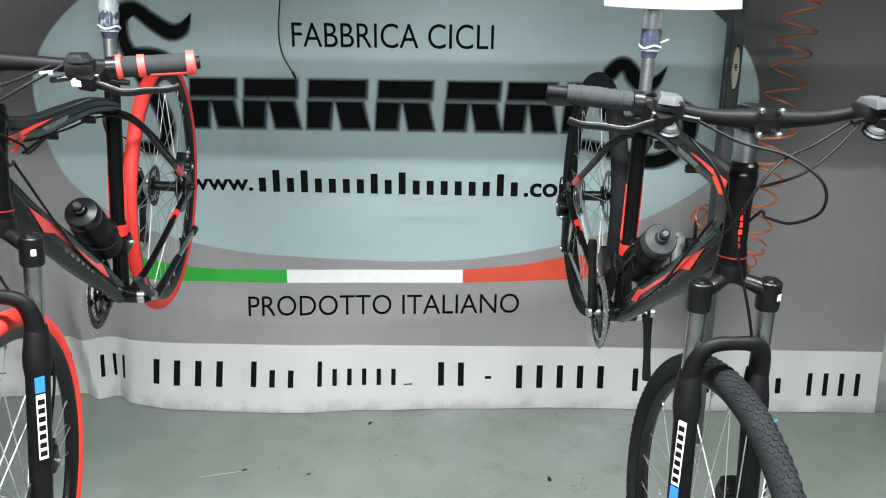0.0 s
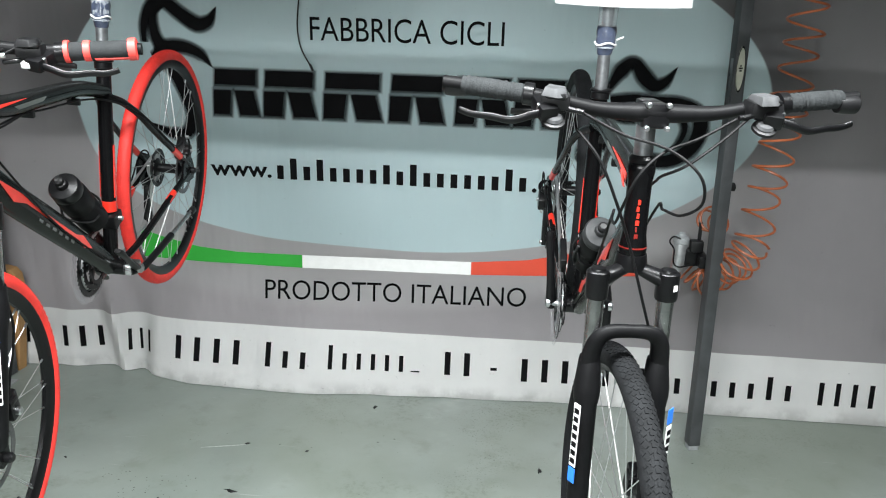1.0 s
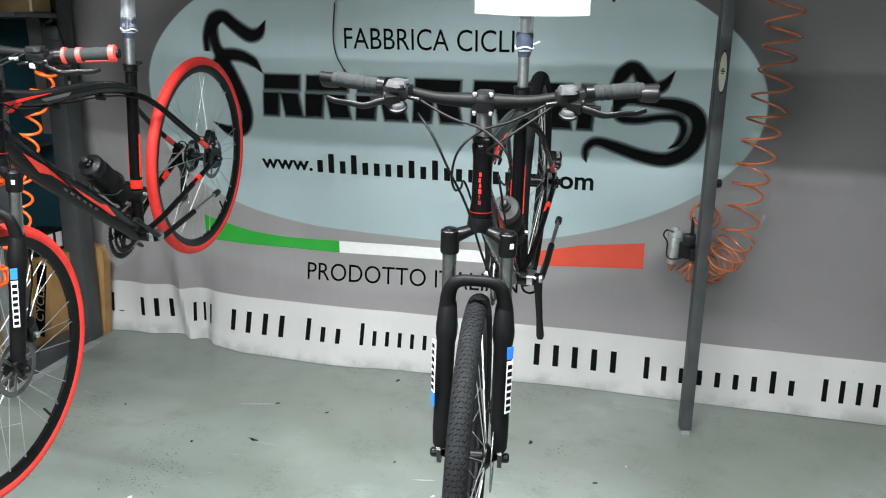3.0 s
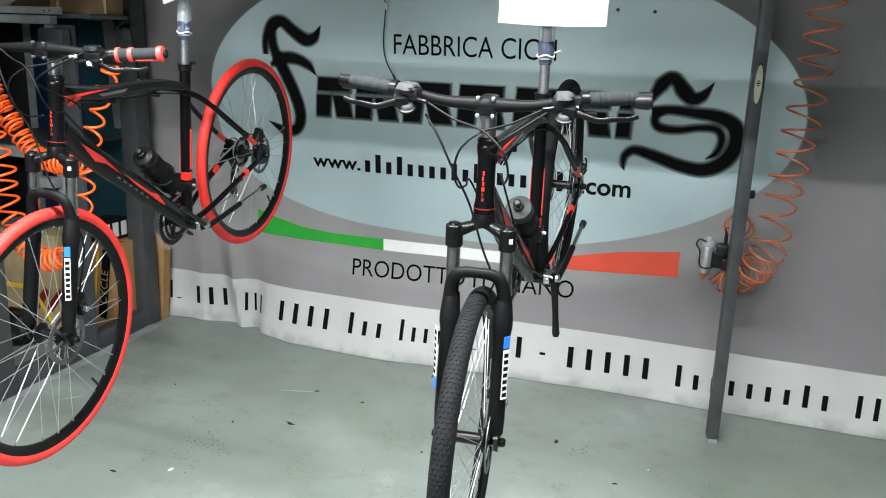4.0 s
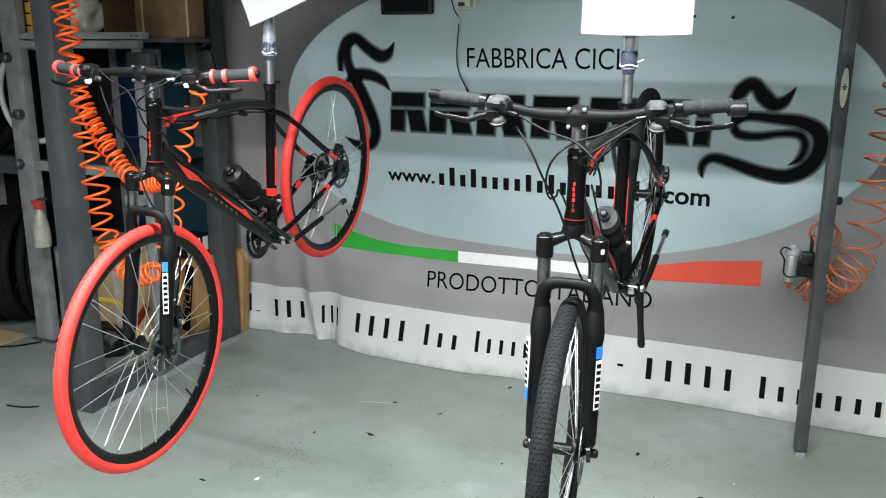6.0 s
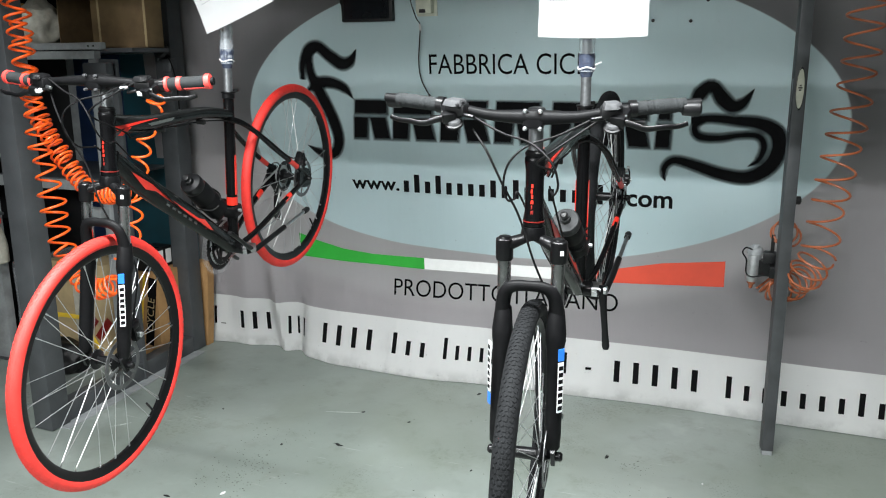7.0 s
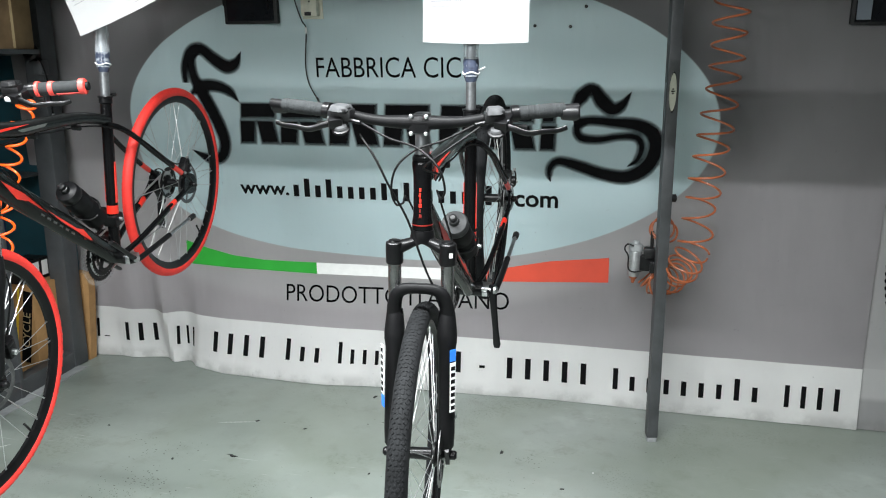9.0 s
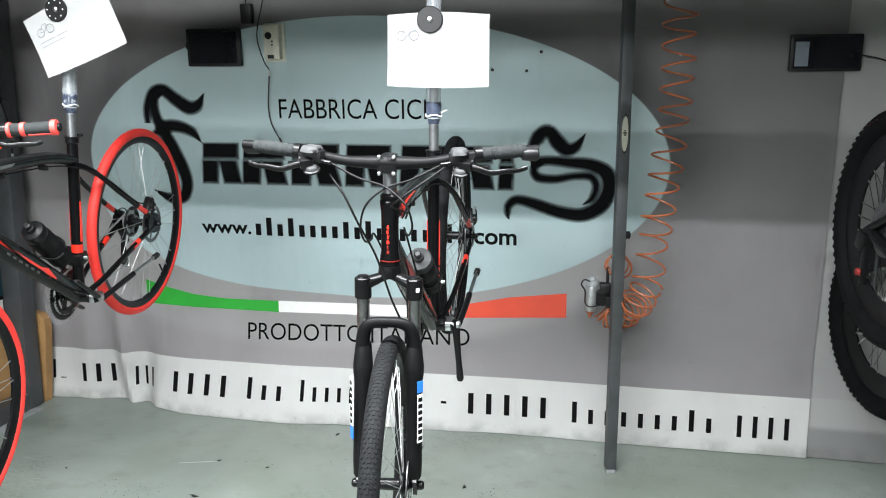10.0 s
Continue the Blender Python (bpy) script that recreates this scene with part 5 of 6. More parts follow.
def paper_sheet(corner, right, down, w, h, seed, marks):
    """A curled sheet; corner is its upper left, in world space."""
    p = tagged(empty("paper_notice"), "white printed sheet held to a pole by a black disc magnet", "paper", "notices on the poles")
    rx, dn = Vector(right).normalized(), Vector(down).normalized()
    out = dn.cross(rx).normalized()
    if out.y > 0:
        out = -out
    rng = random.Random(seed)
    at = lambda u, v, lift=0.0: Vector(corner) + rx * (w * u) + dn * (h * v - 0.007 * math.sin(math.pi * u) * (1 - v) - 0.004 * v * (2 * u - 1) ** 2) + out * (0.010 * math.sin(math.pi * u) * (0.4 + v) + 0.012 * v * v * (u - 0.5) ** 2 * 4 + lift)
    bm = bmesh.new()
    grid = [[bm.verts.new(at(i / 14, j / 10)) for j in range(11)] for i in range(15)]
    for i in range(14):
        for j in range(10):
            bm.faces.new((grid[i][j], grid[i + 1][j], grid[i + 1][j + 1], grid[i][j + 1]))
    bmesh.ops.solidify(bm, geom=bm.faces[:], thickness=0.0004)
    part("sheet", bm, M_PAPER, p, "", smooth=True)
    for u, v, lw, lh in marks:
        bm = bmesh.new()
        edge = [[bm.verts.new(at(u + lw * q / 10, w, 0.0024)) for q in range(11)] for w in (v, v + lh)]
        for q in range(10):
            bm.faces.new((edge[0][q], edge[0][q + 1], edge[1][q + 1], edge[1][q]))
        part("print_line", bm, M_PENCIL, p)
    # small line drawing of a bicycle
    for cx in (0.14, 0.27):
        ring = [at(cx + 0.045 * math.cos(t), 0.30 + 0.065 * math.sin(t), 0.0024) for t in (2 * math.pi * k / 20 for k in range(20))]
        sweep("drawn_wheel", ring, 0.0012, M_PENCIL, p, "", seg=4, closed=True)
    sweep("drawn_frame", [at(*q, 0.0024) for q in ((0.14, 0.30), (0.19, 0.20), (0.25, 0.20), (0.20, 0.31), (0.14, 0.30))], 0.0009, M_PENCIL, p, "", seg=4)
    c = at(0.43, 0.10, 0.002)
    ax = axis_matrix(c, c + out)
    lathe("disc_magnet", [(0.034, -0.002), (0.035, 0.0), (0.035, 0.006), (0.033, 0.008), (0.009, 0.008), (0.008, 0.006)], M_PLASTIC, p, "black ring magnet", 32, ax)
    for k in range(8 if seed == 5 else 0):
        q = ax @ Vector((0.026 * math.cos(k * math.pi / 4), 0.026 * math.sin(k * math.pi / 4), 0.0075))
        rod("magnet_dot", q, q + out * 0.001, 0.0022, M_REFLECT, p, "", 8)
    lathe("magnet_bolt", [(0.0075, 0.004), (0.0075, 0.010), (0.005, 0.0115)], M_ALU, p, "silver bolt head", 16, ax)
    return p


LINES = [(0.08, 0.45, 0.20, 0.010), (0.30, 0.45, 0.14, 0.008), (0.08, 0.52, 0.30, 0.008), (0.74, 0.88, 0.18, 0.005)]
paper_sheet((0.917, -1.490, 1.779), (1, 0.01, -0.01), (0.006, 0.0, -1), 0.276, 0.190, 2, LINES)
paper_sheet((-0.226, -1.452, 1.785), (0.284, 0.0, 0.105), (0.083, 0.0, -0.176), 0.288, 0.188, 5, LINES)

# ---- right-hand post with its sticker ----
post = tagged(empty("steel_post"), "grey square steel post with a pale oval sticker", "post")
turn_post = Matrix.Translation((1.560, -0.356, 0)) @ Matrix.Rotation(radians(14), 4, "Z")
part("post_tube", add_box(bmesh.new(), (-0.022, -0.023, 0.020), (0.022, 0.023, 3.2), turn_post, 0.004), M_POST, post, "", smooth=True)
part("foot_block", add_box(bmesh.new(), (-0.019, -0.020, 0.0), (0.019, 0.020, 0.022), turn_post, 0.003), M_STEEL_L, post, "pale worn post foot", smooth=True)
oval = turn_post @ Matrix.Translation((-0.001, -0.0232, 1.425)) @ pose(0, 0, 0, 90) @ Matrix.Diagonal((0.0145, 0.076, 1, 1))
lathe("oval_sticker", [(0.0, 0.0), (1.0, 0.0), (1.0, 0.0012), (0.0, 0.0012)], M_CREAM, post, "pale oval sticker", 36, oval)
lathe("sticker_rim", [(0.92, 0.0013), (1.0, 0.0013), (1.0, 0.0020), (0.92, 0.0020)], M_INK, post, "", 36, oval, True)
for k, w in enumerate((0.004, 0.007, 0.003)):
    part("sticker_mark", add_box(bmesh.new(), (-0.001 - w, -0.0260, 1.418 + 0.008 * k), (-0.001 + w, -0.0252, 1.423 + 0.008 * k), turn_post), M_INK, post)
part("side_label", add_box(bmesh.new(), (-0.0232, -0.010, 1.27), (-0.0218, 0.006, 1.46), turn_post), M_POLE, post, "narrow silver strip on the post")
lathe("post_clip", [(0.012, 0), (0.016, 0.004), (0.016, 0.018), (0.010, 0.022)], M_PLASTIC, post, "small black clip", 14, turn_post @ Matrix.Translation((0.022, 0.0, 1.02)) @ pose(0, 0, 0, 0, 90))

# ---- air filter and coiled hose beside the post ----
flt = tagged(empty("air_filter"), "small silver compressed-air filter with black wire guard on the post", "air filter")
fx, fy = 1.455, -0.25
fm = Matrix.Translation((fx, fy, 0.735)) @ pose(0, 0, 0, 0, 3, 0)
lathe("filter_bowl", [(0.010, -0.066), (0.020, -0.062), (0.024, -0.052), (0.025, -0.03), (0.026, 0.040), (0.0245, 0.046)], M_BOWL, flt, "dull silver filter bowl", 24, fm)
lathe("filter_head", [(0.0245, 0.046), (0.029, 0.049), (0.029, 0.068), (0.024, 0.074), (0.014, 0.076), (0.013, 0.086), (0.008, 0.088)], M_STEEL_L, flt, "grey filter head", 24, fm)
part("filter_bracket", add_box(add_box(bmesh.new(), (fx + 0.02, fy - 0.02, 0.70), (1.536, fy + 0.02, 0.765), None, 0.005), (1.515, -0.335, 0.71), (1.545, fy + 0.02, 0.755), None, 0.004), M_BLACKM, flt, "", smooth=True)
part("pressure_knob", add_box(bmesh.new(), (1.488, fy - 0.035, 0.755), (1.535, fy + 0.01, 0.800), None, 0.008), M_PLASTIC, flt, "", smooth=True)
rod("pressure_pipe", (1.520, fy - 0.01, 0.70), (1.520, fy - 0.01, 0.868), 0.007, M_PLASTIC, flt, "", 10, 0.002)
sweep("filter_guard", smooth_path([(fx - 0.005, fy - 0.030, 0.806), (fx - 0.030, fy - 0.026, 0.812), (fx - 0.042, fy - 0.020, 0.790), (fx - 0.026, fy - 0.034, 0.765), (fx - 0.024, fy - 0.036, 0.715), (fx - 0.004, fy - 0.040, 0.700), (fx + 0.035, fy - 0.030, 0.706)], 6), 0.0032, M_BLACKM, flt, "bent black wire guard", seg=7)
lathe("drain", [(0.005, -0.092), (0.007, -0.088), (0.009, -0.076), (0.016, -0.070), (0.018, -0.062)], M_COPPER, flt, "dull red drain valve", 14, fm)

hose = tagged(empty("coiled_air_hose"), "dull orange coiled air hose hanging beside the steel post", "air hose", "coiled air hoses")
axis = [(1.670 + 0.080 * ease((z - 0.66) / 1.0), -0.385 - 0.02 * ease((z - 0.8) / 0.4), z) for z in (2.70 - 0.094 * k for k in range(21))]
sweep("hose_coil", coil_path(axis, 0.060, 23, 18, 3, 0.10), 0.0043, M_COPPER, hose, "", seg=7)
# the tight turns fan out below and run back behind the post
fan = [axis[-1], (1.640, -0.360, 0.745), (1.618, -0.320, 0.700), (1.585, -0.275, 0.668), (1.550, -0.250, 0.662), (1.515, -0.240, 0.690)]
sweep("hose_tangle", coil_path(fan, 0.060, 10, 18, 12, 0.25), 0.0043, M_COPPER, hose, "", seg=7)
for ring_x, ring_z, ring_r, ring_y in ((1.560, 0.880, 0.043, -0.255), (1.542, 0.872, 0.034, -0.245), (1.580, 0.866, 0.036, -0.262)):
    sweep("hose_loop", [(ring_x + ring_r * math.cos(a), ring_y + 0.02 * math.sin(a), ring_z + ring_r * math.sin(a)) for a in (2 * math.pi * k / 24 for k in range(24))], 0.0043, M_COPPER, hose, "", seg=7, closed=True)
rod("hose_fitting", (1.745, -0.41, 2.68), (1.745, -0.41, 3.2), 0.012, M_STEEL, hose, "steel air pipe", 12)

# ---- devices on the banner ----
def in_banner(name, label, cat):
    return tagged(empty(name, SLOPE), label, cat)


scr = in_banner("wall_tablet", "black flat tablet screen fixed high on the banner", "screen")
bm = bmesh.new()
add_box(bm, (-0.402, -0.034, 1.683), (-0.140, -0.006, 1.850), None, 0.008)
part("case", bm, M_PLASTIC, scr, "", smooth=True)
box("glass", (-0.385, -0.0362, 1.697), (-0.157, -0.0335, 1.838), M_SCREEN, scr, "dark glossy screen glass")
box("side_button", (-0.410, -0.026, 1.762), (-0.400, -0.014, 1.790), M_PLASTIC, scr, "", 0.003)
scr2 = in_banner("wall_monitor", "small black monitor fixed on the grey banner", "screen")
bm = bmesh.new()
add_box(bm, (2.190, -0.040, 1.648), (2.455, -0.006, 1.790), None, 0.007)
part("case", bm, M_PLASTIC, scr2, "", smooth=True)
box("glass", (2.203, -0.0425, 1.660), (2.443, -0.0395, 1.779), M_SCREEN, scr2, "dark glossy screen glass")
# reflection on the glass, painted as a pale patch
box("glare_patch", (2.208, -0.0435, 1.668), (2.258, -0.0424, 1.762), M_GLARE, scr2)
sweep("power_cable", smooth_path([(2.45, -0.02, 1.71), (2.52, -0.03, 1.695), (2.60, -0.03, 1.668), (2.75, -0.02, 1.65), (3.0, -0.01, 1.70)], 6), 0.003, M_PLASTIC, scr2, "", seg=6)

soc = in_banner("socket_box", "cream plastic wall socket box with a black cable", "socket")
bm = bmesh.new()
add_box(bm, (-0.022, -0.045, 1.712), (0.052, -0.004, 1.862), None, 0.006)
part("box_body", bm, M_CREAM, soc, "", smooth=True)
box("back_plate", (-0.032, -0.008, 1.700), (0.066, -0.002, 1.868), M_CREAM, soc, "", 0.003)
lathe("round_socket", [(0.015, 0), (0.016, 0.003), (0.011, 0.004), (0.010, 0.001)], M_PLASTIC, soc, "", 20, Matrix.Translation((0.004, -0.045, 1.815)) @ pose(0, 0, 0, 90))
box("switch", (-0.004, -0.050, 1.716), (0.026, -0.044, 1.732), M_PLASTIC, soc, "", 0.002)
for q in (1.775, 1.790):
    rod("screw", (0.02, -0.046, q), (0.02, -0.048, q), 0.004, M_PLASTIC, soc, "", 8)
wire = in_banner("hanging_cable", "thin black cable hanging down from the socket box", "cable")
sweep("cable", smooth_path([(-0.005, -0.03, 2.12), (-0.012, -0.045, 1.97), (-0.040, -0.052, 1.86), (-0.045, -0.053, 1.79), (-0.018, -0.055, 1.70), (-0.010, -0.03, 1.665), (-0.020, -0.018, 1.60), (-0.030, -0.016, 1.50), (-0.020, -0.014, 1.42), (0.018, -0.012, 1.345)], 7), 0.0028, M_PLASTIC, wire, "", seg=6)
rod("plug", (0.013, -0.012, 1.358), (0.024, -0.012, 1.332), 0.005, M_PLASTIC, wire, "black jack plug", 10, 0.001)
rod("joint", (-0.010, -0.03, 1.668), (-0.011, -0.028, 1.640), 0.0055, M_REFLECT, wire, "pale cable joint", 10, 0.001)
adapter = in_banner("black_adapter", "black power adapter hanging above the socket box", "adapter")
part("adapter_body", add_box(bmesh.new(), (-0.125, -0.045, 1.866), (-0.072, -0.004, 1.955), None, 0.010), M_PLASTIC, adapter, "", smooth=True)
sweep("lead", smooth_path([(-0.10, -0.03, 1.95), (-0.095, -0.03, 2.03), (-0.08, -0.02, 2.12)], 5), 0.003, M_PLASTIC, adapter, "", seg=6)
for nx, nz in ((1.211, 1.733), (1.150, 1.655), (1.004, 1.660)):
    nail = in_banner("nail", "small black nail driven through the banner", "nail")
    nail["group"] = "nails in the banner"
    lathe("nail_head", [(0.002, 0), (0.002, 0.012), (0.007, 0.013), (0.007, 0.018), (0.0, 0.019)], M_PLASTIC, nail, "", 10, Matrix.Translation((nx, -0.001, nz)) @ pose(0, 0, 0, 90))

# ---- steel frame on the left ----
gate = tagged(empty("steel_gantry"), "grey square steel uprights joined by a floor rail", "steel frame")
def upright(x0, x1, y0, y1, z1):
    part("upright", add_box(bmesh.new(), (x0, y0, 0.004), (x1, y1, z1), None, 0.006), M_STEEL, gate, "", smooth=True)


upright(-1.350, -1.250, -1.265, -1.165, 3.2)
upright(-1.420, -1.320, -0.255, -0.155, 3.2)
rail_m = Matrix.Translation((-1.335, -1.165, 0)) @ Matrix.Rotation(math.atan2(0.06, 0.91), 4, "Z")
part("floor_rail", add_box(bmesh.new(), (0.0, 0.0, 0.002), (0.072, 0.91, 0.088), rail_m, 0.005), M_STEEL, gate, "", smooth=True)
part("rail_lip", add_box(bmesh.new(), (0.06, -0.06, 0.0), (0.125, 0.93, 0.005), rail_m), M_STEEL_L, gate, "pale worn floor flange")
lathe("leveling_bolt", [(0.012, 0), (0.012, 0.02), (0.008, 0.024)], M_GREEN, gate, "green plastic cap", 12, Matrix.Translation((-1.375, -1.215, 0.02)))

# ---- shelving ----
shelf = tagged(empty("shelving_unit"), "light grey steel shelving with teal and navy back panels", "shelving")
def bar3(name, lo, hi, mt=M_STEEL_L, bev=0.004):
    return part(name, add_box(bmesh.new(), lo, hi, None, bev), mt, shelf, "", smooth=True)


bar3("shelf_upright", (-2.275, -0.690, 0.0), (-2.155, -0.640, 2.6))
# one upright in two greys: lit flange painted paler, shaded return darker
bar3("shelf_upright", (-1.435, -0.675, 0.0), (-1.388, -0.635, 1.545))
bar3("shelf_upright", (-1.388, -0.662, 0.0), (-1.290, -0.640, 1.545), M_STEEL)
bar3("shelf_upright", (-2.265, -0.02, 0.0), (-2.165, 0.03, 2.6))
bar3("shelf_beam", (-2.155, -0.685, 1.546), (-1.385, -0.645, 1.583))
bar3("shelf_lip", (-2.155, -0.680, 1.588), (-1.350, -0.645, 1.620))
bar3("shelf_beam", (-2.155, -0.685, 0.935), (-1.435, -0.650, 0.985))
bar3("shelf_beam", (-3.3, -0.690, 0.905), (-2.275, -0.640, 0.995), M_STEEL)
bar3("shelf_beam", (-3.3, -0.690, 1.58), (-2.275, -0.640, 1.66), M_STEEL)
bar3("shelf_deck", (-3.3, -0.64, 1.575), (-1.430, 0.03, 1.595), M_STEEL, 0.002)
bar3("shelf_deck", (-1.428, -0.64, 1.575), (-1.205, -0.40, 1.595), M_STEEL, 0.002)
bar3("shelf_deck", (-2.15, -0.64, 0.975), (-1.52, -0.08, 0.985), M_STEEL, 0.002)
# added deck out of view, keeps lamp light off the shelves
bar3("added_shade_deck", (-4.0, -0.75, 2.06), (-1.28, 0.28, 2.10), M_STEEL, 0.002)
bar3("foot_plate", (-2.295, -0.71, 0.0), (-2.13, -0.60, 0.008), M_STEEL, 0.002)
bar3("back_panel", (-2.15, -0.075, 0.10), (-1.82, -0.055, 1.57), M_NAVY, 0.002)
bar3("back_panel", (-1.818, -0.075, 0.10), (-1.40, -0.055, 1.57), M_TEAL, 0.002)
# black sheet in place of the shade behind the stored tyres
bar3("back_panel", (-3.3, 0.0, 0.05), (-2.28, 0.02, 2.6), M_SHADEWALL, 0.002)
for z in (1.22, 0.965, 1.50):
    lathe("clamp_knob", [(0.022, 0), (0.026, 0.006), (0.026, 0.034), (0.016, 0.042), (0.015, 0.060)], M_STEEL, shelf, "dark clamp knob on the upright", 18, Matrix.Translation((-2.235 if z != 1.22 else -2.19, -0.69, z)) @ pose(0, 0, 0, 90))
for k in range(2):
    rod("shelf_rivet", (-1.42 + 0.03 * k, -0.679, 1.604), (-1.42 + 0.03 * k, -0.683, 1.604), 0.004, M_PLASTIC, shelf, "", 10)

# things on the top shelf
def carton(name, lo, hi, mt, label, cat="cardboard box", flaps=False, tape=True):
    c = tagged(empty(name), label, cat)
    lo, hi = Vector(lo), Vector(hi)
    part("carton_body", add_box(bmesh.new(), lo, hi, None, 0.006), mt, c, "", smooth=True)
    part("carton_seam", add_box(bmesh.new(), (lo.x + 0.01, (lo.y + hi.y) / 2 - 0.002, hi.z - 0.001), (hi.x - 0.01, (lo.y + hi.y) / 2 + 0.002, hi.z + 0.0015)), M_INK, c)
    if tape:
        part("packing_tape", add_box(bmesh.new(), ((lo.x + hi.x) / 2 - 0.024, lo.y - 0.0012, lo.z + 0.01), ((lo.x + hi.x) / 2 + 0.024, lo.y + 0.001, hi.z - 0.002)), M_BAG, c, "pale packing tape")
    if flaps:
        part("carton_flap", add_box(bmesh.new(), (lo.x, lo.y - 0.09, hi.z - 0.002), (hi.x, lo.y, hi.z + 0.003), Matrix.Translation((0, lo.y, hi.z)) @ pose(0, 0, 0, 35) @ Matrix.Translation((0, -lo.y, -hi.z))), mt, c)
    return c


brown = carton("carton", (-1.546, -0.52, 1.596), (-1.219, -0.41, 1.86), M_CARD2, "brown cardboard carton on the top shelf", tape=False)
for x in (-1.505, -1.233):
    part("packing_tape", add_box(bmesh.new(), (x, -0.5215, 1.60), (x + 0.012, -0.519, 1.858)), M_CARD, brown, "thin tan tape strip")
tipped = tagged(empty("open_carton"), "brown carton tipped on its side, open to the front", "cardboard box")
for lo, hi in (((-1.775, -0.50, 1.596), (-1.556, -0.14, 1.600)), ((-1.775, -0.50, 1.896), (-1.556, -0.14, 1.900)), ((-1.775, -0.50, 1.600), (-1.771, -0.14, 1.896)),
               ((-1.560, -0.50, 1.600), (-1.556, -0.14, 1.896)), ((-1.771, -0.144, 1.600), (-1.560, -0.14, 1.896))):
    part("carton_panel", add_box(bmesh.new(), lo, hi), M_CARD2, tipped)
part("carton_flap", add_box(bmesh.new(), (0, -0.09, 0), (0.215, 0, 0.004), Matrix.Translation((-1.773, -0.50, 1.597)) @ pose(0, 0, 0, 4)), M_CARD2, tipped)
crate = tagged(empty("wooden_crate"), "small yellow wooden crate on the top shelf", "crate")
for k in range(4):
    part("crate_slat", add_box(bmesh.new(), (-2.46, -0.62, 1.602 + 0.058 * k), (-2.13, -0.605, 1.652 + 0.058 * k), None, 0.003), M_CRATE, crate, "", smooth=True)
    part("crate_slat", add_box(bmesh.new(), (-2.145, -0.60, 1.602 + 0.058 * k), (-2.13, -0.26, 1.652 + 0.058 * k), None, 0.003), M_CRATE, crate, "", smooth=True)
for cx in (-2.455, -2.16):
    part("crate_post", add_box(bmesh.new(), (cx, -0.604, 1.596), (cx + 0.02, -0.58, 1.835), None, 0.003), M_CRATE, crate, "", smooth=True)


def lumpy(name, c, size, mt, label, cat, seed, amp=0.2):
    bm = bmesh.new()
    bmesh.ops.create_icosphere(bm, subdivisions=4, radius=1.0)
    for v in bm.verts:
        n = noise.noise(v.co * 1.7 + Vector((seed, 0, 0))) * amp + noise.noise(v.co * 5.0 + Vector((seed, 3, 0))) * amp * 0.4
        v.co = v.co * (1 + n)
        v.co.z = max(v.co.z, -0.72)
    zmin = min(v.co.z for v in bm.verts)
    for v in bm.verts:
        v.co = Vector((c[0] + v.co.x * size[0], c[1] + v.co.y * size[1], c[2] + (v.co.z - zmin) * size[2]))
    ob = part(name, bm, mt, None, "", smooth=True, angle=60)
    return tagged(ob, label, cat)


lumpy("plastic_bag", (-1.91, -0.50, 1.596), (0.115, 0.11, 0.13), M_BAG, "crumpled pale plastic bag on the top shelf", "plastic bag", 4, 0.34)

# lower boxes on the floor behind the frame
carton("carton", (-1.98, -0.56, 0.0), (-1.60, -0.16, 0.53), M_CARD, "tall cardboard carton with pale tape on the floor")
wrapped = carton("carton", (-2.16, -0.60, 0.0), (-1.995, -0.20, 0.50), M_CARD2, "brown carton in crumpled clear wrap on the floor", tape=False)
film = bmesh.new()
add_box(film, (-2.170, -0.612, 0.004), (-1.988, -0.19, 0.515), None, 0.012)
bmesh.ops.subdivide_edges(film, edges=film.edges[:], cuts=5, use_grid_fill=True)
for v in film.verts:
    v.co += 0.005 * noise.noise_vector(v.co * 14)
part("film_wrap", film, M_CLEAR, wrapped, "crumpled clear film", smooth=True)
for k in range(2):
    part("red_mark", add_box(bmesh.new(), (-1.74, -0.5618, 0.12), (-1.70, -0.5600, 0.26), Matrix.Translation((0.09 * k, 0, 0)) @ Matrix.Translation((-1.72, -0.56, 0.19)) @ pose(0, 0, 0, 0, 40, 0) @ Matrix.Translation((1.72, 0.56, -0.19))), M_REDDIM, wrapped)
shoe_box = carton("carton", (-1.590, -0.42, 0.0), (-1.390, -0.20, 0.47), M_CARD3, "orange-brown bicycle carton with a dark printed band", tape=False)
lean = Matrix.Translation((-1.437, -0.4215, 0.27)) @ pose(0, 0, 0, 0, 9, 0)
part("dark_band", add_box(bmesh.new(), (-0.026, -0.001, -0.19), (0.026, 0.001, 0.18), lean), M_INK, shoe_box, "slanting black printed band")
part("yellow_band", add_box(bmesh.new(), (-0.062, -0.001, -0.17), (-0.050, 0.001, 0.19), lean), M_YELLOW, shoe_box)
word = bpy.data.curves.new("word", "FONT")
word.body, word.size, word.align_x, word.align_y = "CYCLE", 0.062, "CENTER", "CENTER"
holder = new("word_tmp", word)
word_mesh = bpy.data.meshes.new_from_object(holder.evaluated_get(bpy.context.evaluated_depsgraph_get()))
bpy.data.objects.remove(holder)
word_mesh.transform(lean @ Matrix.Translation((0, -0.0018, -0.02)) @ pose(0, 0, 0, 0, -90, 0) @ pose(0, 0, 0, 90, 0, 0))
word_mesh.materials.append(M_CARD)
new("printed_word", word_mesh).parent = shoe_box
parcel = tagged(empty("parcel"), "flat orange-brown carton with worn corners standing against the banner", "cardboard box")
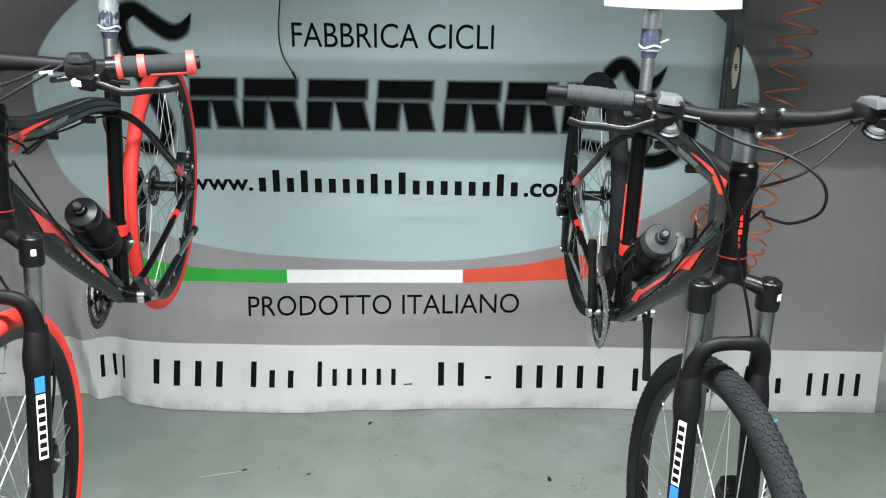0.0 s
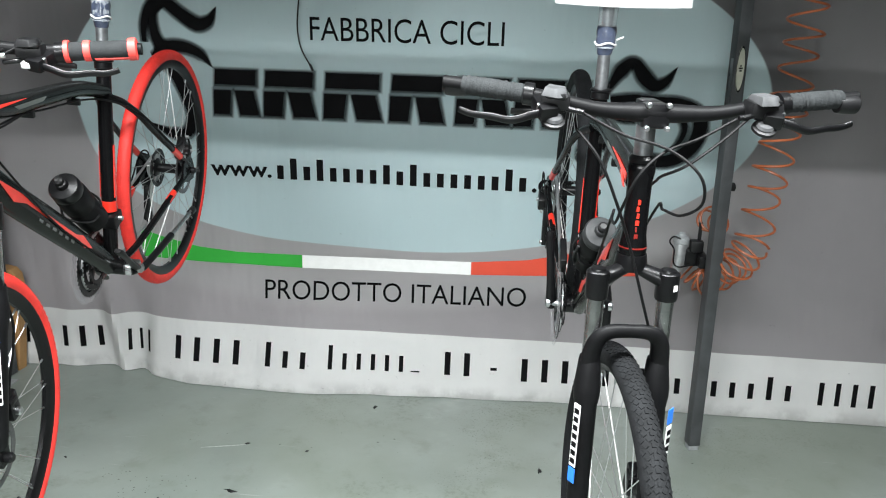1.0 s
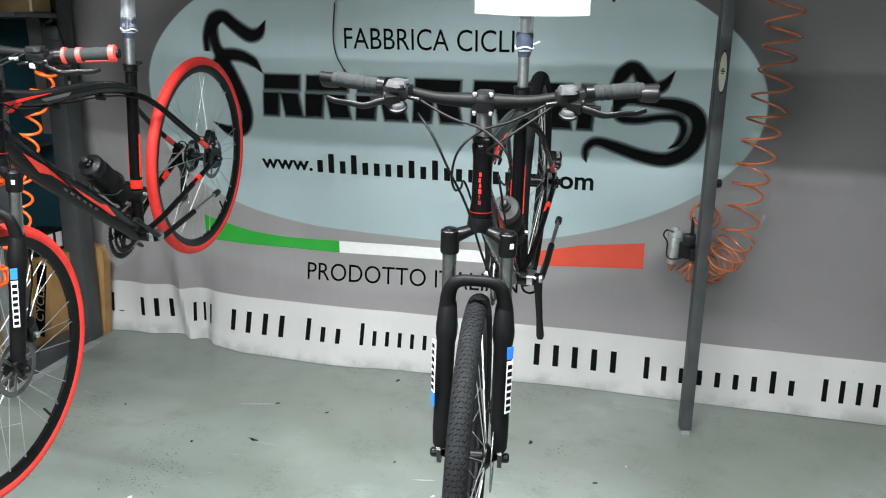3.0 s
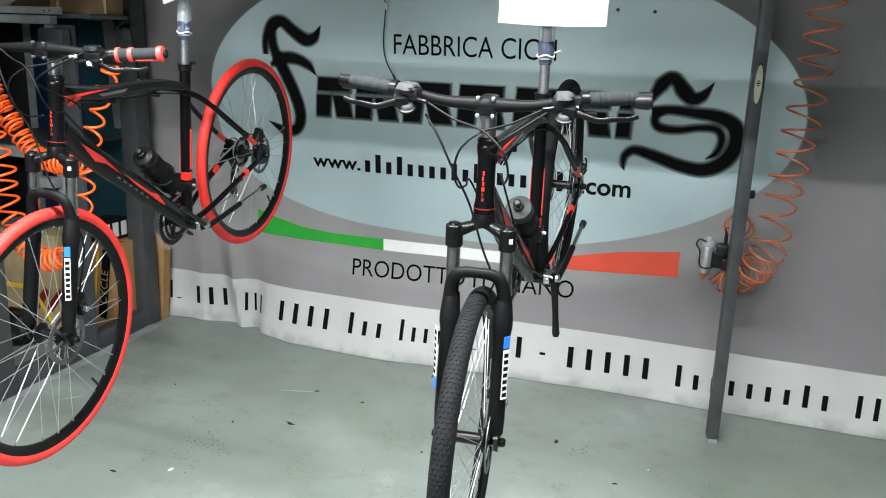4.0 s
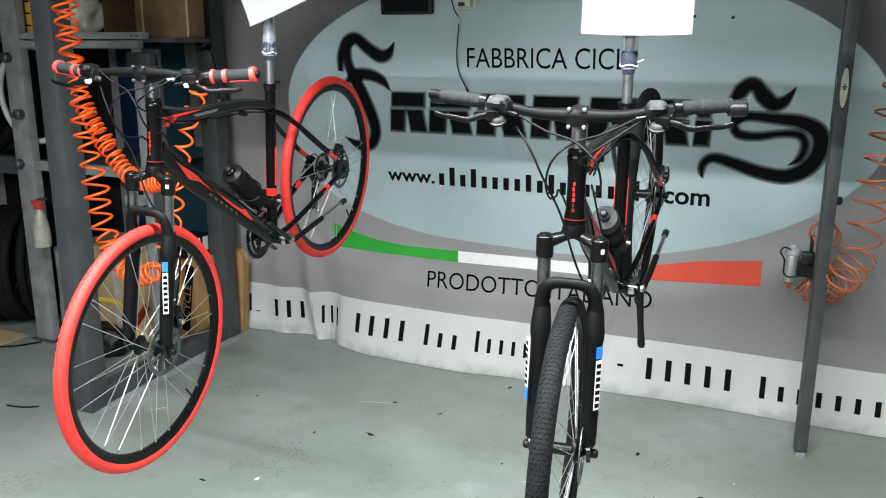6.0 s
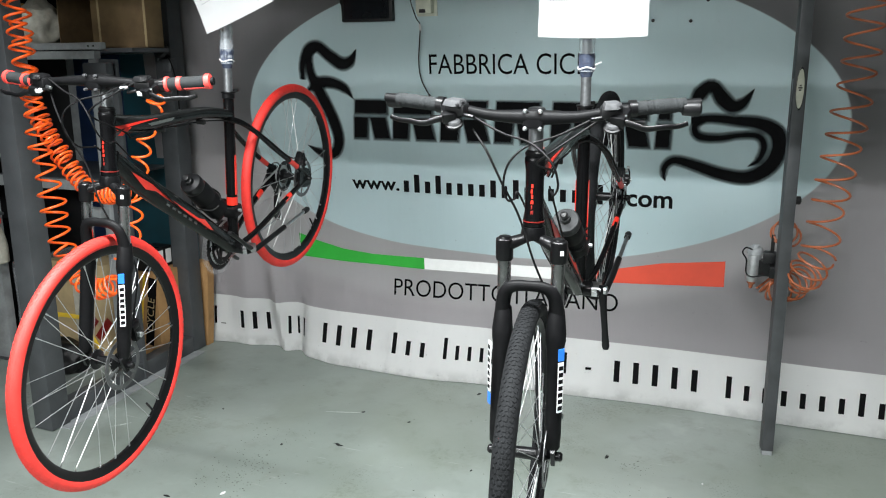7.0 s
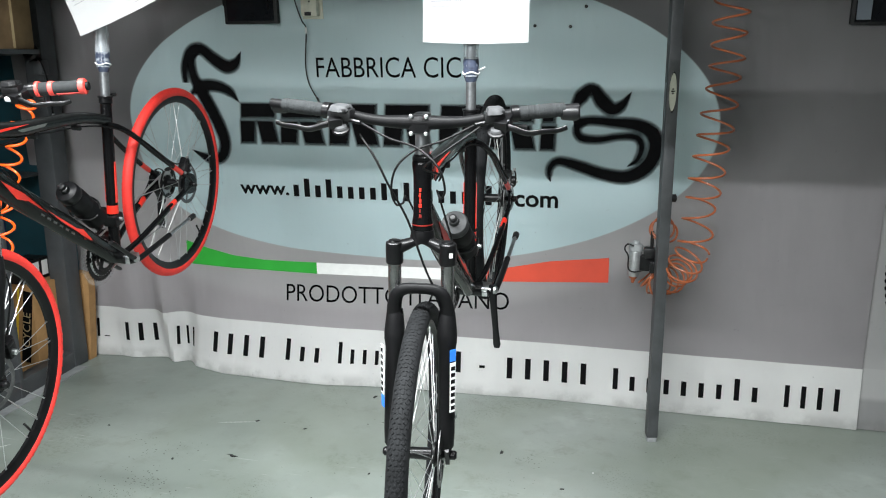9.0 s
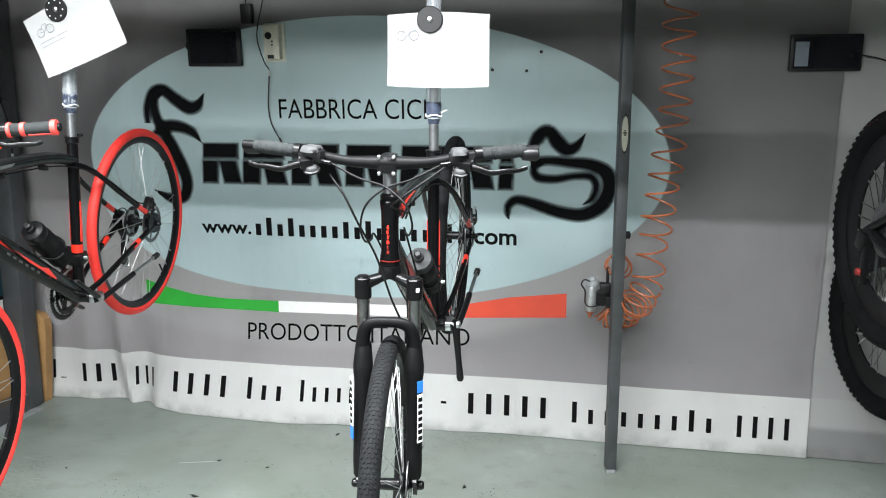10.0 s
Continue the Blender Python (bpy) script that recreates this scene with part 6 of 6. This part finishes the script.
outline = [(-1.450, 0.0), (-1.326, 0.0), (-1.312, 0.12), (-1.298, 0.30), (-1.290, 0.40), (-1.296, 0.445), (-1.318, 0.470), (-1.360, 0.478), (-1.450, 0.474)]
part("parcel_body", add_plate(bmesh.new(), outline, -0.135, -0.085), M_CARD3, parcel)
part("parcel_flap", add_plate(bmesh.new(), [(-1.449, 0.30), (-1.330, 0.31), (-1.318, 0.46), (-1.449, 0.468)], -0.138, -0.1355), M_CARD3, parcel)
box_dark = carton("parts_box", (-1.575, -0.40, 0.4735), (-1.45, -0.21, 0.58), M_PLASTIC, "black printed parts box lying on a carton", "box", tape=False)
for k in range(3):
    part("box_print", add_box(bmesh.new(), (-1.4505, -0.385 + 0.06 * k, 0.49), (-1.4485, -0.345 + 0.06 * k, 0.565)), M_WHITE, box_dark)
strap = tagged(empty("yellow_strap"), "yellow packing strap hanging on a cardboard carton", "strap")
sweep("strap_band", smooth_path([(-1.98, -0.566, 0.236), (-1.867, -0.567, 0.241), (-1.778, -0.567, 0.236), (-1.743, -0.567, 0.20), (-1.70, -0.567, 0.135), (-1.66, -0.567, 0.07)], 5), 0.012, M_YELLOW, strap, "", seg=6, flat=0.15, up=(0, 0, 1))
lumpy("parts_bag", (-1.75, -0.70, 0.0), (0.12, 0.09, 0.10), M_PLASTIC, "dark plastic bag of parts on the floor", "bag", 9)

spray = tagged(empty("spray_bottle"), "cloudy white spray bottle with a red nozzle hung on the upright", "spray bottle")
sm2 = Matrix.Translation((-2.09, -0.735, 0.545))
lathe("bottle_body", [(0.034, 0), (0.042, 0.006), (0.042, 0.09), (0.034, 0.14), (0.018, 0.185), (0.014, 0.20)], M_BAG, spray, "", 24, sm2)
part("nozzle", add_box(add_box(bmesh.new(), (-0.02, -0.016, 0.20), (0.02, 0.016, 0.235), sm2, 0.005), (-0.045, -0.010, 0.222), (0.02, 0.010, 0.245), sm2, 0.004), M_GRIPRED, spray, "red spray nozzle", smooth=True)
box("hook", (-2.10, -0.74, 0.785), (-2.08, -0.69, 0.80), M_STEEL, spray)

# ---- stored tyres on the far left ----
def loose_tyre(stack, m, r, tr, mt=M_RUBBER, label=""):
    return lathe("tyre", [(r - tr + tr * math.cos(a), tr * math.sin(a)) for a in (2 * math.pi * k / 12 for k in range(12))], mt, stack, label, 64, m, True)


rng = random.Random(21)
hung = tagged(empty("tyre_stack"), "stack of black bicycle tyres hung on the shelving", "tyres")
for k in range(6):
    loose_tyre(hung, Matrix.Translation((-2.72 + 0.02 * rng.uniform(-1, 1), -0.53 + 0.058 * k, 1.29 + 0.015 * rng.uniform(-1, 1))) @ pose(0, 0, 0, 90, 6 * rng.uniform(-1, 1), 0), 0.325, 0.026)
loose_tyre(hung, Matrix.Translation((-2.19, -0.61, 1.315)) @ pose(0, 0, 0, 90, 0, 0), 0.255, 0.015, M_REFLECT, "thin white tube hung over the black tyres")
rod("tyre_hook", (-2.72, -0.70, 1.575), (-2.72, -0.02, 1.575), 0.012, M_STEEL, hung, "", 10)
stood = tagged(empty("tyre_row"), "row of black bicycle tyres standing on the floor", "tyres")
for k in range(9):
    loose_tyre(stood, Matrix.Translation((-2.50 - 0.037 * k, -0.37 - 0.029 * k, 0.343)) @ pose(0, 0, 0, 90, 0, 118 + 4 * rng.uniform(-1, 1)), 0.34 - 0.006 * rng.random(), 0.024)
lumpy("red_sack", (-2.95, -0.78, 0.0), (0.16, 0.12, 0.16), M_REDPAINT, "dark red sack beside the stored tyres", "sack", 14)
tagged(box("cardboard_sheet", (-3.2, -0.98, 0.0), (-2.36, -0.68, 0.006), M_CARD, None, "", 0.0), "flattened cardboard sheet lying on the floor", "cardboard")
cordf = tagged(empty("loose_cord"), "thin black cord lying on the floor", "cord")
sweep("cord", smooth_path([(-2.62, -0.98, 0.006), (-2.40, -0.90, 0.006), (-2.28, -0.84, 0.006), (-2.20, -0.73, 0.006)], 6), 0.005, M_PLASTIC, cordf, "", seg=6)
cordg = tagged(empty("loose_cord"), "short black cord lying on the floor", "cord")
sweep("cord", smooth_path([(-1.66, -1.36, 0.004), (-1.58, -1.345, 0.004), (-1.52, -1.31, 0.004)], 6), 0.004, M_PLASTIC, cordg, "", seg=6)

# ---- clamp lamp by the left rear upright ----
cl = tagged(empty("clamp_lamp"), "small black clamp lamp with a dangling cable on the upright", "lamp")
part("clamp", add_box(bmesh.new(), (-1.35, -0.285, 1.48), (-1.30, -0.235, 1.545), None, 0.006), M_STEEL, cl, "", smooth=True)
lathe("lamp_head", [(0.018, -0.03), (0.036, -0.02), (0.040, 0.012), (0.032, 0.024), (0.012, 0.03)], M_PLASTIC, cl, "", 22, Matrix.Translation((-1.355, -0.275, 1.582)) @ pose(0, 0, 0, 70, 20, 0))
sweep("lamp_cable", smooth_path([(-1.34, -0.28, 1.565), (-1.30, -0.285, 1.535), (-1.275, -0.285, 1.45), (-1.268, -0.285, 1.36), (-1.265, -0.285, 1.30)], 6), 0.0045, M_PLASTIC, cl, "", seg=7)
rod("cable_end", (-1.265, -0.285, 1.30), (-1.264, -0.285, 1.275), 0.006, M_ALU, cl, "", 10)
rod("lamp_stem", (-1.395, -0.262, 1.54), (-1.36, -0.272, 1.58), 0.008, M_STEEL, cl, "", 10)

# grey device and small box fixed to the frame, behind the bars
dev = tagged(empty("grey_regulator"), "small grey boxed regulator on the shelving upright", "regulator")
part("device_body", add_box(bmesh.new(), (-1.425, -0.725, 1.42), (-1.285, -0.676, 1.530), None, 0.010), M_STEEL, dev, "", smooth=True)
dev2 = tagged(empty("grey_connector"), "pale grey hose connector box on the shelving upright", "connector")
part("connector_body", add_box(bmesh.new(), (-1.50, -0.735, 0.815), (-1.40, -0.676, 0.862), None, 0.006), M_STEEL_L, dev2, "", smooth=True)

# ---- bright orange coiled hoses on the left ----
oh = tagged(empty("coiled_air_hose"), "bright orange coiled air hose hanging from above", "air hose", "coiled air hoses")
strand_a = [(-1.068, -1.360, 2.25), (-1.068, -1.360, 1.95)] + [(-1.068, -1.360, 1.742), (-1.059, -1.360, 1.623), (-1.050, -1.360, 1.502), (-1.026, -1.360, 1.359), (-1.016, -1.360, 1.234), (-1.000, -1.360, 1.107), (-0.984, -1.360, 0.979), (-0.965, -1.360, 0.848)]
sweep("hose_coil", coil_path(strand_a, 0.040, 20, 16, 7, 0.22), 0.0050, M_ORANGE, oh, "", seg=8)
sweep("hose_coil", coil_path([(-0.965, -1.360, 0.848), (-0.907, -1.360, 0.742), (-0.812, -1.360, 0.704), (-0.717, -1.360, 0.736)], 0.036, 12, 14, 8, 0.2), 0.0050, M_ORANGE, oh, "", seg=8)
strand_b = [(-0.711, -1.360, 0.741), (-0.666, -1.360, 0.854), (-0.613, -1.360, 0.943), (-0.590, -1.360, 1.059), (-0.558, -1.360, 1.173), (-0.522, -1.360, 1.273), (-0.475, -1.360, 1.372), (-0.445, -1.360, 1.430)]
sweep("hose_coil", coil_path(strand_b, 0.028, 10, 16, 9, 0.15), 0.0046, M_ORANGE, oh, "", seg=8)
rod("hose_anchor", (-1.068, -1.360, 2.24), (-1.068, -1.360, 3.2), 0.012, M_STEEL, oh, "steel air pipe", 12)
oh2 = tagged(empty("coiled_air_hose"), "bright orange coiled air hose draped sideways in tight turns", "air hose", "coiled air hoses")
strand_c = [(-1.109, -1.300, 1.501), (-1.082, -1.300, 1.354), (-1.029, -1.300, 1.260), (-0.968, -1.300, 1.177), (-0.894, -1.300, 1.094), (-0.827, -1.300, 1.062), (-0.745, -1.300, 1.061), (-0.662, -1.300, 1.072)]
sweep("hose_coil", coil_path(strand_c, 0.032, 30, 14, 10, 0.15), 0.0050, M_ORANGE, oh2, "", seg=8)
sweep("hose_coil", coil_path([(-1.095, -1.310, 2.32), (-1.10, -1.308, 2.05), (-1.105, -1.304, 1.75), strand_c[0]], 0.034, 11, 16, 12, 0.2), 0.0050, M_ORANGE, oh2, "", seg=8)

# ---- mountain bicycle at the far right ----
def mountain_bike(rear, front):
    rear, front = Vector(rear), Vector(front)
    d = (front - rear).normalized()
    left = Vector((0, 0, 1)).cross(d).normalized()
    up = d.cross(left)
    rot = Matrix((d, left, up)).transposed().to_4x4()
    b = tagged(empty("mountain_bicycle", Matrix.Translation(rear) @ rot), "black mountain bicycle with wide knobbly tyres hung on a pole", "bicycle", "bicycles hung on poles")
    base = (front - rear).length
    wheel(b, Vector((0, 0, 0)), Matrix(), 0.365, M_FATRUB, False, 2, M_BLACKM, 0.036, 0.085, M_BLACKM)
    wheel(b, Vector((base, 0, 0)), Matrix(), 0.365, M_FATRUB, True, 2, M_BLACKM, 0.036, 0.085, M_BLACKM)
    fr = empty("frame")
    fr.parent = b
    bbk, seat, head = Vector((0.43, 0, -0.02)), Vector((0.30, 0, 0.42)), Vector((base - 0.24, 0, 0.50))
    low = Vector((base - 0.20, 0, 0.40))
    for nm, a, c, r in (("seat_tube", bbk, seat, 0.018), ("down_tube", bbk, low, 0.030), ("top_tube", seat + Vector((0.02, 0, -0.06)), head, 0.022), ("head_tube", low - Vector((-0.01, 0, 0.03)), head + Vector((-0.01, 0, 0.03)), 0.024)):
        rod(nm, a, c, r, M_BLACK, fr, "", 18)
    for s in (1, -1):
        rod("chain_stay", (0, s * 0.07, 0), bbk + Vector((-0.02, s * 0.03, 0)), 0.018, M_BLACK, fr, "", 10)
        rod("seat_stay", (0, s * 0.07, 0), seat + Vector((0.02, s * 0.012, -0.08)), 0.015, M_BLACK, fr, "", 10)
        rod("fork_leg", (base, s * 0.06, 0), low + Vector((0.01, s * 0.06, -0.04)), 0.020, M_BLACKM, fr, "", 16)
        lathe("axle_nut", [(0.011, 0), (0.012, 0.004), (0.008, 0.014)], M_BLACKM, fr, "", 12, Matrix.Translation((0, s * 0.072, 0)) @ pose(0, 0, 0, -90 * s))
    rod("fork_crown", low + Vector((0.01, 0.07, -0.03)), low + Vector((0.01, -0.07, -0.03)), 0.022, M_BLACKM, fr, "", 16)
    hubm = pose(0, 0, 0, 90)
    for k in range(9):
        r = 0.026 + 0.0075 * k
        lathe("sprocket", [(r - 0.012, 0.055 - 0.004 * k), (r, 0.055 - 0.004 * k), (r, 0.0565 - 0.004 * k), (r - 0.012, 0.0565 - 0.004 * k)], M_DISC, b, "", 30, hubm, True)
    part("rear_derailleur", add_box(add_box(bmesh.new(), (-0.03, -0.09, -0.07), (0.02, -0.06, -0.01), None, 0.006), (-0.01, -0.085, -0.17), (0.012, -0.068, -0.05), pose(0, 0, 0, 0, -20, 0), 0.004), M_BLACKM, b, "black rear derailleur", smooth=True)
    lathe("red_cap", [(0.010, 0), (0.012, 0.004), (0.010, 0.012)], M_REDDIM, b, "red end cap", 14, Matrix.Translation((0.05, -0.09, -0.12)) @ pose(0, 0, 0, 90))
    post_top = seat + (seat - bbk).normalized() * 0.15
    rod("seatpost", seat, post_top, 0.0145, M_CHROME, b, "chrome seatpost", 18)
    for k in range(14):
        a = 2.2 + 0.075 * k
        q = Matrix.Translation((0.336 * math.cos(a), -0.0322, 0.336 * math.sin(a)))
        part("tyre_mark", add_box(bmesh.new(), (-0.006, -0.0012, -0.007), (0.006, 0.001, 0.007), q @ Matrix.Rotation(-a, 4, "Y")), M_GREYCAP if k > 2 else M_REDDIM, b)
    return b, post_top


mtb, mtb_post = mountain_bike((2.364, -1.0, 1.169), (2.524, -2.02, 0.802))
mp = mtb.matrix_world @ mtb_post
hp = tagged(empty("hanging_pole"), "bare steel hanging pole clamped to a seatpost", "pole", "poles that hold the bicycles")
rod("pole_tube", mp - Vector((0, 0, 0.04)), (mp.x, mp.y, 3.2), 0.018, M_ALU, hp, "", 16)

fat = tagged(empty("spare_wheel", Matrix.Translation((2.555, -0.42, 0.733)) @ Matrix.Rotation(radians(105), 4, "Z")), "spare black wheel with a wide knobbly tyre hung on a chain", "wheel")
wheel(fat, Vector((0, 0, 0)), Matrix(), 0.365, M_FATRUB, True, 2, M_BLACKM, 0.040, 0.095, M_BLACKM)
rod("hanging_chain", (0, 0.06, 0.0), (0, 0.06, 2.467), 0.006, M_STEEL, fat, "", 8)

# ---- overhead lamps and the added fill row ----
M_GLOW = bpy.data.materials.new("lamp_tube")
M_GLOW.use_nodes = True
M_GLOW.node_tree.nodes["Principled BSDF"].inputs["Emission Color"].default_value = (*LAMP_COLOR, 1)
M_GLOW.node_tree.nodes["Principled BSDF"].inputs["Emission Strength"].default_value = 4.0
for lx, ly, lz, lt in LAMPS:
    # tilted housings belong to the added fill row
    f = tagged(empty("ceiling_or_fill_lamp"), "long fluorescent tube lamp hung under the ceiling" if not lt else "added fill tube lamp out of view, tilted to the banner", "lamp", "fluorescent lamps")
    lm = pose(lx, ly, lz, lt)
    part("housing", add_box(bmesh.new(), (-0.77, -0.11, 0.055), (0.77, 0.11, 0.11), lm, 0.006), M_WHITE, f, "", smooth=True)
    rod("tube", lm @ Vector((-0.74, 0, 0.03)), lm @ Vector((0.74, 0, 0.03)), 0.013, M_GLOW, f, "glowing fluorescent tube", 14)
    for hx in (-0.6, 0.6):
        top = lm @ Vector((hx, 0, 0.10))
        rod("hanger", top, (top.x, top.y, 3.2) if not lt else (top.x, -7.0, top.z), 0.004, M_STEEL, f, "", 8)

# ---- litter and scuffs on the floor ----
rng = random.Random(40)
def fleck(x, y, r, mt, label, cat, stretch=1.0, thick=0.003):
    bm = bmesh.new()
    n = 9
    a0 = rng.uniform(0, 6)
    ring = [(x + r * (1 + 0.5 * rng.uniform(-1, 1)) * math.cos(a) * stretch * math.cos(a0) - r * 0.6 * math.sin(a) * math.sin(a0), y + r * (1 + 0.5 * rng.uniform(-1, 1)) * math.cos(a) * stretch * math.sin(a0) + r * 0.6 * math.sin(a) * math.cos(a0)) for a in (2 * math.pi * k / n for k in range(n))]
    lo = [bm.verts.new((px, py, 0.0004)) for px, py in ring]
    hi = [bm.verts.new((x + (px - x) * 0.7, y + (py - y) * 0.7, thick)) for px, py in ring]
    bm.faces.new(hi)
    for k in range(n):
        bm.faces.new((lo[k], lo[(k + 1) % n], hi[(k + 1) % n], hi[k]))
    return tagged(part("floor_litter", bm, mt, None, ""), label, cat, "litter on the floor")


for x, y, r, st in ((-0.062, -0.918, 0.012, 1.8), (-0.115, -0.600, 0.008, 1.4), (0.30, -0.22, 0.012, 1.2), (0.98, -0.62, 0.012, 1.5), (0.12, -0.62, 0.007, 1.6), (-0.28, -1.00, 0.007, 1.4), (0.52, -0.92, 0.006, 1.2), (1.25, -0.85, 0.006, 1.5), (-0.72, -0.80, 0.006, 1.3), (0.60, -1.35, 0.007, 1.6), (-0.44, -1.50, 0.009, 2.0)):
    fleck(x, y, r, M_PLASTIC, "small black crumb lying on the painted floor", "litter", st)
for x, y, r, st in ((-0.264, -1.409, 0.012, 1.0), (0.72, -1.10, 0.006, 1.4), (1.35, -0.70, 0.006, 1.0), (0.24, -1.75, 0.010, 2.6)):
    fleck(x, y, r, M_PAPER, "small white scrap lying on the painted floor", "litter", st)
SCRATCHES = ((-0.272, -0.656, -0.117, -0.608), (-1.066, -1.136, -1.000, -1.060), (0.62, -1.02, 0.70, -1.00))
DIRT = ((-0.29, -1.18, 0.07, 0.06, 110), (-0.37, -0.95, 0.06, 0.05, 26), (-0.31, -1.33, 0.08, 0.05, 100), (1.10, -0.66, 0.03, 0.03, 30), (-0.49, -0.88, 0.04, 0.03, 16), (-0.29, -0.90, 0.04, 0.04, 18),
        (1.09, -0.85, 0.03, 0.03, 12), (0.50, -1.20, 0.08, 0.06, 20), (0.4, -0.9, 0.9, 0.35, 70))
M_SCRATCH = mat("scraped_paint", (0.42, 0.44, 0.42), 0.6, vary=0.3, scale=60)
M_DIRT = mat("trodden_dirt", (0.085, 0.09, 0.078), 0.8, vary=0.4, scale=30, spec=0.15)
for xa, ya, xb, yb in SCRATCHES:
    d = Vector((xb - xa, yb - ya, 0))
    across = Vector((-d.y, d.x, 0)).normalized()
    bm = bmesh.new()
    rim = [Vector((xa, ya, 0)) + d * t + across * w * (1 + 0.4 * rng.uniform(-1, 1)) for t, w in ((0, 0.0006), (0.3, 0.0022), (0.7, 0.0016), (1, 0.0005), (0.8, -0.0014), (0.4, -0.0020))]
    lo = [bm.verts.new((q.x, q.y, 0.0003)) for q in rim]
    hi = [bm.verts.new((q.x, q.y, 0.0012)) for q in rim]
    bm.faces.new(hi)
    for k in range(6):
        bm.faces.new((lo[k], lo[(k + 1) % 6], hi[(k + 1) % 6], hi[k]))
    tagged(part("floor_scratch", bm, M_SCRATCH, None, ""), "thin pale scratch across the painted floor", "scratch", "scratches on the floor")

# trodden dirt: small dark chips in loose patches
bm = bmesh.new()
for cx, cy, sx, sy, count in DIRT:
    for _ in range(count):
        x, y, r = rng.gauss(cx, sx), rng.gauss(cy, sy), rng.uniform(0.0008, 0.0040) * rng.uniform(0.5, 1.0)
        a0 = rng.uniform(0, 6.3)
        top = [bm.verts.new((x + r * rng.uniform(0.5, 1.3) * math.cos(a0 + k * 1.2566), y + r * rng.uniform(0.3, 0.9) * math.sin(a0 + k * 1.2566), 0.0009)) for k in range(5)]
        low = [bm.verts.new((v.co.x + (v.co.x - x) * 0.2, v.co.y + (v.co.y - y) * 0.2, 0.0002)) for v in top]
        bm.faces.new(top)
        for k in range(5):
            bm.faces.new((low[k], low[(k + 1) % 5], top[(k + 1) % 5], top[k]))
tagged(part("floor_dirt", bm, M_DIRT, None, "", normals=False), "scattered dark chips of trodden dirt on the floor", "dirt", kind="stuff")
